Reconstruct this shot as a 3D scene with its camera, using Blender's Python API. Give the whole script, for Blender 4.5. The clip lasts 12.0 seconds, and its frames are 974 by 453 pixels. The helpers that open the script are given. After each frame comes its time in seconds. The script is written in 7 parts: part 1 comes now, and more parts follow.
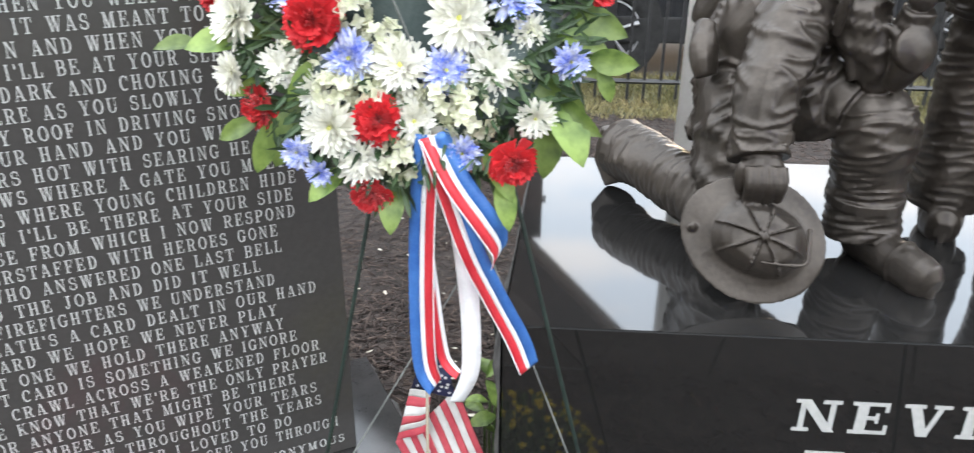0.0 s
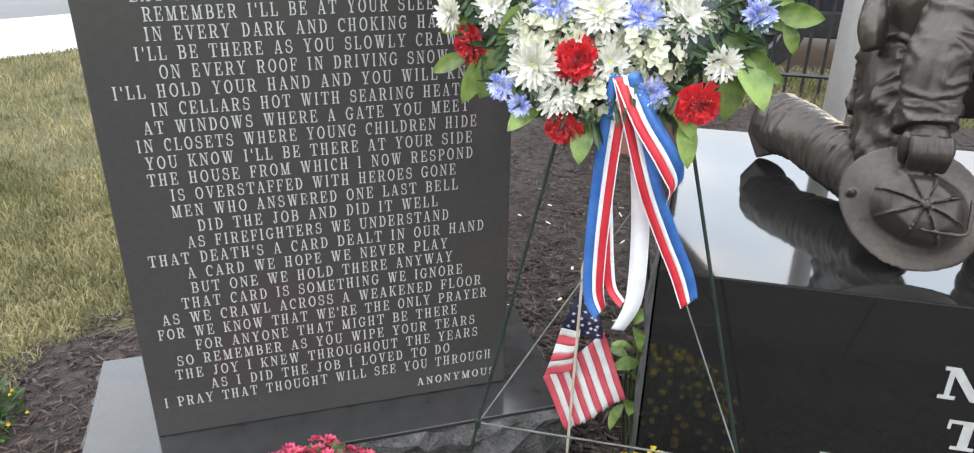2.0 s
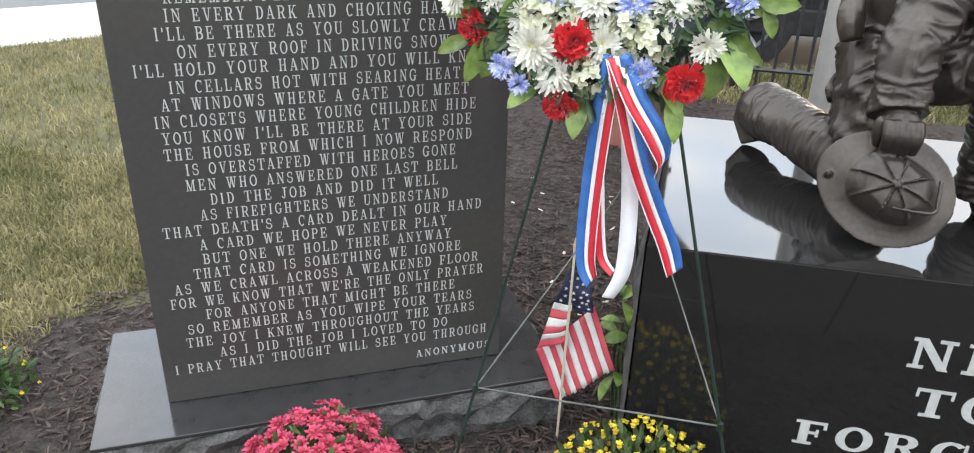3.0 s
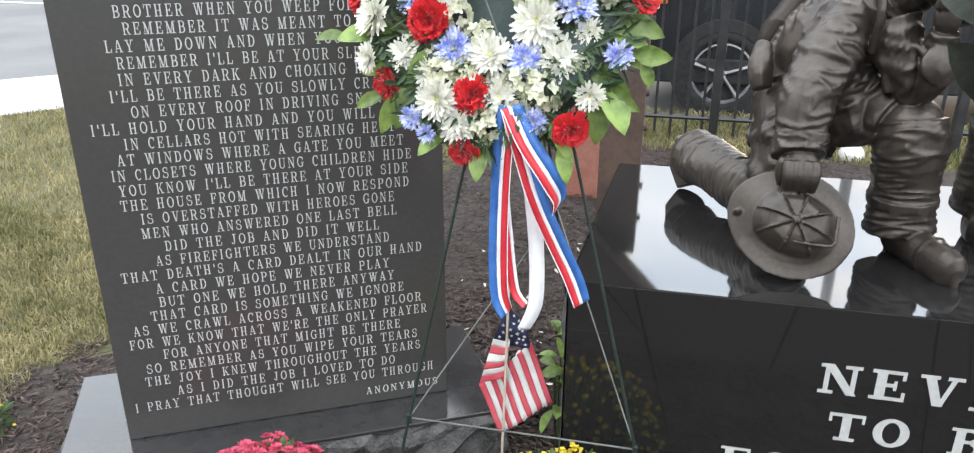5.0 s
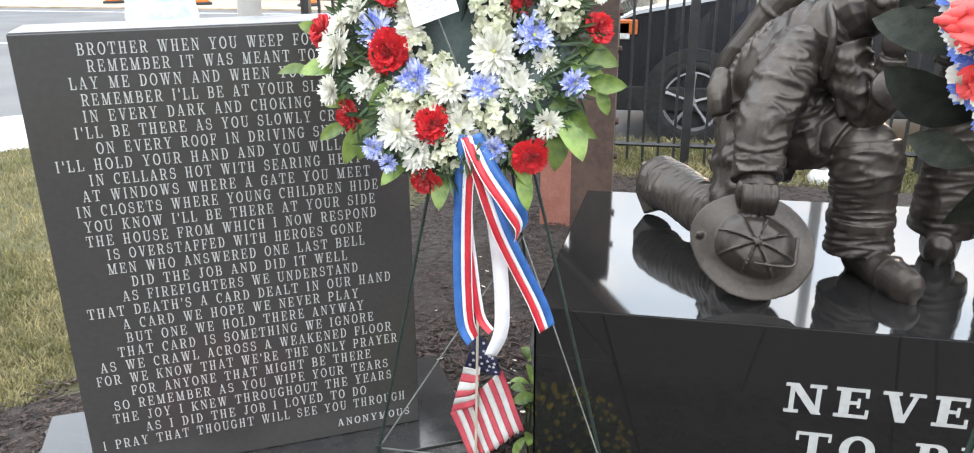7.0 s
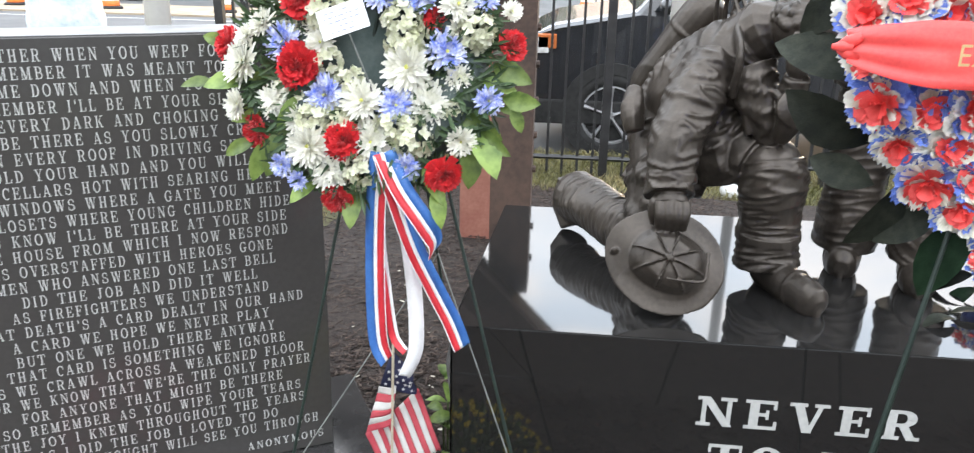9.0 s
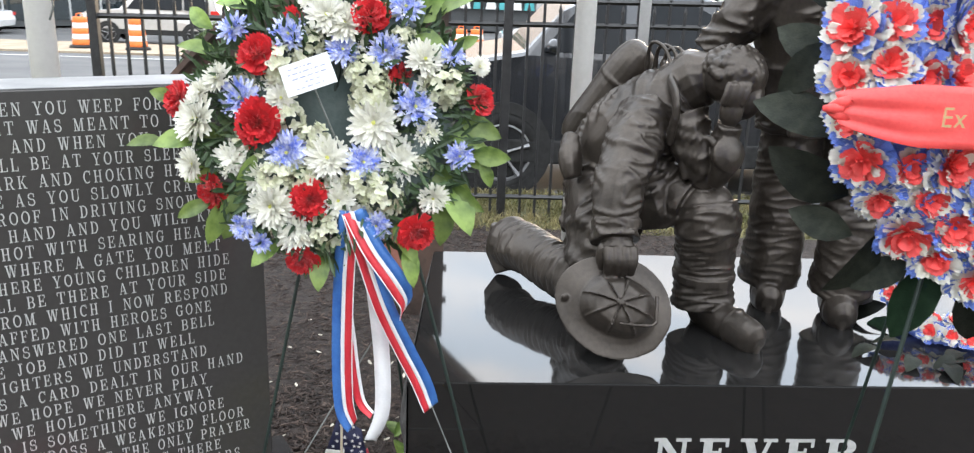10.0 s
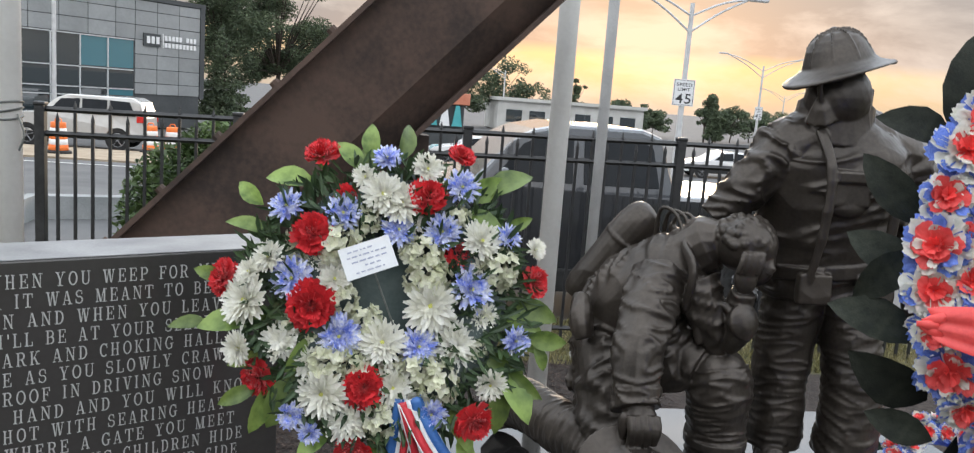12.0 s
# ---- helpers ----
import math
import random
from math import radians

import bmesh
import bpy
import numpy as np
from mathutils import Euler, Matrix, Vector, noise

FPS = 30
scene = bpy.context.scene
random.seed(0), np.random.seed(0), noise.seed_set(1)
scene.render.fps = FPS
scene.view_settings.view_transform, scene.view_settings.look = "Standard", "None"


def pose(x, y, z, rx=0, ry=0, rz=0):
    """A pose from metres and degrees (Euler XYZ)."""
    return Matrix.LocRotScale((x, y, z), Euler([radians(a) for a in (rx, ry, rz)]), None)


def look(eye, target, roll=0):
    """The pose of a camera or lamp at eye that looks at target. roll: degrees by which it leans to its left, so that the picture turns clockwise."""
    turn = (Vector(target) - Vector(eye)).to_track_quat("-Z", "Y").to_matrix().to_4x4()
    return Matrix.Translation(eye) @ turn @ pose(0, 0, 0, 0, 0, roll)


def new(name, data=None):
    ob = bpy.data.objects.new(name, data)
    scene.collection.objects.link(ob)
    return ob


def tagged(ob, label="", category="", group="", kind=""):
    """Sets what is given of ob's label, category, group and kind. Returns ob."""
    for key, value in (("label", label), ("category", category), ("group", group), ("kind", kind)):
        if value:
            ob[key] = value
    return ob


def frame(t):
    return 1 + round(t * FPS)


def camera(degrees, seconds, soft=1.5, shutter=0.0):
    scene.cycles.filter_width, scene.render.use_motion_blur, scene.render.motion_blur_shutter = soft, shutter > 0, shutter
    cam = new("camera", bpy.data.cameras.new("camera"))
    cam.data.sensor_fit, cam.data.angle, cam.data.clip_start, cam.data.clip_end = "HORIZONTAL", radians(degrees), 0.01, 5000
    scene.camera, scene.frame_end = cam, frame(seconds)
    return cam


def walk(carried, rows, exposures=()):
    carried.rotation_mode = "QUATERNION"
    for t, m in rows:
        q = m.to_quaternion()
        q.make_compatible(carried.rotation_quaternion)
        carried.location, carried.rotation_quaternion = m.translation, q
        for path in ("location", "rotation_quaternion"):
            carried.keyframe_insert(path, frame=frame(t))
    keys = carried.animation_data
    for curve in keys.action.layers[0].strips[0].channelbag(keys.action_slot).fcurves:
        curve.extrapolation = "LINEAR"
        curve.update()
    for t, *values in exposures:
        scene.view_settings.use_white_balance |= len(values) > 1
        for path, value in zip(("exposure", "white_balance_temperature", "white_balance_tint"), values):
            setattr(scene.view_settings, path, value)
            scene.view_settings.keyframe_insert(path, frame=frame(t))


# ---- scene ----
cam = camera(61.6, 12.0, soft=1.1, shutter=0.3)
METRES, EYE, TILT, LEAN, TURN = 1.15, 1.4, -25.6, -0.4, 4.0
ROWS = [
    (0.0, 0.0, 0.0, 0.0, 0.0, 0.0, -0.0),
    (0.5, -0.0245, -0.0046, -0.015, 5.27, 0.64, -2.38),
    (1.0, -0.0309, -0.0148, -0.0322, 7.86, 0.47, -3.79),
    (1.5, -0.0486, -0.047, -0.0494, 8.31, -0.35, -4.1),
    (2.0, -0.0829, -0.1166, -0.0862, 7.82, -0.8, -4.18),
    (2.5, -0.0907, -0.1707, -0.1098, 7.39, -1.07, -4.3),
    (3.0, -0.0836, -0.1984, -0.1257, 7.12, -0.9, -4.66),
    (5.0, 0.0929, -0.2915, -0.1462, 8.17, 3.0, -3.61),
    (5.5, 0.1101, -0.3038, -0.1406, 7.47, 4.51, -2.69),
    (6.0, 0.1235, -0.3085, -0.1431, 7.1, 5.26, -2.24),
    (6.5, 0.124, -0.3065, -0.1478, 7.01, 5.31, -2.31),
    (8.5, 0.1314, -0.2888, -0.1503, 4.51, 5.05, -1.87),
    (9.0, 0.1367, -0.2856, -0.1375, 1.56, 6.17, -1.61),
    (9.5, 0.1168, -0.2917, -0.1249, -2.17, 7.44, -0.74),
    (10.0, -0.0118, -0.2656, -0.1013, -6.8, 8.54, 1.36),
    (10.5, -0.1716, -0.212, -0.0609, -11.36, 9.81, 3.28),
    (11.0, -0.2191, -0.1949, -0.0197, -14.06, 11.51, 3.79),
    (11.5, -0.2178, -0.2119, -0.0037, -13.74, 14.06, 2.98),
    (12.0, -0.2107, -0.2323, 0.0183, -12.42, 16.06, 1.56),
]
walk(cam, [(t, pose(0, 0, EYE, TILT, LEAN, TURN) @ pose(METRES * x, METRES * y, METRES * z, 90 + pitch, roll, yaw)) for t, x, y, z, yaw, pitch, roll in ROWS],
     [(0.0, 1.2), (2.0, 1.05), (3.0, 0.96), (5.5, 1.14), (8.5, 1.12), (9.5, 1.04), (10.0, 0.88), (10.5, 0.68), (11.0, 0.55), (11.5, 0.3), (12.0, 0.12)])

# ---- world, sun, exposure ----
world = bpy.data.worlds.new("dusk_sky")
scene.world = world
world.use_nodes = True
wt = world.node_tree
wt.nodes.clear()


def wnode(kind, **kw):
    n = wt.nodes.new(kind)
    for k, v in kw.items():
        n.inputs[k].default_value = v
    return n


sky = wt.nodes.new("ShaderNodeTexSky")
sky.sky_type = "NISHITA"
sky.sun_disc = False
sky.sun_elevation = radians(4)
sky.sun_rotation = radians(18)
sky.air_density = 1.2
sky.dust_density = 3.0
coord = wt.nodes.new("ShaderNodeTexCoord")
sep = wt.nodes.new("ShaderNodeSeparateXYZ")
wt.links.new(coord.outputs["Generated"], sep.inputs[0])
# stretched cloud layers
stretch = wt.nodes.new("ShaderNodeMapping")
stretch.inputs["Scale"].default_value = (1.3, 1.3, 3.6)
wt.links.new(coord.outputs["Generated"], stretch.inputs["Vector"])
cloud = wnode("ShaderNodeTexNoise", Scale=3.4, Detail=8.0, Roughness=0.6, Distortion=0.25)
wt.links.new(stretch.outputs[0], cloud.inputs["Vector"])
# colour of the evening sky by height: warm strip, grey cloud bank, pale blue above
jitter = wt.nodes.new("ShaderNodeMath")
jitter.operation = "MULTIPLY_ADD"
jitter.inputs[1].default_value = 0.035
wt.links.new(cloud.outputs["Fac"], jitter.inputs[0])
wt.links.new(sep.outputs["Z"], jitter.inputs[2])
ramp = wt.nodes.new("ShaderNodeValToRGB")
wt.links.new(jitter.outputs[0], ramp.inputs[0])
stops = [(0.0, (0.56, 0.49, 0.42)), (0.035, (0.74, 0.59, 0.42)), (0.074, (0.88, 0.66, 0.38)), (0.090, (0.37, 0.355, 0.37)),
         (0.15, (0.36, 0.365, 0.39)), (0.22, (0.57, 0.56, 0.57)), (0.36, (0.545, 0.625, 0.72)), (0.80, (0.60, 0.675, 0.77))]
while len(ramp.color_ramp.elements) < len(stops):
    ramp.color_ramp.elements.new(0.5)
for el, (p, c) in zip(ramp.color_ramp.elements, stops):
    el.position, el.color = p, (*c, 1)
side = wt.nodes.new("ShaderNodeVectorMath")
side.operation = "DOT_PRODUCT"
side.inputs[1].default_value = (0.31, 0.94, 0.0)
wt.links.new(coord.outputs["Generated"], side.inputs[0])
toward = wt.nodes.new("ShaderNodeMapRange")
toward.interpolation_type = "SMOOTHSTEP"
toward.inputs["From Min"].default_value, toward.inputs["From Max"].default_value = -0.1, 0.65
wt.links.new(side.outputs["Value"], toward.inputs["Value"])
east = wt.nodes.new("ShaderNodeValToRGB")
wt.links.new(jitter.outputs[0], east.inputs[0])
east.color_ramp.elements[0].position, east.color_ramp.elements[0].color = 0.0, (0.43, 0.45, 0.48, 1)
east.color_ramp.elements[1].position, east.color_ramp.elements[1].color = 0.5, (0.57, 0.625, 0.69, 1)
dome = wt.nodes.new("ShaderNodeMixRGB")
wt.links.new(toward.outputs[0], dome.inputs[0])
wt.links.new(east.outputs[0], dome.inputs[1])
wt.links.new(ramp.outputs[0], dome.inputs[2])
puffs = wt.nodes.new("ShaderNodeValToRGB")
puffs.color_ramp.elements[0].position, puffs.color_ramp.elements[1].position = 0.47, 0.62
wt.links.new(cloud.outputs["Fac"], puffs.inputs[0])
soft_mix = wt.nodes.new("ShaderNodeMath")
soft_mix.operation = "MULTIPLY"
soft_mix.inputs[1].default_value = 0.48
wt.links.new(puffs.outputs["Color"], soft_mix.inputs[0])
lit = wt.nodes.new("ShaderNodeMixRGB")
lit.inputs[2].default_value = (0.92, 0.85, 0.79, 1)
wt.links.new(soft_mix.outputs[0], lit.inputs[0])
wt.links.new(dome.outputs[0], lit.inputs[1])
lift = wt.nodes.new("ShaderNodeMapRange")
lift.inputs["From Min"].default_value, lift.inputs["From Max"].default_value = 0.17, 0.36
lift.inputs["To Min"].default_value, lift.inputs["To Max"].default_value = 0.95, 3.0
wt.links.new(sep.outputs["Z"], lift.inputs["Value"])
bg_sky = wnode("ShaderNodeBackground", Strength=0.014)
bg_cloud = wnode("ShaderNodeBackground", Strength=0.95)
wt.links.new(sky.outputs[0], bg_sky.inputs[0])
wt.links.new(lit.outputs[0], bg_cloud.inputs[0])
wt.links.new(lift.outputs[0], bg_cloud.inputs["Strength"])
both = wt.nodes.new("ShaderNodeAddShader")
wout = wt.nodes.new("ShaderNodeOutputWorld")
wt.links.new(bg_sky.outputs[0], both.inputs[0])
wt.links.new(bg_cloud.outputs[0], both.inputs[1])
wt.links.new(both.outputs[0], wout.inputs[0])

sun = new("sun", bpy.data.lights.new("sun", "SUN"))
sun.data.energy = 0.9
sun.data.angle = radians(12)
sun.data.color = (1.0, 0.78, 0.55)
sun.matrix_world = look((0, 0, 0), (-0.31, -0.94, -0.13))


# ---- materials ----
def mat(name, a, b, rough=0.6, metal=0.0, scale=8.0, fine=60.0, bump=0.15, coat=0.0, island=0.0, obrand=0.0, spec=0.5, sheen=0.0, trans=0.0, depth=0.004):
    """Two tones mixed by noise at two scales, with fine relief; island, obrand: change of value per piece."""
    m = bpy.data.materials.new(name)
    m.use_nodes = True
    nt = m.node_tree
    p = nt.nodes["Principled BSDF"]
    p.inputs["Roughness"].default_value, p.inputs["Metallic"].default_value = rough, metal
    p.inputs["Coat Weight"].default_value = coat
    p.inputs["Specular IOR Level"].default_value = spec
    p.inputs["Sheen Weight"].default_value = sheen
    tc = nt.nodes.new("ShaderNodeTexCoord")
    n1, n2 = nt.nodes.new("ShaderNodeTexNoise"), nt.nodes.new("ShaderNodeTexNoise")
    n1.inputs["Scale"].default_value, n2.inputs["Scale"].default_value = scale, fine
    n1.inputs["Detail"].default_value, n2.inputs["Detail"].default_value = 5, 4
    for n in (n1, n2):
        nt.links.new(tc.outputs["Object"], n.inputs["Vector"])
    add = nt.nodes.new("ShaderNodeMath")
    add.operation = "MULTIPLY_ADD"
    add.inputs[1].default_value, add.inputs[2].default_value = 0.45, -0.225
    nt.links.new(n2.outputs["Fac"], add.inputs[0])
    mixv = nt.nodes.new("ShaderNodeMath")
    mixv.operation = "ADD"
    nt.links.new(n1.outputs["Fac"], mixv.inputs[0])
    nt.links.new(add.outputs[0], mixv.inputs[1])
    r = nt.nodes.new("ShaderNodeValToRGB")
    r.color_ramp.elements[0].position, r.color_ramp.elements[1].position = 0.32, 0.68
    r.color_ramp.elements[0].color, r.color_ramp.elements[1].color = (*a, 1), (*b, 1)
    nt.links.new(mixv.outputs[0], r.inputs[0])
    col = r.outputs[0]
    for amount, kind, sock in ((island, "ShaderNodeNewGeometry", "Random Per Island"), (obrand, "ShaderNodeObjectInfo", "Random")):
        if amount:
            g = nt.nodes.new(kind)
            hs = nt.nodes.new("ShaderNodeHueSaturation")
            mr = nt.nodes.new("ShaderNodeMapRange")
            mr.inputs["To Min"].default_value, mr.inputs["To Max"].default_value = 1 - amount, 1 + amount
            nt.links.new(g.outputs[sock], mr.inputs["Value"])
            nt.links.new(mr.outputs[0], hs.inputs["Value"])
            nt.links.new(col, hs.inputs["Color"])
            col = hs.outputs[0]
    nt.links.new(col, p.inputs["Base Color"])
    if bump:
        bp = nt.nodes.new("ShaderNodeBump")
        bp.inputs["Strength"].default_value, bp.inputs["Distance"].default_value = bump, depth
        nt.links.new(mixv.outputs[0], bp.inputs["Height"])
        nt.links.new(bp.outputs[0], p.inputs["Normal"])
    if trans:
        tr = nt.nodes.new("ShaderNodeBsdfTranslucent")
        ms = nt.nodes.new("ShaderNodeMixShader")
        ms.inputs[0].default_value = trans
        nt.links.new(col, tr.inputs["Color"])
        nt.links.new(p.outputs[0], ms.inputs[1])
        nt.links.new(tr.outputs[0], ms.inputs[2])
        nt.links.new(ms.outputs[0], nt.nodes["Material Output"].inputs["Surface"])
    return m


def glass_mat(name, tint, rough=0.02):
    m = bpy.data.materials.new(name)
    m.use_nodes = True
    p = m.node_tree.nodes["Principled BSDF"]
    p.inputs["Base Color"].default_value = (*tint, 1)
    p.inputs["Roughness"].default_value = rough
    p.inputs["Specular IOR Level"].default_value = 0.9
    p.inputs["Coat Weight"].default_value = 1.0
    return m


M_GRANITE = mat("polished_black_granite", (0.011, 0.0108, 0.0106), (0.015, 0.0145, 0.0142), rough=0.05, scale=90, fine=600, bump=0.0, spec=0.85)
M_TABTOP = mat("paler_granite_top", (0.10, 0.10, 0.105), (0.24, 0.24, 0.24), rough=0.32, scale=9, fine=260, bump=0.02)
M_ROCK = mat("rock_pitched_granite", (0.032, 0.031, 0.030), (0.11, 0.106, 0.102), rough=0.85, scale=26, fine=150, bump=1.0, depth=0.015)
M_LETTER = mat("light_engraving", (0.37, 0.37, 0.36), (0.46, 0.46, 0.445), rough=0.8, scale=60, fine=500, bump=0.1)
M_SLAB = mat("polished_slab_granite", (0.045, 0.0425, 0.0405), (0.051, 0.0485, 0.046), rough=0.16, scale=90, fine=600, bump=0.0, spec=0.6)
M_HONED = mat("weathered_granite_top", (0.024, 0.0235, 0.0235), (0.034, 0.033, 0.0325), rough=0.1, scale=20, fine=300, bump=0.05, spec=0.55)
M_BRONZE = mat("dark_patinated_bronze", (0.036, 0.030, 0.025), (0.070, 0.058, 0.048), rough=0.38, metal=0.55, scale=7, fine=110, bump=0.22, spec=0.55)
M_RUST = mat("rusted_steel", (0.042, 0.029, 0.024), (0.105, 0.066, 0.050), rough=0.75, metal=0.15, scale=3.5, fine=45, bump=0.5)
# rust made redder and paler: light falling on it is put into the colour
M_LITRUST = mat("lit_red_rust", (0.30, 0.11, 0.08), (0.42, 0.19, 0.14), rough=0.7, scale=6, fine=60, bump=0.3)
M_FENCE = mat("black_fence_paint", (0.012, 0.012, 0.013), (0.03, 0.03, 0.031), rough=0.45, scale=12, fine=80, bump=0.1)
M_WHITEPOLE = mat("white_pole_paint", (0.72, 0.71, 0.68), (0.82, 0.81, 0.78), rough=0.4, scale=4, fine=50, bump=0.05)
M_ALU = mat("brushed_aluminium", (0.50, 0.50, 0.50), (0.62, 0.62, 0.62), rough=0.5, metal=0.2, scale=6, fine=90, bump=0.05)
M_WRAP = mat("pale_plastic_wrap", (0.42, 0.50, 0.54), (0.62, 0.68, 0.70), rough=0.3, scale=9, fine=30, bump=0.6, depth=0.02)
M_MULCH = mat("dark_mulch_soil", (0.015, 0.01125, 0.00875), (0.05, 0.03625, 0.03), rough=0.95, scale=25, fine=140, bump=1.0, depth=0.02)
M_CHIP = mat("shredded_bark", (0.0225, 0.015, 0.0125), (0.0725, 0.05125, 0.04125), rough=0.9, scale=30, fine=160, bump=0.4, island=0.6)
M_LAWN = mat("lawn_soil", (0.050, 0.052, 0.019), (0.095, 0.086, 0.038), rough=0.95, scale=3.0, fine=45, bump=0.8, depth=0.02)
M_BLADE = mat("grass_blades", (0.12, 0.12, 0.042), (0.30, 0.255, 0.13), rough=0.6, scale=2.2, fine=12, bump=0.0, island=0.45, trans=0.35)
M_CONC = mat("concrete_walk", (0.34, 0.335, 0.315), (0.46, 0.45, 0.42), rough=0.9, scale=2.0, fine=60, bump=0.2)
M_ASPHALT = mat("asphalt", (0.075, 0.076, 0.078), (0.12, 0.12, 0.12), rough=0.9, scale=0.7, fine=70, bump=0.4)
M_DIRT = mat("bare_dirt", (0.26, 0.20, 0.14), (0.40, 0.33, 0.24), rough=0.95, scale=1.5, fine=25, bump=0.5)
M_KERB = mat("weathered_kerb", (0.20, 0.21, 0.21), (0.30, 0.31, 0.31), rough=0.9, scale=2.0, fine=50, bump=0.3)
M_LINE = mat("road_paint", (0.55, 0.55, 0.53), (0.75, 0.75, 0.72), rough=0.8, scale=5, fine=40, bump=0.1)
M_RED = mat("red_carnation_petal", (0.60, 0.010, 0.018), (0.80, 0.035, 0.045), rough=0.6, scale=40, fine=200, bump=0.1, island=0.25, sheen=0.2, trans=0.25)
M_SILKRED = mat("red_silk_petal", (0.78, 0.07, 0.07), (0.92, 0.15, 0.14), rough=0.6, scale=40, fine=200, bump=0.1, island=0.25, trans=0.2)
M_WHITE = mat("white_petal", (0.72, 0.71, 0.60), (0.85, 0.84, 0.79), rough=0.55, scale=2.2, fine=14, bump=0.1, island=0.08, trans=0.3)
M_CREAM = mat("cream_green_petal", (0.55, 0.57, 0.36), (0.75, 0.74, 0.62), rough=0.6, scale=2.4, fine=14, bump=0.1, island=0.15, trans=0.3)
M_BLUE = mat("blue_tinted_petal", (0.16, 0.24, 0.74), (0.82, 0.83, 0.88), rough=0.55, scale=2.6, fine=11, bump=0.1, island=0.22, trans=0.25)
M_DEEPBLUE = mat("deep_blue_petal", (0.08, 0.14, 0.56), (0.22, 0.34, 0.80), rough=0.6, scale=30, fine=180, bump=0.1, island=0.3, trans=0.2)
M_YELLOW = mat("yellow_petal", (0.70, 0.52, 0.02), (0.85, 0.70, 0.08), rough=0.6, scale=40, fine=160, bump=0.1, island=0.25, trans=0.2)
M_EYE = mat("yellow_green_flower_eye", (0.50, 0.52, 0.08), (0.70, 0.68, 0.22), rough=0.7, scale=90, fine=300, bump=0.4)
M_PINK = mat("pink_red_petal", (0.42, 0.03, 0.08), (0.66, 0.10, 0.18), rough=0.6, scale=40, fine=180, bump=0.1, island=0.35, trans=0.2)
M_LEAF = mat("green_leaf", (0.06, 0.11, 0.022), (0.21, 0.30, 0.075), rough=0.42, scale=2.0, fine=7, bump=0.1, obrand=0.4, trans=0.28)
M_FERN = mat("dark_fern_leaf", (0.02, 0.045, 0.018), (0.06, 0.10, 0.04), rough=0.5, scale=14, fine=90, bump=0.2, island=0.4, trans=0.15)
M_MAGNOLIA = mat("dark_waxy_leaf", (0.012, 0.014, 0.011), (0.024, 0.027, 0.020), rough=0.6, scale=8, fine=60, bump=0.3, obrand=0.5, spec=0.1)
M_MAGGREEN = mat("dark_green_silk_leaf", (0.009, 0.020, 0.011), (0.016, 0.034, 0.018), rough=0.6, scale=8, fine=60, bump=0.3, spec=0.05)
M_FOAM = mat("grey_green_foam", (0.045, 0.065, 0.062), (0.075, 0.095, 0.09), rough=0.9, scale=20, fine=150, bump=0.3)
M_WIRE = mat("dark_green_wire", (0.0108, 0.0204, 0.0168), (0.021, 0.036, 0.0288), rough=0.45, metal=0.2, scale=20, fine=150, bump=0.1)
M_STEELWIRE = mat("bare_steel_wire", (0.096, 0.102, 0.096), (0.192, 0.198, 0.186), rough=0.4, metal=0.6, scale=20, fine=150, bump=0.1)
M_RIBRED = mat("red_satin", (0.55, 0.025, 0.04), (0.68, 0.05, 0.065), rough=0.38, scale=20, fine=300, bump=0.05, trans=0.12)
M_RIBBLUE = mat("blue_satin", (0.03, 0.11, 0.36), (0.06, 0.18, 0.48), rough=0.38, scale=20, fine=300, bump=0.05, trans=0.12)
M_RIBWHITE = mat("white_satin", (0.72, 0.72, 0.73), (0.85, 0.85, 0.86), rough=0.38, scale=20, fine=300, bump=0.05, trans=0.12)
M_SASH = mat("red_sash_satin", (0.70, 0.06, 0.06), (0.85, 0.10, 0.09), rough=0.4, scale=6, fine=200, bump=0.1, trans=0.1)
M_GOLD = mat("gold_print", (0.52, 0.37, 0.17), (0.62, 0.46, 0.24), rough=0.4, metal=0.3, scale=40, fine=200, bump=0.0)
M_FLAGRED = mat("flag_red_cloth", (0.46, 0.05, 0.075), (0.56, 0.09, 0.11), rough=0.7, scale=30, fine=400, bump=0.1, trans=0.2)
M_FLAGWHITE = mat("flag_white_cloth", (0.56, 0.55, 0.53), (0.68, 0.67, 0.65), rough=0.7, scale=30, fine=400, bump=0.1, trans=0.2)
M_FLAGBLUE = mat("flag_navy_cloth", (0.007, 0.009, 0.035), (0.015, 0.0175, 0.055), rough=0.7, scale=30, fine=400, bump=0.1)
M_WOOD = mat("pale_dowel_wood", (0.40, 0.34, 0.25), (0.52, 0.46, 0.36), rough=0.6, scale=20, fine=200, bump=0.1)
M_CARD = mat("white_card", (0.58, 0.59, 0.60), (0.66, 0.67, 0.68), rough=0.6, scale=20, fine=200, bump=0.02)
M_INK = mat("pencil_ink", (0.24, 0.26, 0.36), (0.36, 0.38, 0.46), rough=0.8, scale=40, fine=200, bump=0.0)
M_PETALFALL = mat("fallen_petal", (0.42, 0.38, 0.30), (0.56, 0.52, 0.44), rough=0.7, scale=40, fine=200, bump=0.1, obrand=0.2)
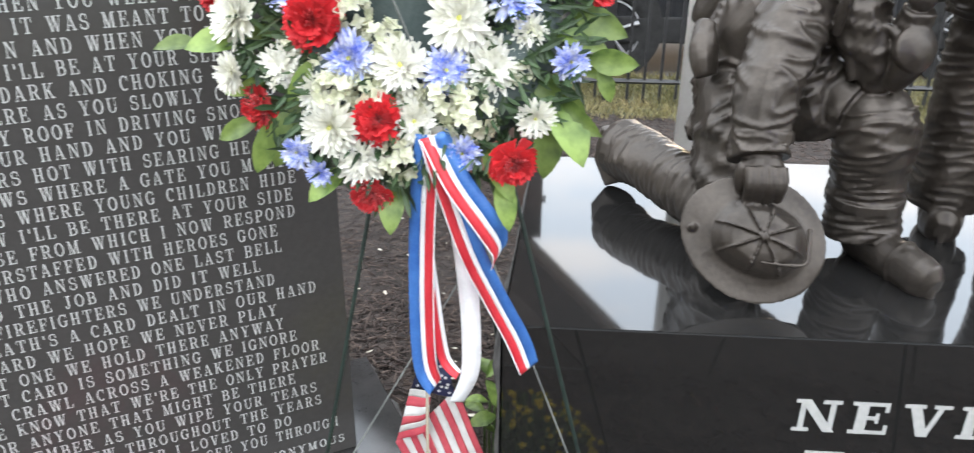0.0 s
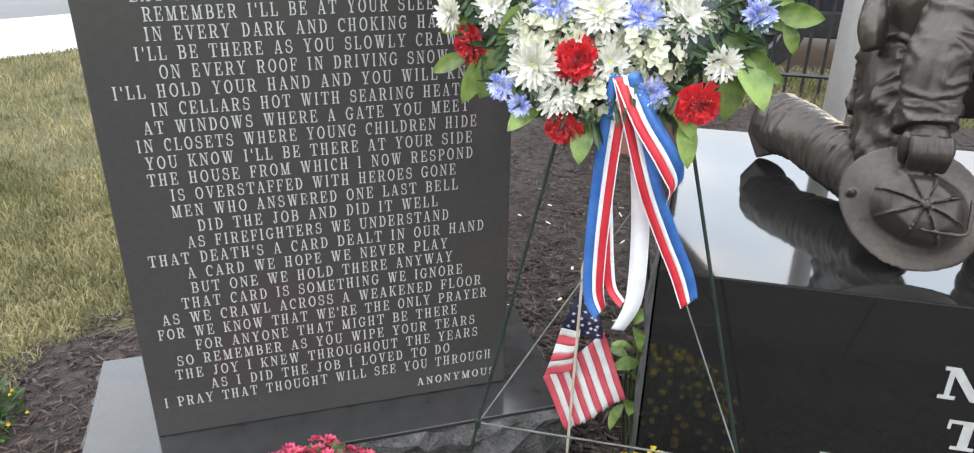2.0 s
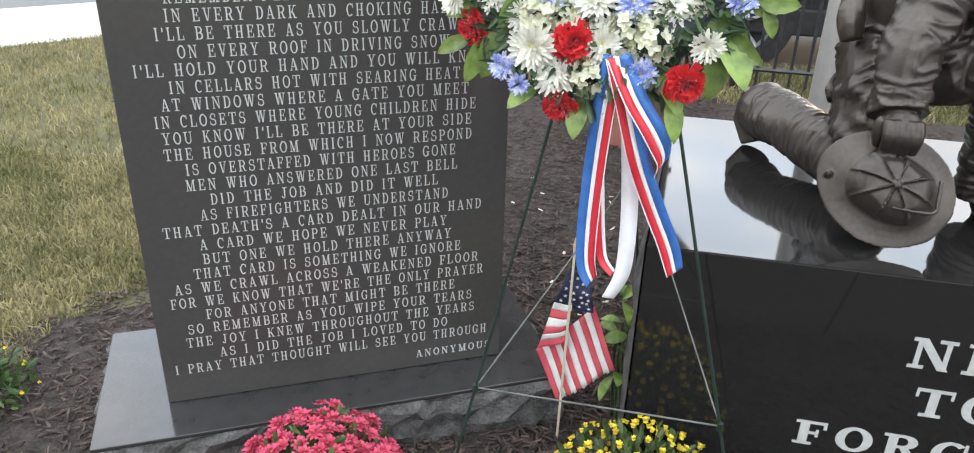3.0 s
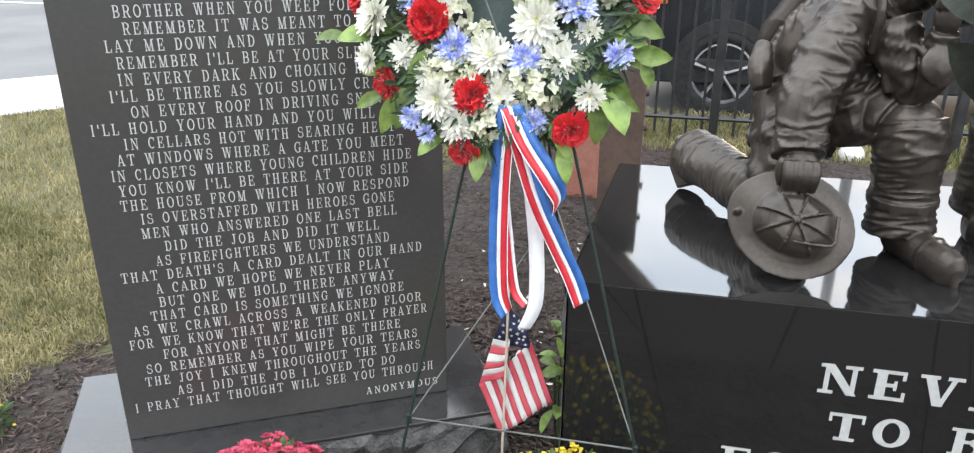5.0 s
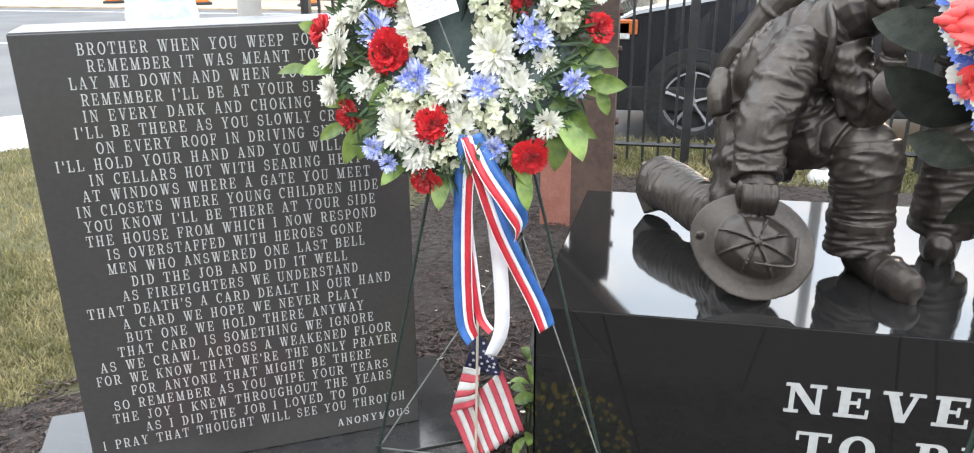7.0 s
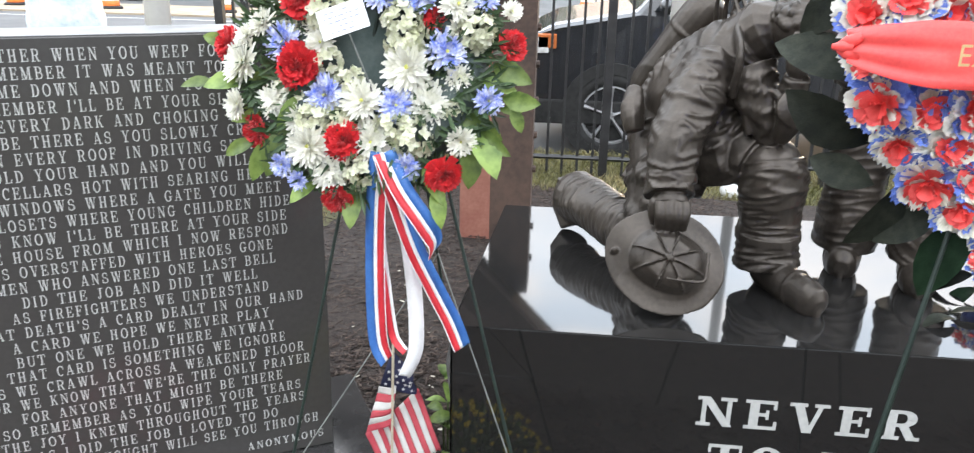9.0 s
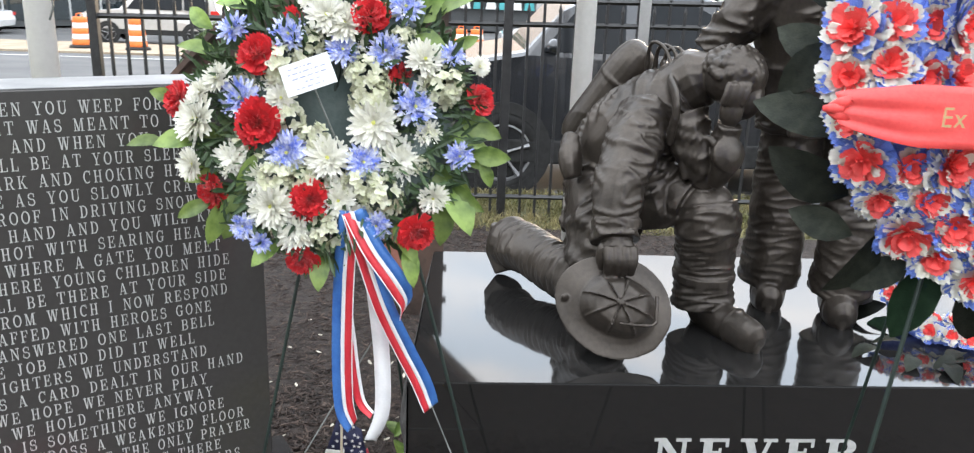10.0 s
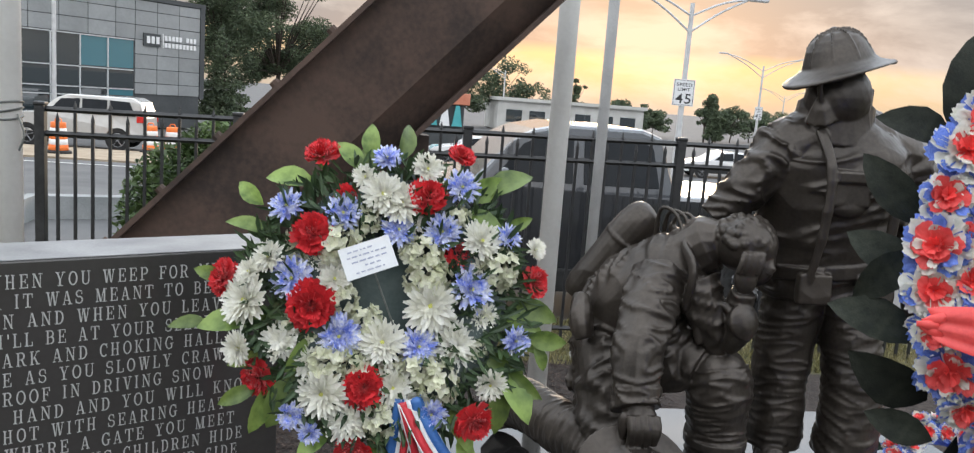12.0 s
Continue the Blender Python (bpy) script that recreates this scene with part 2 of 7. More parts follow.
M_CARGREY = mat("dark_grey_car_paint", (0.028, 0.030, 0.034), (0.038, 0.040, 0.045), rough=0.22, metal=0.4, scale=3, fine=200, bump=0.0, coat=0.8)
M_CARSILVER = mat("silver_car_paint", (0.48, 0.47, 0.45), (0.55, 0.54, 0.52), rough=0.25, metal=0.3, scale=3, fine=200, bump=0.0, coat=0.8)
M_CARWHITE = mat("white_car_paint", (0.66, 0.66, 0.66), (0.74, 0.74, 0.74), rough=0.25, scale=3, fine=200, bump=0.0, coat=0.8)
M_TYRE = mat("tyre_rubber", (0.012, 0.012, 0.012), (0.028, 0.028, 0.028), rough=0.85, scale=20, fine=150, bump=0.3)
M_RIM = mat("alloy_rim", (0.26, 0.26, 0.27), (0.36, 0.36, 0.37), rough=0.35, metal=0.35, scale=10, fine=100, bump=0.0)
M_AUTOGLASS = mat("tinted_car_glass", (0.012, 0.014, 0.016), (0.018, 0.020, 0.023), rough=0.06, scale=2, fine=20, bump=0.0, spec=0.12)
M_LAMPRED = mat("red_lamp_lens", (0.45, 0.02, 0.02), (0.6, 0.04, 0.03), rough=0.15, scale=20, fine=100, bump=0.1)
M_LAMPORANGE = mat("amber_lamp_lens", (0.42, 0.10, 0.03), (0.52, 0.16, 0.05), rough=0.15, scale=20, fine=100, bump=0.1)
M_LAMPCLEAR = mat("clear_lamp_lens", (0.5, 0.5, 0.5), (0.75, 0.75, 0.75), rough=0.1, scale=20, fine=100, bump=0.1)
M_ORANGE = mat("traffic_orange", (0.75, 0.16, 0.03), (0.85, 0.22, 0.05), rough=0.6, scale=8, fine=60, bump=0.1)
M_PANEL = mat("grey_cladding", (0.24, 0.25, 0.25), (0.30, 0.31, 0.31), rough=0.5, scale=0.6, fine=8, bump=0.05, obrand=0.1)
M_DARKCLAD = mat("dark_cladding", (0.045, 0.05, 0.052), (0.07, 0.075, 0.078), rough=0.5, scale=0.6, fine=8, bump=0.05)
M_WINTEAL = glass_mat("teal_window_glass", (0.03, 0.15, 0.19))
M_WINDARK = glass_mat("dark_window_glass", (0.018, 0.028, 0.032))
M_MULLION = mat("light_mullion", (0.45, 0.46, 0.46), (0.55, 0.56, 0.56), rough=0.5, scale=3, fine=30, bump=0.05)
M_SIGNWHITE = mat("white_sign", (0.72, 0.72, 0.72), (0.80, 0.80, 0.80), rough=0.5, scale=5, fine=60, bump=0.02)
M_SIGNBLACK = mat("black_sign_print", (0.02, 0.02, 0.02), (0.04, 0.04, 0.04), rough=0.6, scale=5, fine=60, bump=0.0)
M_BARK = mat("tree_bark", (0.03, 0.024, 0.018), (0.08, 0.062, 0.048), rough=0.9, scale=6, fine=50, bump=0.6)
M_TREELEAF = mat("tree_foliage", (0.06, 0.085, 0.05), (0.12, 0.15, 0.08), rough=0.6, scale=1.2, fine=9, bump=0.0, island=0.45, trans=0.35)
M_HEDGE = mat("hedge_foliage", (0.03, 0.06, 0.018), (0.10, 0.15, 0.045), rough=0.5, scale=2.5, fine=14, bump=0.0, island=0.5, trans=0.2)
M_STUCCO = mat("pale_stucco", (0.45, 0.44, 0.41), (0.58, 0.57, 0.54), rough=0.85, scale=0.8, fine=12, bump=0.1)
M_TERRACOTTA = mat("orange_fascia", (0.50, 0.17, 0.10), (0.60, 0.24, 0.15), rough=0.7, scale=1, fine=12, bump=0.1)
M_TEALPAINT = mat("teal_awning", (0.06, 0.34, 0.36), (0.10, 0.42, 0.44), rough=0.7, scale=1, fine=12, bump=0.1)


# ---- mesh helpers ----
def part(name, bm, material, parent=None, label="", smooth=False, mesh=None):
    """Links a bmesh (or a ready mesh) as one object under a thing or a part."""
    if mesh is None:
        mesh = bpy.data.meshes.new(name)
        bmesh.ops.recalc_face_normals(bm, faces=bm.faces)
        bm.to_mesh(mesh)
        bm.free()
        for m in material if isinstance(material, (list, tuple)) else [material]:
            mesh.materials.append(m)
        if smooth:
            mesh.polygons.foreach_set("use_smooth", [True] * len(mesh.polygons))
    ob = new(name, mesh)
    if parent is not None:
        ob.parent = parent
    if label:
        ob["label"] = label
    return ob


def thing(name, at, label, category, group="", kind="", turn=0.0):
    ob = new(name)
    ob.matrix_world = pose(*at, 0, 0, turn)
    ob.empty_display_size = 0.1
    return tagged(ob, label, category, group, kind)


def box(bm, x0, y0, z0, x1, y1, z1, bevel=0.0, m=None):
    b = bmesh.new() if bevel else bm
    res = bmesh.ops.create_cube(b, size=1.0, matrix=Matrix.Translation(((x0 + x1) / 2, (y0 + y1) / 2, (z0 + z1) / 2)) @ Matrix.Diagonal((abs(x1 - x0), abs(y1 - y0), abs(z1 - z0), 1)))
    if bevel:
        bmesh.ops.bevel(b, geom=b.edges[:], offset=bevel, segments=2, affect="EDGES", profile=0.5)
        merge(bm, b, m)
    elif m is not None:
        bmesh.ops.transform(b, matrix=m, verts=res["verts"])
    return bm


def merge(bm, other, m=None):
    """Adds the other bmesh to bm and frees it."""
    if m is not None:
        other.transform(m)
    index = {}
    for v in other.verts:
        index[v] = bm.verts.new(v.co)
    for f in other.faces:
        g = bm.faces.new([index[v] for v in f.verts])
        g.material_index, g.smooth = f.material_index, f.smooth
    other.free()
    return bm


def tube(bm, pts, radii, seg=10, wrinkle=0.0, waves=0.0, flat=1.0, cap=True, phase=0.0):
    """A tube through points with a radius at each; wrinkle: folds round it."""
    pts = [Vector(p) for p in pts]
    if not isinstance(radii, (list, tuple)):
        radii = [radii] * len(pts)
    rings, side, run = [], None, 0.0
    for i, p in enumerate(pts):
        d = (pts[min(i + 1, len(pts) - 1)] - pts[max(i - 1, 0)]).normalized()
        if side is None:
            side = d.cross(Vector((0.31, 0.95, 0.05) if abs(d.y) < 0.9 else (1, 0, 0))).normalized()
        side = (side - d * side.dot(d)).normalized()
        other = d.cross(side)
        if i:
            run += (p - pts[i - 1]).length
        ring = []
        for k in range(seg):
            a = 2 * math.pi * k / seg
            fold = 0.0
            if wrinkle:
                s = run * 34 * waves + 0.9 * math.sin(a + 3 * phase) + 0.35 * math.sin(2 * a + phase) + phase
                n1 = noise.noise((0.9 * math.cos(a) + phase, 0.9 * math.sin(a), s))
                n2 = noise.noise((1.6 * math.cos(a) - phase, 1.6 * math.sin(a) + 5, 0.45 * s))
                n3 = noise.noise((1.3 * math.cos(a) + 9, 1.3 * math.sin(a) - phase, 0.21 * s + 0.8 * math.sin(a)))
                fold = 1.25 * max(0.0, 1 - 3.4 * abs(n1)) ** 1.3 - 0.35 + 0.55 * n2 + 0.9 * n3
            r = radii[i] * (1 + wrinkle * fold)
            ring.append(bm.verts.new(p + side * (r * math.cos(a)) + other * (r * flat * math.sin(a))))
        rings.append(ring)
    for a, b in zip(rings, rings[1:]):
        for k in range(seg):
            bm.faces.new((a[k], a[(k + 1) % seg], b[(k + 1) % seg], b[k]))
    if cap:
        bm.faces.new(rings[0][::-1])
        bm.faces.new(rings[-1])
    return bm


def rod(bm, a, b, r, seg=8):
    return tube(bm, [a, b], [r, r], seg)


def along(pts, n):
    """n points evenly spread over a smooth line through the given ones (and through their radii, if they have four numbers)."""
    pts = [np.array(p, float) for p in pts]
    out = []
    for i in range(n):
        s = i / (n - 1) * (len(pts) - 1)
        k = min(int(s), len(pts) - 2)
        t = s - k
        p0, p1, p2, p3 = pts[max(k - 1, 0)], pts[k], pts[k + 1], pts[min(k + 2, len(pts) - 1)]
        out.append(0.5 * (2 * p1 + (p2 - p0) * t + (2 * p0 - 5 * p1 + 4 * p2 - p3) * t**2 + (3 * p1 - p0 - 3 * p2 + p3) * t**3))
    return out


def ball(bm, c, r, sub=2, m=None):
    r = r if isinstance(r, (list, tuple)) else (r, r, r)
    mm = Matrix.Translation(c) @ (m or Matrix()) @ Matrix.Diagonal((*r, 1))
    bmesh.ops.create_icosphere(bm, subdivisions=sub, radius=1.0, matrix=mm)
    return bm


def lathe(bm, profile, seg=24, m=None):
    """Turns a profile of (radius, height) about z."""
    b = bmesh.new()
    rings = [[b.verts.new((r * math.cos(2 * math.pi * k / seg), r * math.sin(2 * math.pi * k / seg), z)) for k in range(seg)] for r, z in profile]
    for p, q in zip(rings, rings[1:]):
        for k in range(seg):
            b.faces.new((p[k], p[(k + 1) % seg], q[(k + 1) % seg], q[k]))
    b.faces.new(rings[0][::-1])
    b.faces.new(rings[-1])
    return merge(bm, b, m)


def prism(bm, outline, y0, y1, m=None):
    """Extrudes an outline of (x, z) from y0 to y1."""
    b = bmesh.new()
    f0 = [b.verts.new((x, y0, z)) for x, z in outline]
    f1 = [b.verts.new((x, y1, z)) for x, z in outline]
    n = len(outline)
    b.faces.new(f0)
    b.faces.new(f1[::-1])
    for k in range(n):
        b.faces.new((f0[k], f1[k], f1[(k + 1) % n], f0[(k + 1) % n]))
    return merge(bm, b, m)


def text_mesh(name, words, material, height, width=None, spacing=1.1, depth=0.0012, bold=0.0, stretch=1.0):
    """Words as a mesh in the xz plane, facing -y, with the middle of the base line at the origin."""
    cu = bpy.data.curves.new(name, "FONT")
    cu.body, cu.align_x = words, "LEFT"
    cu.size, cu.space_character, cu.extrude, cu.offset, cu.resolution_u = 1.0, spacing, 0.0, bold, 3
    ob = bpy.data.objects.new(name, cu)
    scene.collection.objects.link(ob)
    bpy.context.view_layer.update()
    me = bpy.data.meshes.new_from_object(ob.evaluated_get(bpy.context.evaluated_depsgraph_get()))
    bpy.data.objects.remove(ob)
    co = np.empty(len(me.vertices) * 3)
    me.vertices.foreach_get("co", co)
    co = co.reshape(-1, 3)
    k = height / 0.695
    kx = k * stretch if width is None else width / (co[:, 0].max() - co[:, 0].min())
    mid = (co[:, 0].max() + co[:, 0].min()) / 2
    out = np.stack([(co[:, 0] - mid) * kx, -depth + 0 * co[:, 0], co[:, 1] * k], 1)
    me.vertices.foreach_set("co", out.ravel())
    me.materials.clear()
    me.materials.append(material)
    me.update()
    return me


def gz(y):
    """Height of the ground, which falls gently away behind the monument."""
    return -0.045 * (min(y, 36.0) - 1.2) if y > 1.2 else 0.0


def sheet(name, outline, lift, material, label, category, step=None):
    """A flat piece of ground with an outline of (x, y), cut where the ground bends, thick enough to show an edge."""
    bm = bmesh.new()
    bm.faces.new([bm.verts.new((x, y, 0)) for x, y in outline])
    for y in (1.2, 36.0):
        bmesh.ops.bisect_plane(bm, geom=bm.verts[:] + bm.edges[:] + bm.faces[:], plane_co=(0, y, 0), plane_no=(0, 1, 0))
    ext = bmesh.ops.extrude_face_region(bm, geom=bm.faces[:])
    top = {v for v in ext["geom"] if isinstance(v, bmesh.types.BMVert)}
    for v in bm.verts:
        v.co.z = gz(v.co.y) + (lift if v in top else lift - 0.08)
    return tagged(part(name, bm, material), label, category, kind="structure")


def letters(words, height, wide=None, total=None, stem=0.24, serif=0.12, gap=0.24, space=0.55, depth=0.0015):
    """Words in a serif face made of bars and rings, in the xz plane facing -y, with the middle of the base line at the origin."""
    bm = bmesh.new()
    H, T, S = 1.0, stem, serif
    state = {"x": 0.0, "n": 0}

    def face(points):
        state["n"] += 1
        bm.faces.new([bm.verts.new((state["x"] + x, -0.00006 * (state["n"] % 12), z)) for x, z in points])

    def bar(x0, z0, x1, z1):
        face(((x0, z0), (x1, z0), (x1, z1), (x0, z1)))

    def slant(xa, za, xb, zb, w):
        face(((xa - w / 2, za), (xa + w / 2, za), (xb + w / 2, zb), (xb - w / 2, zb)))

    def arc(cx, cz, rx, rz, a0, a1, w, n=16):
        for k in range(n):
            a, b = (radians(a0 + (a1 - a0) * (k + j) / n) for j in (0, 1))
            face([(cx + (rx - g * w) * math.cos(q), cz + (rz - g * w * 0.55) * math.sin(q)) for q, g in ((a, 0), (b, 0), (b, 1), (a, 1))])

    def stem_at(x, top=True, bottom=True, w=None, out=0.11):
        w = w or T
        bar(x, 0, x + w, H)
        if bottom:
            bar(x - out, 0, x + w + out, S)
        if top:
            bar(x - out, H - S, x + w + out, H)

    thin = T * 0.5
    for ch in words:
        adv = space
        if ch == "A":
            slant(0.42, H, 0.13, 0, thin), slant(0.46, H, 0.80, 0, T), bar(0.24, 0.28, 0.68, 0.28 + S)
            bar(0.0, 0, 0.30, S), bar(0.58, 0, 1.0, S)
            adv = 0.98
        elif ch == "B":
            stem_at(0.12, False, False)
            bar(0.0, 0, 0.56, S), bar(0.0, H - S, 0.54, H), bar(0.3, 0.47, 0.56, 0.47 + S)
            arc(0.52, 0.74, 0.32, 0.26, -90, 90, T * 0.95), arc(0.54, 0.28, 0.36, 0.28, -90, 90, T)
            adv = 0.92
        elif ch == "C":
            arc(0.46, 0.5, 0.46, 0.52, 48, 312, T), bar(0.74, 0.64, 0.82, 0.99)
            adv = 0.86
        elif ch == "D":
            stem_at(0.12, False, False)
            bar(0.0, 0, 0.46, S), bar(0.0, H - S, 0.46, H), arc(0.44, 0.5, 0.46, 0.5, -90, 90, T)
            adv = 0.94
        elif ch in "EF":
            stem_at(0.12, False, False)
            bar(0.0, H - S, 0.82, H), bar(0.3, 0.45, 0.62, 0.45 + S), bar(0.73, 0.70, 0.82, H - S), bar(0.55, 0.35, 0.63, 0.67)
            bar(0.0, 0, 0.86 if ch == "E" else 0.50, S)
            if ch == "E":
                bar(0.77, S, 0.86, 0.30)
            adv = 0.90 if ch == "E" else 0.84
        elif ch == "G":
            arc(0.48, 0.5, 0.48, 0.52, 48, 325, T, 22)
            bar(0.56, 0.40, 1.0, 0.40 + S), bar(0.68, 0.07, 0.68 + T, 0.42), bar(0.78, 0.66, 0.87, 0.98)
            adv = 0.98
        elif ch == "H":
            stem_at(0.12), stem_at(0.68), bar(0.2, 0.46, 0.8, 0.46 + S)
            adv = 1.04
        elif ch == "I":
            stem_at(0.12)
            adv = 0.48
        elif ch == "J":
            bar(0.36, 0.2, 0.36 + T, H), bar(0.2, H - S, 0.76, H), arc(0.30, 0.22, 0.06 + T + 0.0, 0.24, 180, 360, T * 0.8)
            adv = 0.76
        elif ch == "K":
            stem_at(0.12), slant(0.80, H, 0.36, 0.42, thin), slant(0.46, 0.56, 0.82, 0, T), bar(0.60, H - S, 1.0, H), bar(0.62, 0, 1.02, S)
            adv = 1.0
        elif ch == "L":
            stem_at(0.12, True, False)
            bar(0.0, 0, 0.82, S), bar(0.73, S, 0.82, 0.32)
            adv = 0.84
        elif ch == "M":
            bar(0.14, 0, 0.14 + thin, H), slant(0.22, H, 0.58, 0, T), slant(0.92, H, 0.60, 0, thin), bar(0.90, 0, 0.90 + T, H)
            bar(0.02, 0, 0.40, S), bar(0.0, H - S, 0.30, H), bar(0.78, 0, 1.25, S), bar(0.9, H - S, 1.25, H)
            adv = 1.25
        elif ch == "N":
            bar(0.14, 0, 0.14 + thin, H), bar(0.80, 0, 0.80 + thin, H), slant(0.22, H, 0.86, 0, T)
            bar(0.02, 0, 0.40, S), bar(0.02, H - S, 0.30, H), bar(0.62, H - S, 1.04, H)
            adv = 1.04
        elif ch == "O":
            arc(0.48, 0.5, 0.48, 0.52, 0, 360, T, 28)
            adv = 0.96
        elif ch in "PR":
            stem_at(0.12, False, False)
            bar(0.0, 0, 0.50, S), bar(0.0, H - S, 0.56, H), bar(0.3, 0.44, 0.56, 0.44 + S), arc(0.54, 0.72, 0.34, 0.28, -90, 90, T)
            if ch == "R":
                slant(0.56, 0.48, 0.82, 0.0, T), bar(0.72, 0, 1.02, S)
            adv = 1.0 if ch == "R" else 0.9
        elif ch == "S":
            arc(0.42, 0.735, 0.37, 0.275, 40, 270, T * 0.85), arc(0.42, 0.28, 0.40, 0.29, -150, 90, T * 0.85)
            bar(0.66, 0.66, 0.74, 0.96), bar(0.04, 0.05, 0.12, 0.36)
            adv = 0.84
        elif ch == "T":
            bar(0.48 - T / 2, 0, 0.48 + T / 2, H), bar(0.2, 0, 0.76, S), bar(0.0, H - S, 0.96, H), bar(0.0, 0.68, 0.08, H), bar(0.88, 0.68, 0.96, H)
            adv = 0.96
        elif ch == "U":
            bar(0.12, 0.3, 0.12 + T, H), bar(0.80, 0.3, 0.80 + thin, H), arc(0.52, 0.32, 0.40, 0.34, 180, 360, T * 0.85)
            bar(0.0, H - S, 0.48, H), bar(0.66, H - S, 1.04, H)
            adv = 1.02
        elif ch == "V":
            slant(0.22, H, 0.52, 0, T), slant(0.84, H, 0.56, 0, thin), bar(0.0, H - S, 0.46, H), bar(0.64, H - S, 1.04, H)
            adv = 1.02
        elif ch == "W":
            slant(0.2, H, 0.44, 0, T), slant(0.66, H, 0.48, 0, thin), slant(0.72, H, 0.94, 0, T), slant(1.22, H, 0.98, 0, thin)
            bar(0.0, H - S, 0.42, H), bar(0.54, H - S, 0.90, H), bar(1.04, H - S, 1.40, H)
            adv = 1.38
        elif ch == "Y":
            slant(0.2, H, 0.48, 0.42, T), slant(0.84, H, 0.54, 0.42, thin), bar(0.40, 0, 0.40 + T, 0.48)
            bar(0.0, H - S, 0.44, H), bar(0.66, H - S, 1.04, H), bar(0.24, 0, 0.80, S)
            adv = 1.02
        elif ch == "'":
            bar(0.06, 0.66, 0.20, H)
            adv = 0.24
        state["x"] += adv + gap
    width = state["x"] - gap
    k = total / width if total else wide
    for v in bm.verts:
        v.co = Vector(((v.co.x - width / 2) * k, v.co.y - depth, v.co.z * height))
    return bm


# ---- ground ----
sheet("ground", [(-900, -60), (900, -60), (900, 1800), (-900, 1800)], -0.11, M_ASPHALT, "grey asphalt road and car park falling gently away", "road")
sheet("lawn", [(-11, -5), (-5.9, 2.3), (-4.75, 4.5), (-4.15, 5.4), (-3.5, 6.15), (7, 6.15), (14, 6.0), (14, -5)], -0.012, M_LAWN, "patchy yellow-green lawn round the mulch bed", "lawn")
sheet("mulch_bed", [(-2.6, -3), (-1.9, 1.2), (-1.8, 1.45), (-1.55, 1.66), (-1.25, 2.5), (-1.0, 5.05), (0.2, 5.0), (1.3, 4.8), (4.5, 4.7), (4.5, -3)], 0.0, M_MULCH, "bed of dark shredded bark mulch", "flower bed")
sheet("pavement", [(-14, -5), (-11.02, -5), (-5.92, 2.3), (-4.77, 4.5), (-4.17, 5.4), (-3.52, 6.15), (-3.52, 7.6), (-5.3, 6.6), (-6.3, 5.2), (-7.6, 2.6)], -0.008, M_CONC, "pale concrete pavement along the lawn", "pavement")
sheet("median_strip", [(-40, 26), (30, 26), (30, 33), (-40, 33)], -0.05, M_DIRT, "bare tan dirt strip under road works", "ground")
for y, x0, x1 in ((13.6, -16, 4), (24.2, -30, 20)):
    sheet("road_line", [(x0, y), (x1, y), (x1, y + 0.14), (x0, y + 0.14)], -0.104, M_LINE, "worn white painted road line", "road marking")
bm = bmesh.new()
for a, b in (((-4.4, 8.2), (-4.9, 11.8)), ((-4.9, 11.8), (-2.0, 13.0))):
    d = Vector((b[0] - a[0], b[1] - a[1], 0))
    n = Vector((-d.y, d.x, 0)).normalized() * 0.13
    vs = []
    for x, y in (a, b):
        for s, h in ((-1, -0.2), (1, -0.2), (1, 0.22), (-1, 0.22)):
            vs.append(bm.verts.new((x + s * n.x, y + s * n.y, gz(y) + h)))
    for k in range(4):
        bm.faces.new((vs[k], vs[(k + 1) % 4], vs[4 + (k + 1) % 4], vs[4 + k]))
    bm.faces.new(vs[:4]), bm.faces.new(vs[4:])
tagged(part("kerb", bm, M_KERB), "grey weathered concrete kerb wall beside the road", "kerb", kind="structure")

rng = random.Random(4)
bm = bmesh.new()


def scatter_ok(x, y):
    u, n = x * UX.x + y * UX.y, x * NX.x + y * NX.y
    inside_plinth = -0.61 < u < 0.5 and -1.80 < n < -1.33
    inside_base = -0.06 < x < 1.55 and 1.285 < y < 2.19
    return not (inside_plinth or inside_base)


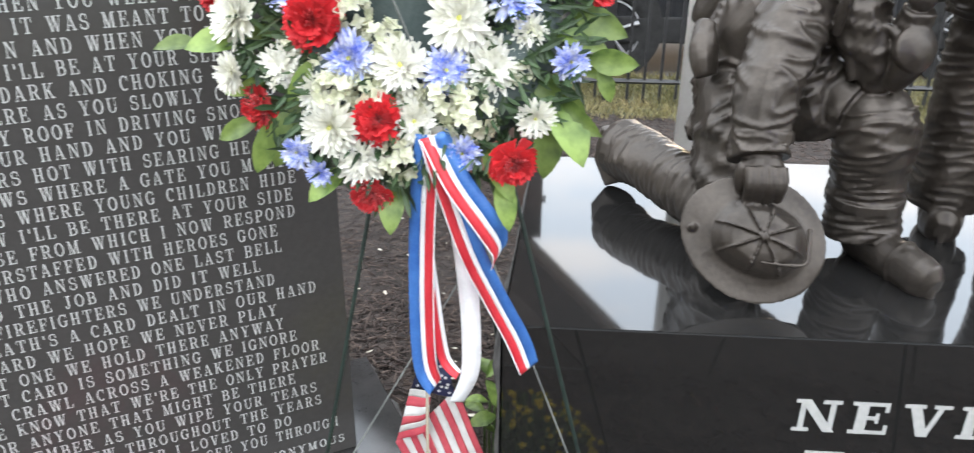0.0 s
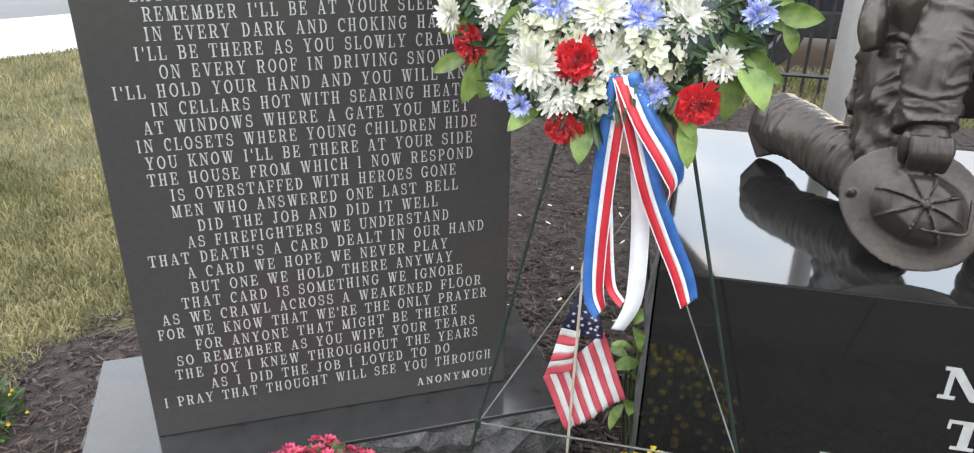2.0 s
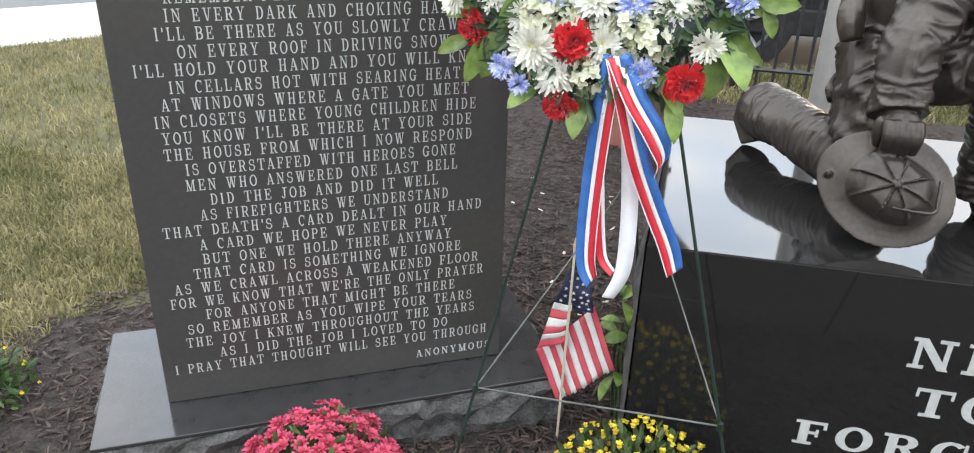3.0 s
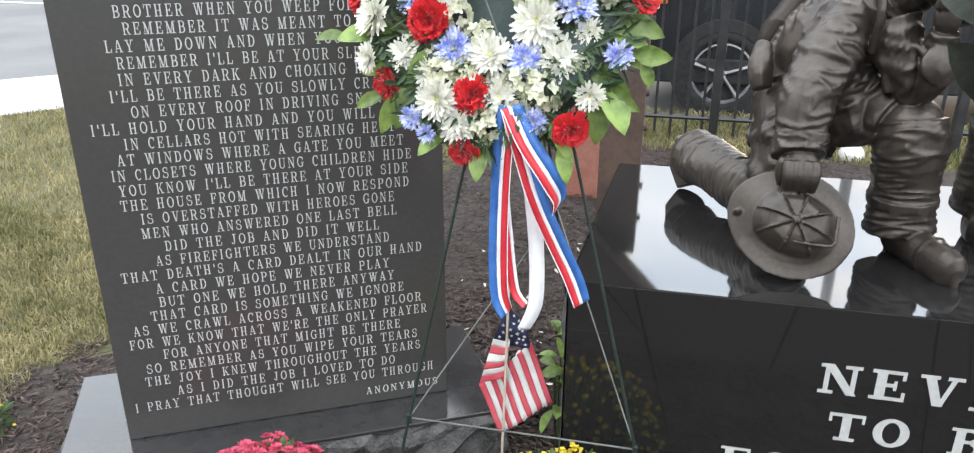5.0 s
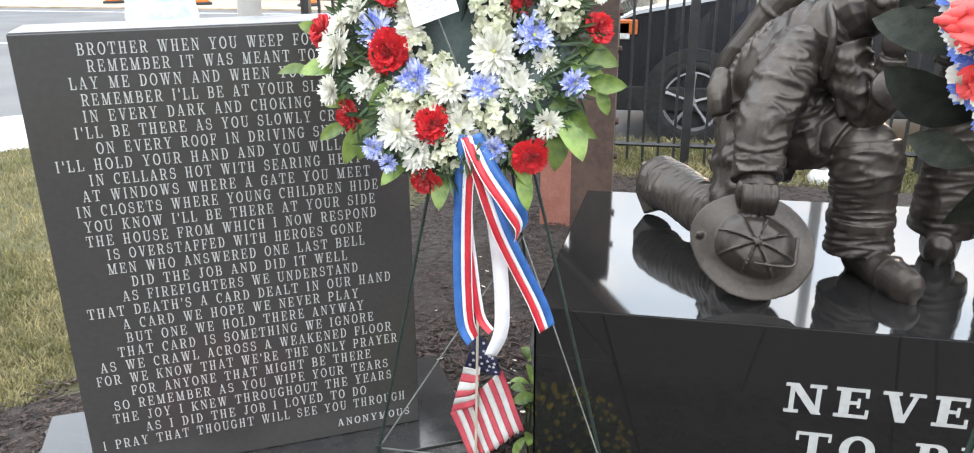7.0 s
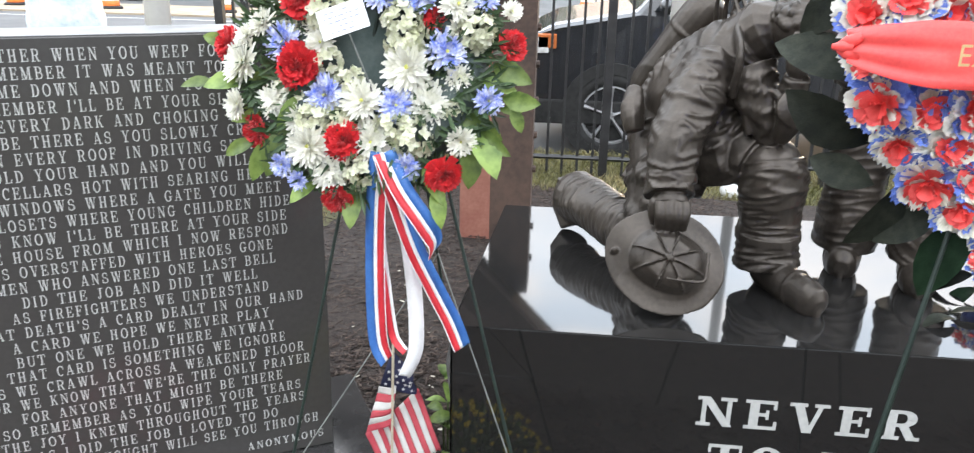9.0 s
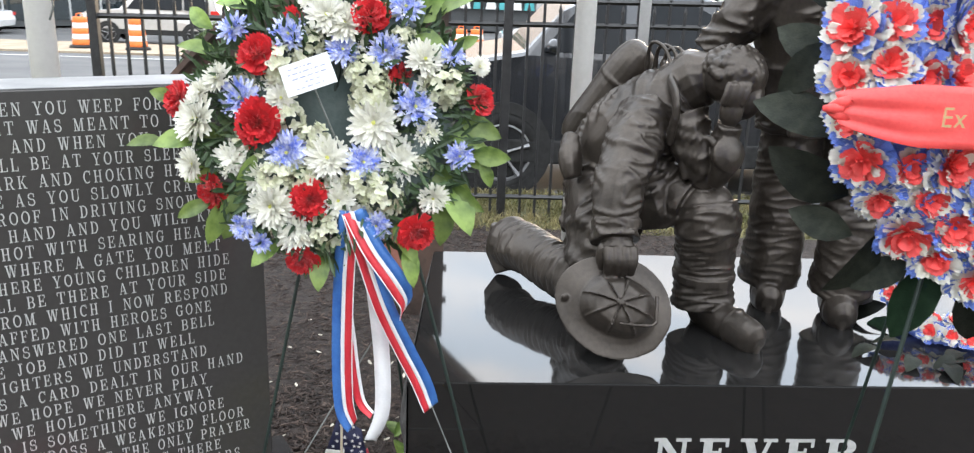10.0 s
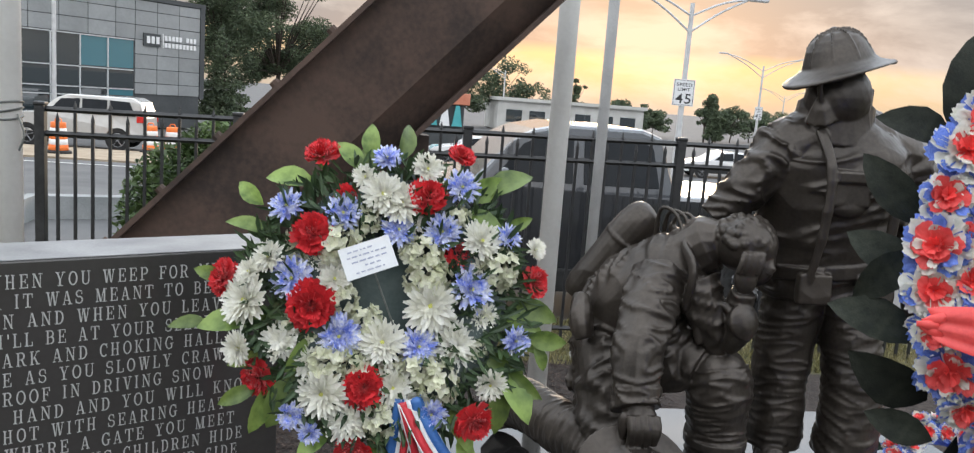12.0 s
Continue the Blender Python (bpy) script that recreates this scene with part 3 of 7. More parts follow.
TURN_T = radians(28.8)
UX, NX = Vector((math.cos(TURN_T), math.sin(TURN_T), 0)), Vector((math.sin(TURN_T), -math.cos(TURN_T), 0))
verts, faces = [], []
for k in range(30000):
    x, y = rng.uniform(-2.0, 1.6), rng.uniform(0.55, 4.9) if k % 3 else rng.uniform(0.6, 2.4)
    if k % 5 == 0:
        x = rng.uniform(-0.6, 0.3)
    edge = -1.86 + 0.08 * y + 0.06 * math.sin(7 * y) if y < 1.5 else -1.72 + 0.18 * (y - 1.4) + 0.06 * math.sin(7 * y)
    if x < edge or not scatter_ok(x, y):
        continue
    a, l, w, h, t = rng.uniform(0, 6.28), rng.uniform(0.007, 0.026), rng.uniform(0.002, 0.005), rng.uniform(0.0015, 0.004), rng.uniform(-0.35, 0.35)
    c, s = math.cos(a), math.sin(a)
    z = gz(y) + rng.uniform(0.0, 0.016)
    i = len(verts)
    for px, py, pz in ((-l, -w, 0), (l, -w * 0.4, 0), (l * 0.9, w * 0.6, 0), (-l * 0.8, w, 0), (-l * 0.9, -w * 0.7, h), (l * 0.9, 0, h), (-l * 0.7, w * 0.7, h)):
        verts.append((x + c * px - s * py, y + s * px + c * py, z + pz + px * t))
    faces += [(i, i + 1, i + 5, i + 4), (i + 1, i + 2, i + 5), (i + 2, i + 3, i + 6, i + 5), (i + 3, i, i + 4, i + 6), (i + 4, i + 5, i + 6)]
me = bpy.data.meshes.new("bark_chips")
me.from_pydata(verts, [], faces)
me.materials.append(M_CHIP)
tagged(new("bark_chips", me), "loose shreds of dark brown bark mulch", "mulch", kind="stuff")

verts, faces = [], []


def blades(count, place, size):
    for _ in range(count):
        x, y = place()
        if x is None:
            continue
        a, h, w = rng.uniform(0, 6.28), size * rng.uniform(0.5, 1.3), rng.uniform(0.002, 0.004) * (size / 0.04)
        lx, ly = rng.uniform(-0.8, 0.8) * h, rng.uniform(-0.8, 0.8) * h
        z = gz(y) - 0.012
        i = len(verts)
        c, s = math.cos(a) * w, math.sin(a) * w
        verts.extend([(x - c, y - s, z), (x + c, y + s, z), (x + lx * 0.4 + c * 0.7, y + ly * 0.4 + s * 0.7, z + h * 0.6), (x + lx * 0.4 - c * 0.7, y + ly * 0.4 - s * 0.7, z + h * 0.6), (x + lx, y + ly, z + h * 0.85)])
        faces.extend([(i, i + 1, i + 2, i + 3), (i + 3, i + 2, i + 4)])


def left_lawn():
    x, y = rng.uniform(-5.6, -1.1), rng.uniform(0.4, 5.6)
    edge = -1.86 + 0.08 * y + 0.06 * math.sin(7 * y) if y < 1.5 else -1.72 + 0.18 * (y - 1.4) + 0.06 * math.sin(7 * y)
    far = -5.9 + (y - 2.3) * 0.54 if y > 0 else -6
    return (x, y) if far < x < edge + 0.05 else (None, None)


def left_near():
    x, y = rng.uniform(-3.2, -1.5), rng.uniform(0.6, 2.8)
    edge = -1.86 + 0.08 * y + 0.06 * math.sin(7 * y) if y < 1.5 else -1.72 + 0.18 * (y - 1.4) + 0.06 * math.sin(7 * y)
    return (x, y) if x < edge + 0.05 else (None, None)


blades(60000, left_lawn, 0.042)
blades(34000, left_near, 0.036)
blades(16000, lambda: (rng.uniform(-1.0, 4.2), rng.uniform(4.82, 6.1)), 0.06)
me = bpy.data.meshes.new("grass_blades")
me.from_pydata(verts, [], faces)
me.materials.append(M_BLADE)
tagged(new("grass_blades", me), "short dry green and straw grass blades", "grass", kind="stuff")

# ---- poem tablet on its plinth ----
# local x runs along the face, local y runs away from the reader; the face lies at y = 1.450


def tablet():
    t = thing("memorial_tablet", (0, 0, 0), "upright polished black granite tablet engraved with a poem", "memorial stone", turn=28.8)
    bm = bmesh.new()
    box(bm, -0.449, 1.450, 0.139, 0.353, 1.612, 1.200, bevel=0.003)
    part("slab", bm, M_SLAB, t)
    bm = bmesh.new()
    box(bm, -0.447, 1.453, 1.2001, 0.351, 1.610, 1.2025, bevel=0.001)
    part("top_face", bm, M_TABTOP, t, "paler grey granite top")
    poem = ["BROTHER WHEN YOU WEEP FOR ME", "REMEMBER IT WAS MEANT TO BE", "LAY ME DOWN AND WHEN YOU LEAVE", "REMEMBER I'LL BE AT YOUR SLEEVE",
            "IN EVERY DARK AND CHOKING HALL", "I'LL BE THERE AS YOU SLOWLY CRAWL", "ON EVERY ROOF IN DRIVING SNOW", "I'LL HOLD YOUR HAND AND YOU WILL KNOW",
            "IN CELLARS HOT WITH SEARING HEAT", "AT WINDOWS WHERE A GATE YOU MEET", "IN CLOSETS WHERE YOUNG CHILDREN HIDE", "YOU KNOW I'LL BE THERE AT YOUR SIDE",
            "THE HOUSE FROM WHICH I NOW RESPOND", "IS OVERSTAFFED WITH HEROES GONE", "MEN WHO ANSWERED ONE LAST BELL", "DID THE JOB AND DID IT WELL",
            "AS FIREFIGHTERS WE UNDERSTAND", "THAT DEATH'S A CARD DEALT IN OUR HAND", "A CARD WE HOPE WE NEVER PLAY", "BUT ONE WE HOLD THERE ANYWAY",
            "THAT CARD IS SOMETHING WE IGNORE", "AS WE CRAWL ACROSS A WEAKENED FLOOR", "FOR WE KNOW THAT WE'RE THE ONLY PRAYER", "FOR ANYONE THAT MIGHT BE THERE",
            "SO REMEMBER AS YOU WIPE YOUR TEARS", "THE JOY I KNEW THROUGHOUT THE YEARS", "AS I DID THE JOB I LOVED TO DO", "I PRAY THAT THOUGHT WILL SEE YOU THROUGH"]
    widths = [0.545, 0.517, 0.595, 0.561, 0.5645, 0.609, 0.536, 0.705, 0.5845, 0.623, 0.6575, 0.639, 0.642, 0.568, 0.5764, 0.4878, 0.5355, 0.694, 0.5425, 0.551, 0.5967, 0.6843, 0.711, 0.5708, 0.6564, 0.671, 0.535, 0.737]
    for k, words in enumerate(poem):
        o = part("engraved_line", letters(words, 0.0250, total=widths[k], stem=0.175, serif=0.065, gap=0.36, space=0.62), M_LETTER, t)
        o.location = (-0.060 if k == 18 else -0.0535, 1.450, 1.1525 - 0.0347 * k)
    o = part("engraved_line", letters("ANONYMOUS", 0.021, total=0.190, stem=0.20, serif=0.075, gap=0.36), M_LETTER, t)
    o.location = (0.2305, 1.450, 0.1677)
    return t


tablet()


def plinth():
    t = thing("granite_plinth", (0, 0, 0), "low dark granite plinth with rough pitched sides under the tablet", "plinth", turn=28.8)
    bm = bmesh.new()
    box(bm, -0.604, 1.328, 0.128, 0.481, 1.789, 0.138, bevel=0.002)
    part("polished_top", bm, M_HONED, t, "polished top face")
    bm = bmesh.new()
    r = random.Random(8)
    xs, ys = np.linspace(-0.609, 0.486, 26), np.linspace(1.322, 1.794, 12)
    loop = [(x, ys[0]) for x in xs[:-1]] + [(xs[-1], y) for y in ys[:-1]] + [(x, ys[-1]) for x in xs[:0:-1]] + [(xs[0], y) for y in ys[:0:-1]]
    rings = []
    for lev, z in enumerate((-0.06, 0.0, 0.04, 0.08, 0.113, 0.1275)):
        amp = 0.0 if lev == 5 else 0.018
        rings.append([bm.verts.new((x + r.uniform(-amp, amp) * 0.8 - (0.006 if lev == 5 else 0) * math.copysign(1, x + 0.06), y + r.uniform(-amp, amp) + (0.006 if lev == 5 else 0) * math.copysign(1, 1.55 - y), z)) for x, y in loop])
    for a, b in zip(rings, rings[1:]):
        for k in range(len(loop)):
            bm.faces.new((a[k], a[(k + 1) % len(loop)], b[(k + 1) % len(loop)], b[k]))
    bm.faces.new(rings[-1])
    part("rough_side", bm, M_ROCK, t, "rough rock-pitched sides")
    return t


plinth()


# ---- statue base ----
def statue_base():
    t = thing("monument_base", (0, 0, 0), "long polished black granite block with carved white lettering", "monument base")
    # the block narrows a little towards the back on one side
    bm = bmesh.new()
    top = [(-0.055, 1.287), (1.545, 1.287), (1.545, 2.185), (-0.012, 2.185)]
    lo = [bm.verts.new((x, y, -0.12)) for x, y in top]
    hi = [bm.verts.new((x, y, 0.58)) for x, y in top]
    bm.faces.new(hi)
    for k in range(4):
        bm.faces.new((lo[k], lo[(k + 1) % 4], hi[(k + 1) % 4], hi[k]))
    bm.faces.new(lo[::-1])
    bmesh.ops.bevel(bm, geom=bm.edges[:], offset=0.003, segments=2, affect="EDGES")
    part("block", bm, M_GRANITE, t)
    bm = bmesh.new()
    r = random.Random(5)
    grid = [[bm.verts.new((-0.058 + 0.046 * j / 18 - (r.uniform(0.002, 0.022) if 0 < i < 11 and 0 < j < 18 else 0.001), 1.289 + 0.894 * j / 18, -0.1 + 0.676 * i / 11)) for j in range(19)] for i in range(12)]
    for i in range(11):
        for j in range(18):
            bm.faces.new((grid[i][j], grid[i][j + 1], grid[i + 1][j + 1], grid[i + 1][j]))
    part("rough_end", bm, M_ROCK, t, "rough rock-pitched end face")
    for words, z, h, w in (("NEVER", 0.372, 0.075, 0.484), ("TO BE", 0.2535, 0.072, 0.41), ("FORGOTTEN", 0.131, 0.066, 0.85)):
        o = part("carved_word", letters(words, h, total=w, stem=0.25), M_LETTER, t)
        o.location = (0.743, 1.287, z)
    return t


statue_base()


# ---- rusted steel beam ----
def steel_beam():
    t = thing("steel_beam", (0, 0, 0), "rusted salvaged steel beam leaning over an upright column", "steel beam")
    d, n = Vector((0.69, 0, 0.724)), Vector((0.724, 0, -0.69))
    o = Vector((-1.127, 3.00, 0.930))

    def run(bm, a0, a1, s0, s1, y0, y1):
        vs = [bm.verts.new(o + d * s + n * a + Vector((0, y, 0))) for y in (y0, y1) for s, a in ((s0, a0), (s1, a0), (s1, a1), (s0, a1))]
        for f in ((0, 1, 2, 3), (7, 6, 5, 4), (0, 4, 5, 1), (1, 5, 6, 2), (2, 6, 7, 3), (3, 7, 4, 0)):
            bm.faces.new([vs[i] for i in f])

    bm = bmesh.new()
    # gently buckled web
    S, A = np.linspace(-1.45, 1.98, 40), [0.0, 0.08, 0.16, 0.24, 0.31, 0.33, 0.36, 0.42, 0.485]
    for side, yy in ((0, 0.03), (1, 0.055)):
        g = [[bm.verts.new(o + d * s + n * a + Vector((0, yy + 0.05 * math.sin(1.1 * s) * (a / 0.5) + 0.012 * noise.noise((s * 2, a * 5, 1)) + 0.9 * max(0.0, a - 0.33), 0))) for a in A] for s in S]
        for i in range(len(S) - 1):
            for j in range(len(A) - 1):
                bm.faces.new((g[i][j], g[i + 1][j], g[i + 1][j + 1], g[i][j + 1]))
    part("web", bm, M_RUST, t)
    for a0, a1, y0, y1 in ((-0.020, 0.0, -0.04, 0.22), (0.476, 0.498, 0.14, 0.26)):
        bm = bmesh.new()
        run(bm, a0, a1, -1.45, 1.98, y0, y1)
        part("flange", bm, M_RUST, t)
    bm = bmesh.new()
    prism(bm, [(-0.165, -0.35), (0.022, -0.35), (0.022, 1.36), (-0.165, 1.36)], 3.235, 3.38)
    part("column", bm, M_RUST, t)
    # back flange, with the light on its rust painted in
    bm = bmesh.new()
    prism(bm, [(-0.37, -0.35), (-0.15, -0.35), (-0.15, 1.2), (-0.37, 1.2)], 3.72, 3.76)
    part("column_back_flange", bm, M_LITRUST, t, "steel flange coloured in the paler red of lit rust")
    for s in np.arange(-1.0, 1.9, 0.30):
        bm = bmesh.new()
        p = o + d * float(s) + n * (-0.022)
        tube(bm, [p + Vector((0, 0.02, 0)), p + Vector((0, 0.02, 0)) - n * 0.02, p + Vector((0, 0.02, 0)) - n * 0.021], [0.022, 0.02, 0.012], 8)
        part("bolt", bm, M_RUST, t)
    for z in np.arange(0.4, 1.25, 0.16):
        bm = bmesh.new()
        tube(bm, [(0.022, 3.30, z), (0.038, 3.30, z)], [0.018, 0.016], 8)
        part("bolt", bm, M_RUST, t)


steel_beam()


# ---- fence ----
def fence():
    t = thing("metal_fence", (0, 5.3, gz(5.3)), "black painted metal picket fence with spear tops", "fence")
    g = gz(5.3)
    posts = [-2.29, -1.08, 0.43, 1.95, 3.45, 4.95, 6.45]

    def rise(x):
        return 1.262 + 0.014 * (x + 2.3)

    cube = bpy.data.meshes.new("picket")
    bm = bmesh.new()
    box(bm, -0.009, -0.009, -0.14, 0.009, 0.009, 1.0)
    tube(bm, [(0, 0, 1.0), (0, 0, 1.012), (0, 0, 1.045)], [0.013, 0.013, 0.002], 6)
    bm.to_mesh(cube)
    bm.free()
    cube.materials.append(M_FENCE)
    x = posts[0] + 0.1
    tall = False
    while x < posts[-1]:
        if min(abs(x - p) for p in posts) > 0.045:
            o = part("picket", None, None, t, mesh=cube)
            top = rise(x) - g - (0.0 if tall else 0.075)
            o.location = (x, 0, 0.145)
            o.scale = (1, 1, (top - 0.145) / 1.0)
        tall = not tall
        x += 0.106
    for p in posts:
        bm = bmesh.new()
        box(bm, p - 0.03, -0.03, -0.12, p + 0.03, 0.03, rise(p) - g + 0.02, bevel=0.004)
        box(bm, p - 0.036, -0.036, rise(p) - g + 0.02, p + 0.036, 0.036, rise(p) - g + 0.045, bevel=0.008)
        part("post", bm, M_FENCE, t)
    for a, b in zip(posts, posts[1:]):
        for dz in (0.0, -0.155, None):
            bm = bmesh.new()
            za, zb = (rise(a) + dz - g, rise(b) + dz - g) if dz is not None else (0.135, 0.135)
            tube(bm, [(a, 0, za), (b, 0, zb)], 0.018, 4)
            part("rail", bm, M_FENCE, t)


fence()


# ---- poles ----
def pole(name, x, y, r0, r1, h, material, label, category):
    t = thing(name, (x, y, gz(y)), label, category)
    bm = bmesh.new()
    tube(bm, [(0, 0, -0.05), (0, 0, h * 0.5), (0, 0, h)], [r0, (r0 + r1) / 2, r1], 20)
    part("shaft", bm, material, t, smooth=True)
    bm = bmesh.new()
    lathe(bm, [(r0 * 2.2, -0.05), (r0 * 2.2, 0.03), (r0 * 1.7, 0.06), (r0 * 1.08, 0.08)], 20)
    part("base_collar", bm, material, t, smooth=True)
    return t


pole("flagpole", 0.67, 3.62, 0.051, 0.043, 6.5, M_WHITEPOLE, "white painted metal flagpole behind the statues", "flagpole")
lp = pole("flagpole", -1.54, 2.97, 0.053, 0.045, 6.5, M_WHITEPOLE, "white painted metal flagpole with a rope tied round it", "flagpole")
for k in range(3):
    bm = bmesh.new()
    tube(bm, [(0.054 * math.cos(a), 0.054 * math.sin(a), 1.42 + 0.022 * k + 0.012 * math.sin(a + k)) for a in np.linspace(0, 6.28, 20)], 0.004, 6)
    part("rope", bm, M_STEELWIRE, lp, "thin grey rope")
bm = bmesh.new()
tube(bm, along([(0.05, -0.03, 1.43), (0.075, -0.04, 1.36), (0.06, -0.05, 1.30)], 8), 0.004, 6)
part("rope", bm, M_STEELWIRE, lp)
pole("sign_post", 1.28, 5.0, 0.036, 0.034, 5.5, M_ALU, "plain grey aluminium post in front of the fence", "post")
col = thing("wrapped_column", (-4.2, 6.5, gz(6.5)), "wide pale column wrapped in plastic beside the road", "column")
bm = bmesh.new()
pr = [(0.30 + 0.012 * math.sin(9 * z) + 0.006 * math.sin(23 * z), z) for z in np.linspace(-0.1, 2.4, 26)]
lathe(bm, pr, 28)
part("wrap", bm, M_WRAP, col, smooth=True)


# ---- bronze firefighters ----
def statue(name, bm, label):
    me = bpy.data.meshes.new(name)
    bmesh.ops.recalc_face_normals(bm, faces=bm.faces)
    bm.to_mesh(me)
    bm.free()
    me.materials.append(M_BRONZE)
    ob = tagged(new(name, me), label, "statue")
    r = ob.modifiers.new("skin", "REMESH")
    r.mode, r.voxel_size, r.use_smooth_shade = "VOXEL", 0.003, True
    s = ob.modifiers.new("soften", "SMOOTH")
    s.factor, s.iterations = 0.5, 3
    tex = bpy.data.textures.new(name + "_folds", "MUSGRAVE")
    tex.musgrave_type, tex.noise_scale, tex.octaves, tex.lacunarity, tex.dimension_max = "RIDGED_MULTIFRACTAL", 0.11, 2.5, 2.1, 1.2
    dsp = ob.modifiers.new("folds", "DISPLACE")
    dsp.texture, dsp.strength, dsp.mid_level = tex, 0.003, 0.5
    return ob


def limb(bm, pts, n=26, wrinkle=0.06, waves=1.5, seg=28, flat=1.0, phase=0.0):
    """pts: (x, y, z, radius)."""
    line = along(pts, n)
    tube(bm, [p[:3] for p in line], [float(p[3]) for p in line], seg, wrinkle, waves, flat, phase=phase)


def boot(bm, heel, toe, r, z0):
    """A heavy round-toed boot with a thick sole and a stitched toe cap."""
    h, t = Vector(heel), Vector(toe)
    d = (t - h).normalized()
    line = [h - d * r * 0.75, h - d * r * 0.3, h + d * r * 0.5, h.lerp(t, 0.6), t - d * r * 0.25, t + d * r * 0.25, t + d * r * 0.5]
    size = [0.70, 0.98, 1.02, 0.98, 0.98, 0.80, 0.42]
    high = [1.25, 1.35, 1.25, 0.98, 0.82, 0.70, 0.55]
    tube(bm, [(*p.xy, z0 + 0.012 + 0.5 * r * q) for p, q in zip(line, high)], [r * q for q in size], 24, flat=0.78)
    tube(bm, [(*p.xy, z0 + 0.011) for p in line], [r * (q + 0.10) for q in size], 24, flat=0.22)
    p = h.lerp(t, 0.62)
    tube(bm, [(*(p - d * 0.003).xy, z0 + 0.014 + 0.47 * r), (*(p + d * 0.003).xy, z0 + 0.014 + 0.46 * r)], r * 1.03, 24, flat=0.8)


def fire_helmet(bm, m, a, b, crown):
    """A brimmed helmet whose brim lies in the plane of m, with a ribbed oval dome and a badge holder in front (local +x)."""
    bb = bmesh.new()
    seg = 48
    prof = [(0.30, -0.10), (0.62, -0.07), (0.98, -0.16), (1.015, -0.13), (1.0, -0.08), (0.84, -0.01), (0.74, 0.05), (0.68, 0.16), (0.63, 0.34), (0.55, 0.60), (0.44, 0.81), (0.29, 0.94), (0.13, 1.0), (0.01, 1.015)]
    rings = []
    for r, z in prof:
        ring = []
        for k in range(seg):
            t = 2 * math.pi * k / seg
            oval = 1.0 - 0.14 * math.sin(t) ** 2 * (r < 0.72)
            tail = 1.0 + 0.13 * max(0.0, -math.cos(t)) ** 2 * (r > 0.72)
            droop = -0.16 * (r - 0.7) * math.cos(2 * t) if r > 0.72 else 0.0
            ring.append(bb.verts.new((r * tail * math.cos(t), r * oval * math.sin(t), (z + droop) * crown)))
        rings.append(ring)
    for p, q in zip(rings, rings[1:]):
        for k in range(seg):
            bb.faces.new((p[k], p[(k + 1) % seg], q[(k + 1) % seg], q[k]))
    bb.faces.new(rings[0][::-1]), bb.faces.new(rings[-1])
    for k in range(8):
        t = 2 * math.pi * k / 8
        tube(bb, [(r * math.cos(t), r * (1 - 0.14 * math.sin(t) ** 2) * math.sin(t), z * crown) for r, z in ((0.67, 0.17), (0.628, 0.34), (0.548, 0.60), (0.438, 0.81), (0.288, 0.94), (0.03, 1.01))], 0.0115, 8)
    ball(bb, (0, 0, 1.01 * crown), (0.05, 0.05, 0.006), 2)
    merge(bm, bb, m @ Matrix.Diagonal((a, b, 1, 1)))


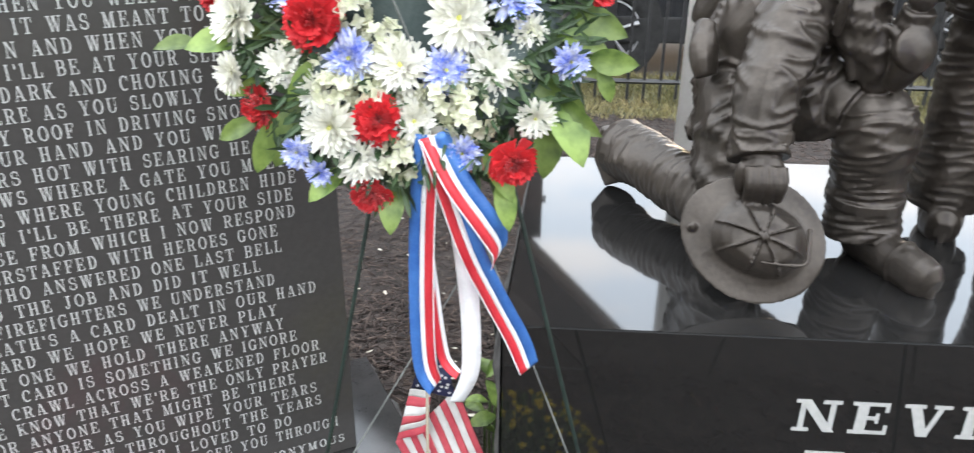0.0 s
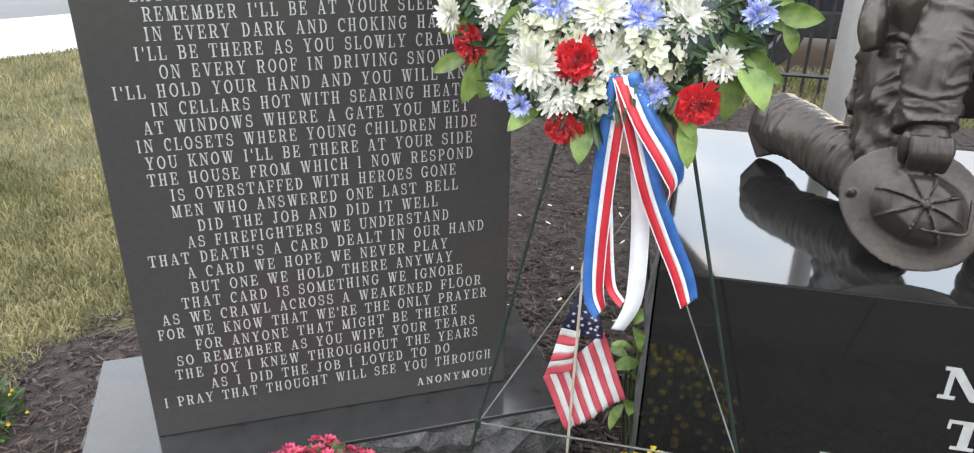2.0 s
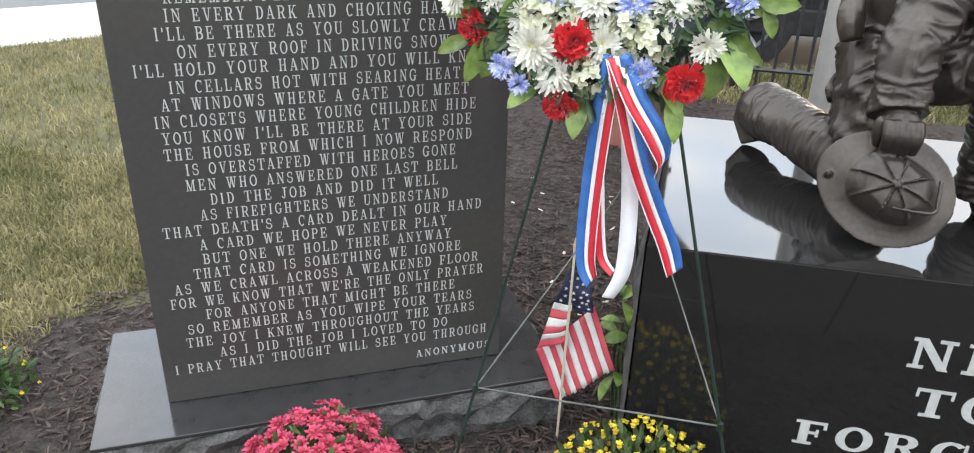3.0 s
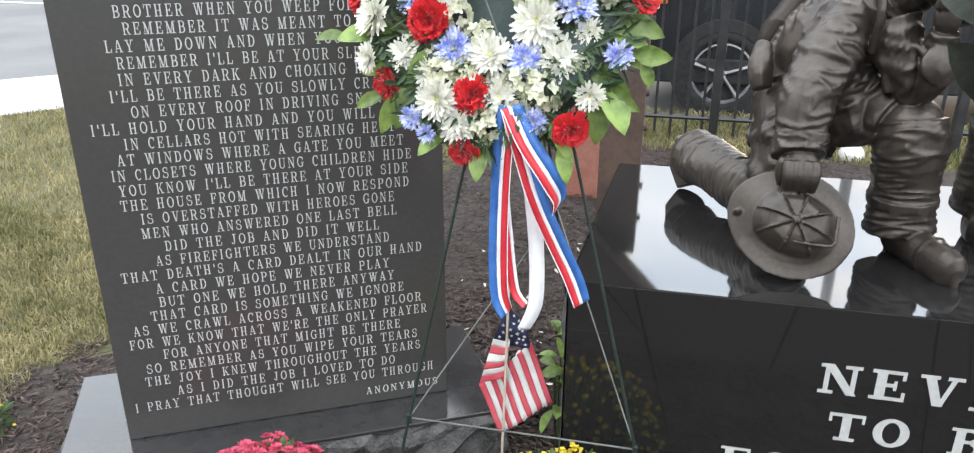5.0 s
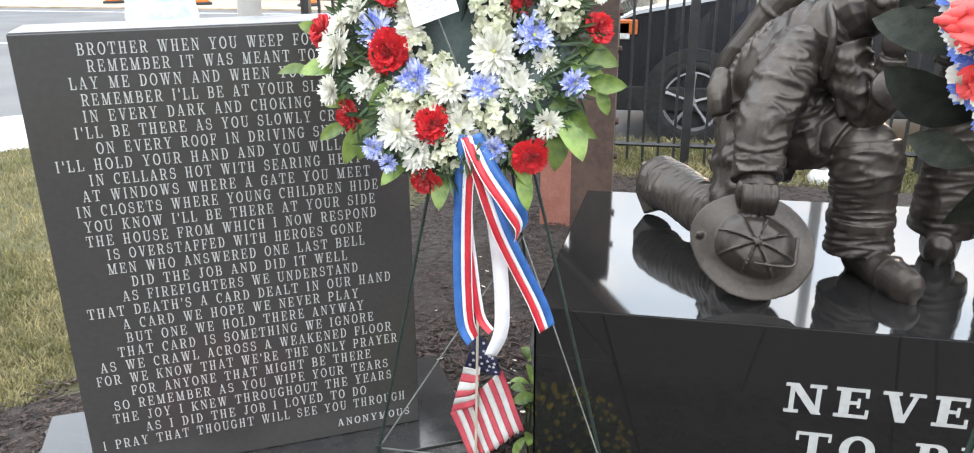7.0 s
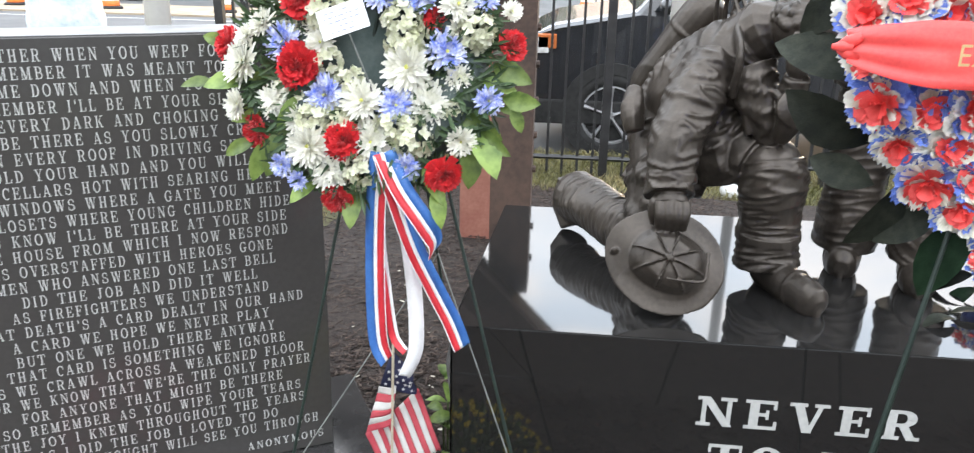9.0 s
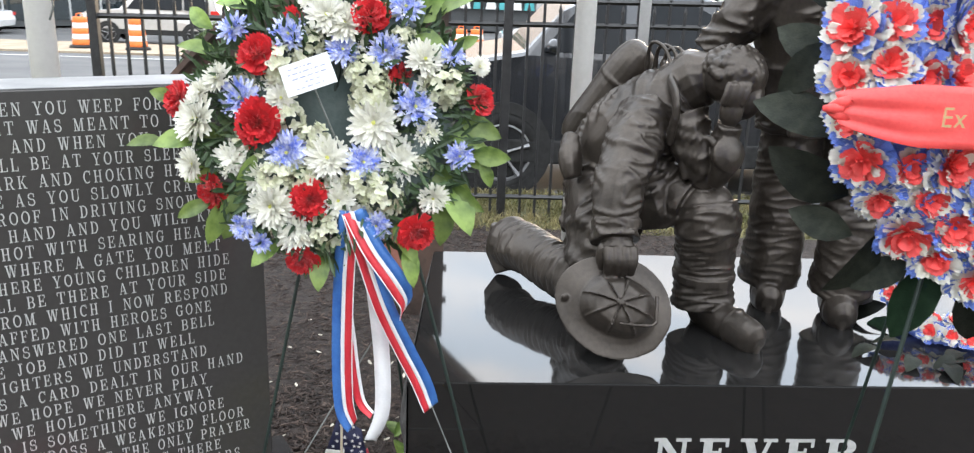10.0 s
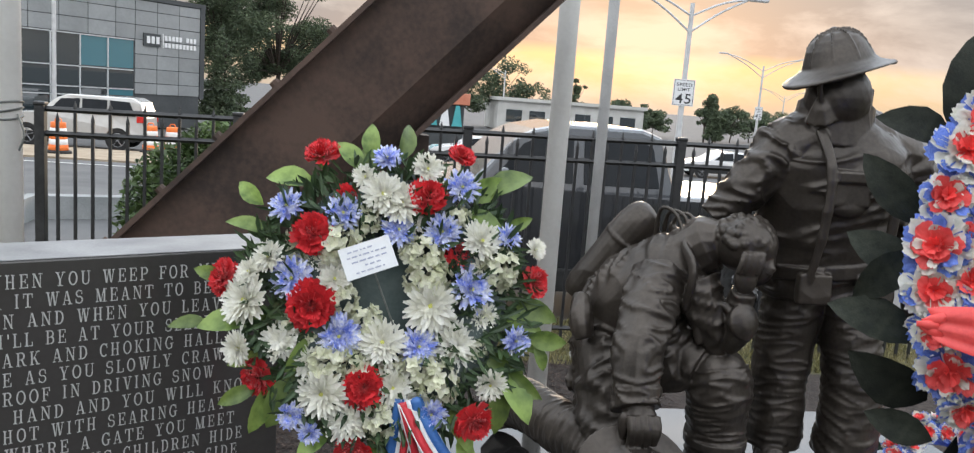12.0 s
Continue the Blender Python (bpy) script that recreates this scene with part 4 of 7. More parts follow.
def kneeling():
    bm = bmesh.new()
    z0 = 0.578
    # leg resting on its knee, boot up on its toes
    limb(bm, [(0.225, 1.945, 0.685, 0.074), (0.27, 1.87, 0.69, 0.068), (0.35, 1.76, 0.67, 0.074), (0.43, 1.67, 0.655, 0.078)], 90, 0.062, 1.8, 36)
    limb(bm, [(0.43, 1.67, 0.66, 0.078), (0.425, 1.73, 0.78, 0.084), (0.44, 1.83, 0.91, 0.10)], 40, 0.12, 0.7)
    tube(bm, [(0.245, 1.92, 0.685), (0.212, 1.97, 0.69), (0.200, 1.988, 0.69)], [0.068, 0.075, 0.068], 16)
    tube(bm, [(0.205, 1.98, 0.73), (0.198, 1.99, 0.65), (0.215, 1.965, 0.60)], [0.052, 0.058, 0.045], 14, flat=0.6)
    # forward leg
    limb(bm, [(0.50, 1.86, 0.93, 0.10), (0.58, 1.76, 0.93, 0.092), (0.66, 1.66, 0.90, 0.080)], 40, 0.12, 0.7)
    ball(bm, (0.676, 1.643, 0.895), (0.074, 0.074, 0.066), 3)
    limb(bm, [(0.678, 1.645, 0.91, 0.076), (0.684, 1.635, 0.85, 0.082), (0.69, 1.64, 0.76, 0.075), (0.692, 1.635, 0.68, 0.079), (0.695, 1.63, 0.635, 0.080)], 100, 0.062, 1.7, 36)
    boot(bm, (0.70, 1.63, 0), (0.775, 1.475, 0), 0.050, z0)
    # coat
    limb(bm, [(0.465, 1.86, 0.84, 0.112), (0.475, 1.86, 0.95, 0.120), (0.505, 1.81, 1.04, 0.120), (0.565, 1.755, 1.115, 0.108), (0.625, 1.715, 1.175, 0.078)], 90, 0.075, 0.8, 48)
    limb(bm, [(0.54, 1.75, 0.99, 0.09), (0.58, 1.72, 0.90, 0.09), (0.60, 1.72, 0.85, 0.075)], 24, 0.14, 0.8)
    limb(bm, [(0.36, 1.86, 0.80, 0.04), (0.40, 1.82, 0.80, 0.05), (0.48, 1.75, 0.81, 0.045), (0.54, 1.74, 0.80, 0.03)], 24, 0.2, 0.9, 16)
    # collar, head, hair
    tube(bm, [(0.595, 1.735, 1.17), (0.645, 1.70, 1.215), (0.665, 1.685, 1.22)], [0.074, 0.076, 0.055], 16)
    ball(bm, (0.712, 1.645, 1.225), (0.076, 0.082, 0.072), 3)
    ball(bm, (0.735, 1.625, 1.18), (0.046, 0.052, 0.058), 3)
    tube(bm, [(0.745, 1.600, 1.20), (0.752, 1.578, 1.175), (0.745, 1.578, 1.165)], [0.012, 0.012, 0.008], 8)
    tube(bm, [(0.672, 1.60, 1.215), (0.668, 1.597, 1.195)], [0.014, 0.010], 8)
    r = random.Random(3)
    for _ in range(110):
        v = Vector((r.gauss(0, 1), r.gauss(0, 1), abs(r.gauss(0.3, 0.8)))).normalized()
        ball(bm, Vector((0.708, 1.648, 1.226)) + Vector((v.x * 0.071, v.y * 0.077, v.z * 0.068)), r.uniform(0.009, 0.015), 1)
    # arm down to the helmet
    limb(bm, [(0.525, 1.70, 1.12, 0.072), (0.475, 1.63, 1.05, 0.068), (0.435, 1.56, 0.96, 0.060), (0.425, 1.52, 0.87, 0.056), (0.425, 1.505, 0.845, 0.058)], 90, 0.10, 1.0, 36, phase=1.0)
    ball(bm, (0.425, 1.488, 0.822), (0.043, 0.036, 0.050), 3)
    ball(bm, (0.388, 1.478, 0.815), (0.014, 0.018, 0.034), 3)
    for k in range(4):
        limb(bm, [(0.396 + 0.0195 * k, 1.462, 0.842, 0.0115), (0.396 + 0.0195 * k, 1.445, 0.812, 0.0115), (0.398 + 0.0185 * k, 1.453, 0.778, 0.0105)], 8, 0, 0, 8)
    # arm up to the face, elbow on the knee
    limb(bm, [(0.60, 1.67, 1.12, 0.060), (0.632, 1.64, 1.04, 0.052), (0.668, 1.63, 0.985, 0.042), (0.688, 1.605, 1.06, 0.034), (0.694, 1.59, 1.115, 0.030)], 44, 0.13, 0.7, phase=2.0)
    ball(bm, (0.690, 1.578, 1.15), (0.030, 0.020, 0.040), 2)
    for k in range(4):
        limb(bm, [(0.662 + 0.016 * k, 1.566, 1.165, 0.0095), (0.668 + 0.016 * k, 1.560, 1.19, 0.009), (0.676 + 0.015 * k, 1.566, 1.215, 0.0085)], 8, 0, 0, 8)
    # sewn bands on the sleeve and trouser leg
    tube(bm, [(0.4265, 1.528, 0.892), (0.4262, 1.522, 0.872)], 0.0585, 18)
    tube(bm, [(0.691, 1.637, 0.725), (0.6915, 1.637, 0.705)], 0.0815, 18)
    # breathing mask hanging at the chest
    mm = Matrix.Translation((0.689, 1.562, 1.048)) @ pose(0, 0, 0, 74, -8, 20)
    b = bmesh.new()
    lathe(b, [(0.024, -0.032), (0.036, -0.014), (0.043, 0.0), (0.044, 0.008), (0.038, 0.010), (0.034, 0.013), (0.018, 0.020), (0.001, 0.022)], 28)
    merge(bm, b, mm)
    limb(bm, [(0.69, 1.57, 1.02, 0.03), (0.684, 1.585, 0.99, 0.024), (0.678, 1.60, 0.965, 0.018)], 10, 0, 0, 12)
    limb(bm, [(0.675, 1.575, 1.05, 0.009), (0.64, 1.60, 1.08, 0.009), (0.60, 1.62, 1.03, 0.009), (0.61, 1.62, 0.97, 0.009)], 16, 0, 0, 8)
    # air cylinder with valve, straps and hose
    limb(bm, [(0.385, 1.965, 1.00, 0.04), (0.40, 1.955, 1.035, 0.054), (0.455, 1.925, 1.13, 0.056), (0.515, 1.90, 1.225, 0.055), (0.54, 1.89, 1.262, 0.040), (0.548, 1.887, 1.272, 0.012)], 22, 0, 0, 20)
    tube(bm, [(0.485, 1.912, 1.175), (0.49, 1.909, 1.183)], 0.060, 20)
    for k in range(3):
        limb(bm, [(0.535 + 0.02 * k, 1.80, 1.19, 0.006), (0.53 + 0.022 * k, 1.77, 1.285 - 0.010 * k, 0.006), (0.56 + 0.02 * k, 1.73, 1.275, 0.006), (0.58 + 0.02 * k, 1.69, 1.20, 0.006)], 14, 0, 0, 8)
    limb(bm, [(0.575, 1.80, 1.235, 0.017), (0.565, 1.665, 1.20, 0.018), (0.565, 1.60, 1.16, 0.018), (0.56, 1.62, 1.06, 0.016)], 14, 0, 0, 8, flat=0.5)
    limb(bm, [(0.35, 1.80, 1.04, 0.02), (0.34, 1.76, 0.99, 0.03), (0.35, 1.74, 0.94, 0.024)], 10, 0.1, 1.2, 10)
    # helmet set down on its rim
    up = Vector((0, 0.51, 0.86)).normalized()
    nrm = Vector((-0.04, -0.84, 0.52)).normalized()
    right = up.cross(nrm).normalized()
    up = nrm.cross(right)
    m = Matrix.Translation((0.424, 1.438, 0.703)) @ Matrix((right, up, nrm)).transposed().to_4x4()
    fire_helmet(bm, m @ pose(0, 0, 0, 0, 0, -22), 0.132, 0.123, 0.056)
    limb(bm, [(*(m @ Vector(p)), 0.0036) for p in ((-0.006, -0.048, 0.060), (0.045, -0.052, 0.054), (0.079, -0.047, 0.042), (0.084, -0.02, 0.042), (0.088, 0.018, 0.040))], 22, 0, 0, 8)
    ball(bm, m @ Vector((-0.122, 0.02, 0.004)), (0.010, 0.006, 0.010), 2)
    return statue("bronze_statue", bm, "dark bronze statue of a kneeling firefighter holding a helmet")


def standing():
    bm = bmesh.new()
    z0 = 0.578
    limb(bm, [(0.945, 1.80, 1.12, 0.088), (0.945, 1.80, 1.02, 0.084), (0.938, 1.80, 0.92, 0.078), (0.935, 1.80, 0.82, 0.077), (0.935, 1.80, 0.73, 0.079), (0.935, 1.805, 0.645, 0.082)], 110, 0.05, 1.2, 36)
    limb(bm, [(1.075, 1.77, 1.12, 0.088), (1.09, 1.76, 1.02, 0.086), (1.098, 1.73, 0.92, 0.079), (1.10, 1.71, 0.82, 0.078), (1.10, 1.705, 0.73, 0.080), (1.096, 1.71, 0.645, 0.083)], 110, 0.052, 1.4, 36, phase=1.2)
    boot(bm, (0.938, 1.815, 0), (0.915, 1.735, 0), 0.057, z0)
    boot(bm, (1.092, 1.715, 0), (1.070, 1.625, 0), 0.057, z0)
    # coat
    line = along([(1.00, 1.775, 1.09, 0.158), (0.99, 1.77, 1.16, 0.160), (0.98, 1.76, 1.27, 0.172), (0.975, 1.75, 1.38, 0.19), (0.97, 1.74, 1.46, 0.182), (0.96, 1.735, 1.51, 0.135), (0.955, 1.735, 1.54, 0.085)], 60)
    tube(bm, [p[:3] for p in line], [float(p[3]) for p in line], 56, 0.055, 0.7, flat=0.74)
    tube(bm, [(0.995, 1.77, 1.145), (0.99, 1.77, 1.18)], 0.168, 32, flat=0.78)
    tube(bm, [(0.90, 1.655, 1.15), (0.93, 1.64, 1.15)], [0.03, 0.03], 8, flat=0.4)
    # collar, head, helmet
    tube(bm, [(0.955, 1.735, 1.50), (0.95, 1.73, 1.54), (0.955, 1.735, 1.585)], [0.110, 0.098, 0.096], 20)
    tube(bm, [(0.985, 1.70, 1.555), (1.008, 1.70, 1.595), (1.030, 1.70, 1.632)], [0.040, 0.026, 0.004], 8)
    tube(bm, [(0.885, 1.67, 1.545), (0.872, 1.66, 1.575), (0.862, 1.655, 1.60)], [0.04, 0.024, 0.004], 8)
    ball(bm, (0.935, 1.70, 1.60), (0.080, 0.084, 0.09), 3)
    limb(bm, [(0.82, 1.75, 1.455, 0.075), (0.89, 1.745, 1.487, 0.080), (0.965, 1.74, 1.505, 0.085), (1.06, 1.745, 1.492, 0.084), (1.165, 1.745, 1.462, 0.080)], 40, 0.08, 0.5)
    ax = Vector((0.265, 0.06, 0.088)).normalized()
    nn = Vector((-0.22, 0.0, 1.0))
    nn = (nn - ax * nn.dot(ax)).normalized()
    sd = nn.cross(ax)
    m = Matrix.Translation((0.928, 1.70, 1.675)) @ Matrix((ax, sd, nn)).transposed().to_4x4()
    fire_helmet(bm, m, 0.133, 0.124, 0.092)
    limb(bm, [(0.848, 1.64, 1.65, 0.006), (0.855, 1.645, 1.61, 0.006), (0.868, 1.65, 1.58, 0.006)], 8, 0, 0, 8)
    # arm laid on the kneeling man's back
    limb(bm, [(0.84, 1.75, 1.465, 0.075), (0.785, 1.755, 1.40, 0.068), (0.735, 1.77, 1.33, 0.058), (0.69, 1.785, 1.265, 0.048)], 50, 0.15, 0.8)
    limb(bm, [(0.80, 1.74, 1.50, 0.03), (0.87, 1.735, 1.525, 0.035), (0.92, 1.735, 1.535, 0.03)], 12, 0, 0, 12, flat=0.5)
    limb(bm, [(1.00, 1.735, 1.535, 0.03), (1.06, 1.735, 1.52, 0.035), (1.13, 1.74, 1.49, 0.03)], 12, 0, 0, 12, flat=0.5)
    ball(bm, (0.665, 1.79, 1.235), (0.045, 0.04, 0.025), 2)
    # other arm hanging
    limb(bm, [(1.15, 1.74, 1.462, 0.084), (1.205, 1.73, 1.38, 0.08), (1.225, 1.70, 1.25, 0.072), (1.205, 1.64, 1.14, 0.06)], 44, 0.14, 0.7, phase=2)
    ball(bm, (1.185, 1.62, 1.10), (0.04, 0.04, 0.05), 2)
    # straps, pocket flaps, mask
    for x in (0.88, 1.06):
        limb(bm, [(x, 1.66, 1.52, 0.013), (x + 0.01, 1.60, 1.42, 0.013), (x + 0.01, 1.605, 1.25, 0.012), (x, 1.64, 1.10, 0.012)], 14, 0, 0, 8, flat=0.5)
    box(bm, 0.895, 1.598, 1.335, 1.005, 1.63, 1.425, bevel=0.008)
    box(bm, 0.905, 1.590, 1.395, 0.995, 1.60, 1.425, bevel=0.004)
    ball(bm, (0.950, 1.615, 1.335), (0.052, 0.018, 0.026), 3)
    box(bm, 0.86, 1.625, 1.08, 0.95, 1.65, 1.16, bevel=0.006)
    box(bm, 1.02, 1.62, 1.08, 1.12, 1.645, 1.16, bevel=0.006)
    limb(bm, [(1.04, 1.62, 1.47, 0.006), (1.02, 1.59, 1.42, 0.006), (1.005, 1.59, 1.36, 0.006)], 10, 0, 0, 6)
    return statue("bronze_statue", bm, "dark bronze statue of a standing firefighter in a brimmed helmet")


kneeling()
standing()


# ---- flowers ----
def petal(bm, m, length, width, cup=0.25, tip=0.3, mi=0, rows=3, ruffle=0.0, r=random):
    """A petal along +x of m, curled up along its length, with a rounded or frilled end."""
    prev = None
    for i in range(rows + 1):
        t = i / rows
        w = width * (0.35 + 1.1 * t - 0.85 * t**3) * (1 if i < rows else tip)
        z = cup * length * t * t
        edge = r.uniform(-ruffle, ruffle) if ruffle else 0
        pts = [bm.verts.new(m @ Vector((length * (t + (edge if s and i else 0) * 0.5), s * w * 0.5, z + (0.12 * abs(s) * width) + (r.uniform(-ruffle, ruffle) * length * t if ruffle else 0)))) for s in (-1, 0, 1)]
        if prev:
            for a in (0, 1):
                f = bm.faces.new((prev[a], prev[a + 1], pts[a + 1], pts[a]))
                f.material_index = mi
        prev = pts


def frill(bm, m, length, width, cup, mi, r, ruffle=0.11):
    """A fan-shaped petal along +x of m with a crinkled end, toothed or rounded."""
    prev, cols = None, 8
    bow = 0.28 if ruffle > 0.08 else 0.85
    for t in (0.0, 0.5, 0.82, 1.0):
        w = width * (0.16 + 0.84 * t ** 0.8)
        row = []
        for k in range(cols):
            s = k / (cols - 1) - 0.5
            tooth = (0.8 * ruffle if k % 2 else -0.3 * ruffle) * (t == 1.0) + r.uniform(-0.04, 0.04) * t
            wave = 0.8 * ruffle * (1 if k % 2 else -1) * t * t + r.uniform(-0.05, 0.05) * t
            row.append(bm.verts.new(m @ Vector((length * (t - bow * s * s * t + tooth), s * w, cup * length * t * t + wave * length))))
        if prev:
            for a in range(cols - 1):
                bm.faces.new((prev[a], prev[a + 1], row[a + 1], row[a])).material_index = mi
        prev = row


def bloom_mesh(name, rings, mats, eye=0.0, seed=1, dome=0.0, ruffle=0.0):
    """rings: (petals, inner radius, length, width, lift in degrees, cup, height, material)."""
    bm, r = bmesh.new(), random.Random(seed)
    for n, r0, length, width, lift, cup, h, mi in rings:
        off = r.uniform(0, 6.28)
        for k in range(n):
            a = math.degrees(off + 2 * math.pi * k / n + r.uniform(-0.12, 0.12))
            m = pose(0, 0, h, 0, 0, a) @ pose(r0, 0, 0, r.uniform(-14, 14), -lift + r.uniform(-9, 9), 0)
            if ruffle:
                frill(bm, m, length * r.uniform(0.85, 1.12), width, cup, mi, r, ruffle)
            else:
                petal(bm, m, length * r.uniform(0.85, 1.12), width, cup, 0.45, mi, 3, 0.0, r)
    if eye:
        e = bmesh.new()
        ball(e, (0, 0, 0.12), (eye, eye, eye * 0.6), 2)
        for f in e.faces:
            f.material_index = len(mats) - 1
        merge(bm, e)
    me = bpy.data.meshes.new(name)
    bm.to_mesh(me)
    bm.free()
    for m in mats:
        me.materials.append(m)
    me.polygons.foreach_set("use_smooth", [True] * len(me.polygons))
    return me


def mum_mesh(name, mats, seed, full=False):
    rings = [(22, 0.08, 0.94, 0.29, 2, 0.12, 0.0, 0), (22, 0.08, 0.90, 0.29, 12, 0.12, 0.02, 0), (20, 0.08, 0.80, 0.24, 25, 0.12, 0.05, 0), (17, 0.07, 0.66, 0.22, 40, 0.08, 0.07, 0), (13, 0.06, 0.50, 0.19, 54, 0.0, 0.09, 0), (9, 0.04, 0.34, 0.15, 66, -0.1, 0.1, 0)]
    if full:
        rings += [(22, 0.10, 0.80, 0.26, -18, 0.2, 0.06, 0), (18, 0.08, 0.66, 0.24, 45, -0.35, 0.16, 0), (16, 0.05, 0.52, 0.22, 62, -0.5, 0.22, 0), (12, 0.03, 0.42, 0.2, 76, -0.6, 0.26, 0)]
    return bloom_mesh(name, rings, mats, 0.0 if full else 0.16, seed)


def carnation_mesh(name, mats, seed):
    rings = [(9, 0.05, 0.95, 0.80, -2, 0.15, 0.0, 0), (10, 0.05, 0.92, 0.72, 16, 0.12, 0.06, 0), (10, 0.04, 0.86, 0.64, 32, 0.08, 0.12, 0), (9, 0.03, 0.78, 0.56, 48, 0.0, 0.16, 0), (8, 0.02, 0.70, 0.48, 63, -0.05, 0.2, 0), (7, 0.0, 0.62, 0.42, 78, -0.05, 0.22, 0)]
    return bloom_mesh(name, rings, mats, 0, seed, ruffle=0.11)


def hydrangea_mesh(name, mats, seed):
    bm, r = bmesh.new(), random.Random(seed)
    for k in range(46):
        v = Vector((r.gauss(0, 1), r.gauss(0, 1), abs(r.gauss(0.4, 0.6)))).normalized()
        q = v.to_track_quat("Z", "Y").to_matrix().to_4x4()
        base = Matrix.Translation(v * r.uniform(0.72, 1.0) * 0.9) @ q @ pose(0, 0, 0, 0, 0, r.uniform(0, 90))
        for j in range(4):
            petal(bm, base @ pose(0, 0, 0, 0, 0, 90 * j) @ pose(0, 0, 0, 0, -r.uniform(2, 28), 0), 0.33, 0.34, 0.1, 0.6, 0, 2, 0.0, r)
    me = bpy.data.meshes.new(name)
    bm.to_mesh(me)
    bm.free()
    for m in mats:
        me.materials.append(m)
    me.polygons.foreach_set("use_smooth", [True] * len(me.polygons))
    return me


def leaf_mesh(name, material, length, width, seed=1, fold=0.12):
    bm = bmesh.new()
    prof = [(0.0, 0.03), (0.12, 0.45), (0.3, 0.86), (0.5, 1.0), (0.7, 0.84), (0.88, 0.46), (1.0, 0.02)]
    prev = None
    for t, w in prof:
        z = 0.10 * length * math.sin(t * 3.0) - 0.16 * length * t * t
        row = [bm.verts.new((length * t, s * width * 0.5 * w, z + fold * width * abs(s) * w)) for s in (-1, -0.5, 0, 0.5, 1)]
        if prev:
            for k in range(4):
                bm.faces.new((prev[k], prev[k + 1], row[k + 1], row[k]))
        prev = row
    me = bpy.data.meshes.new(name)
    bm.to_mesh(me)
    bm.free()
    me.materials.append(material)
    me.polygons.foreach_set("use_smooth", [True] * len(me.polygons))
    return me


MUM_W = [mum_mesh("white_chrysanthemum", [M_WHITE, M_EYE], s) for s in (1, 2)]
MUM_FULL = mum_mesh("full_white_chrysanthemum", [M_WHITE, M_EYE], 3, True)
MUM_B = [mum_mesh("blue_chrysanthemum", [M_BLUE, M_EYE], s) for s in (4, 5)]
CARN = [carnation_mesh("red_carnation", [M_RED], s) for s in (6, 7, 8)]
HYD = [hydrangea_mesh("cream_hydrangea", [M_CREAM], s) for s in (9, 10)]
LEAVES = [leaf_mesh("leaf", M_LEAF, 1.0, 0.52), leaf_mesh("leaf", M_LEAF, 1.0, 0.40, fold=0.2)]


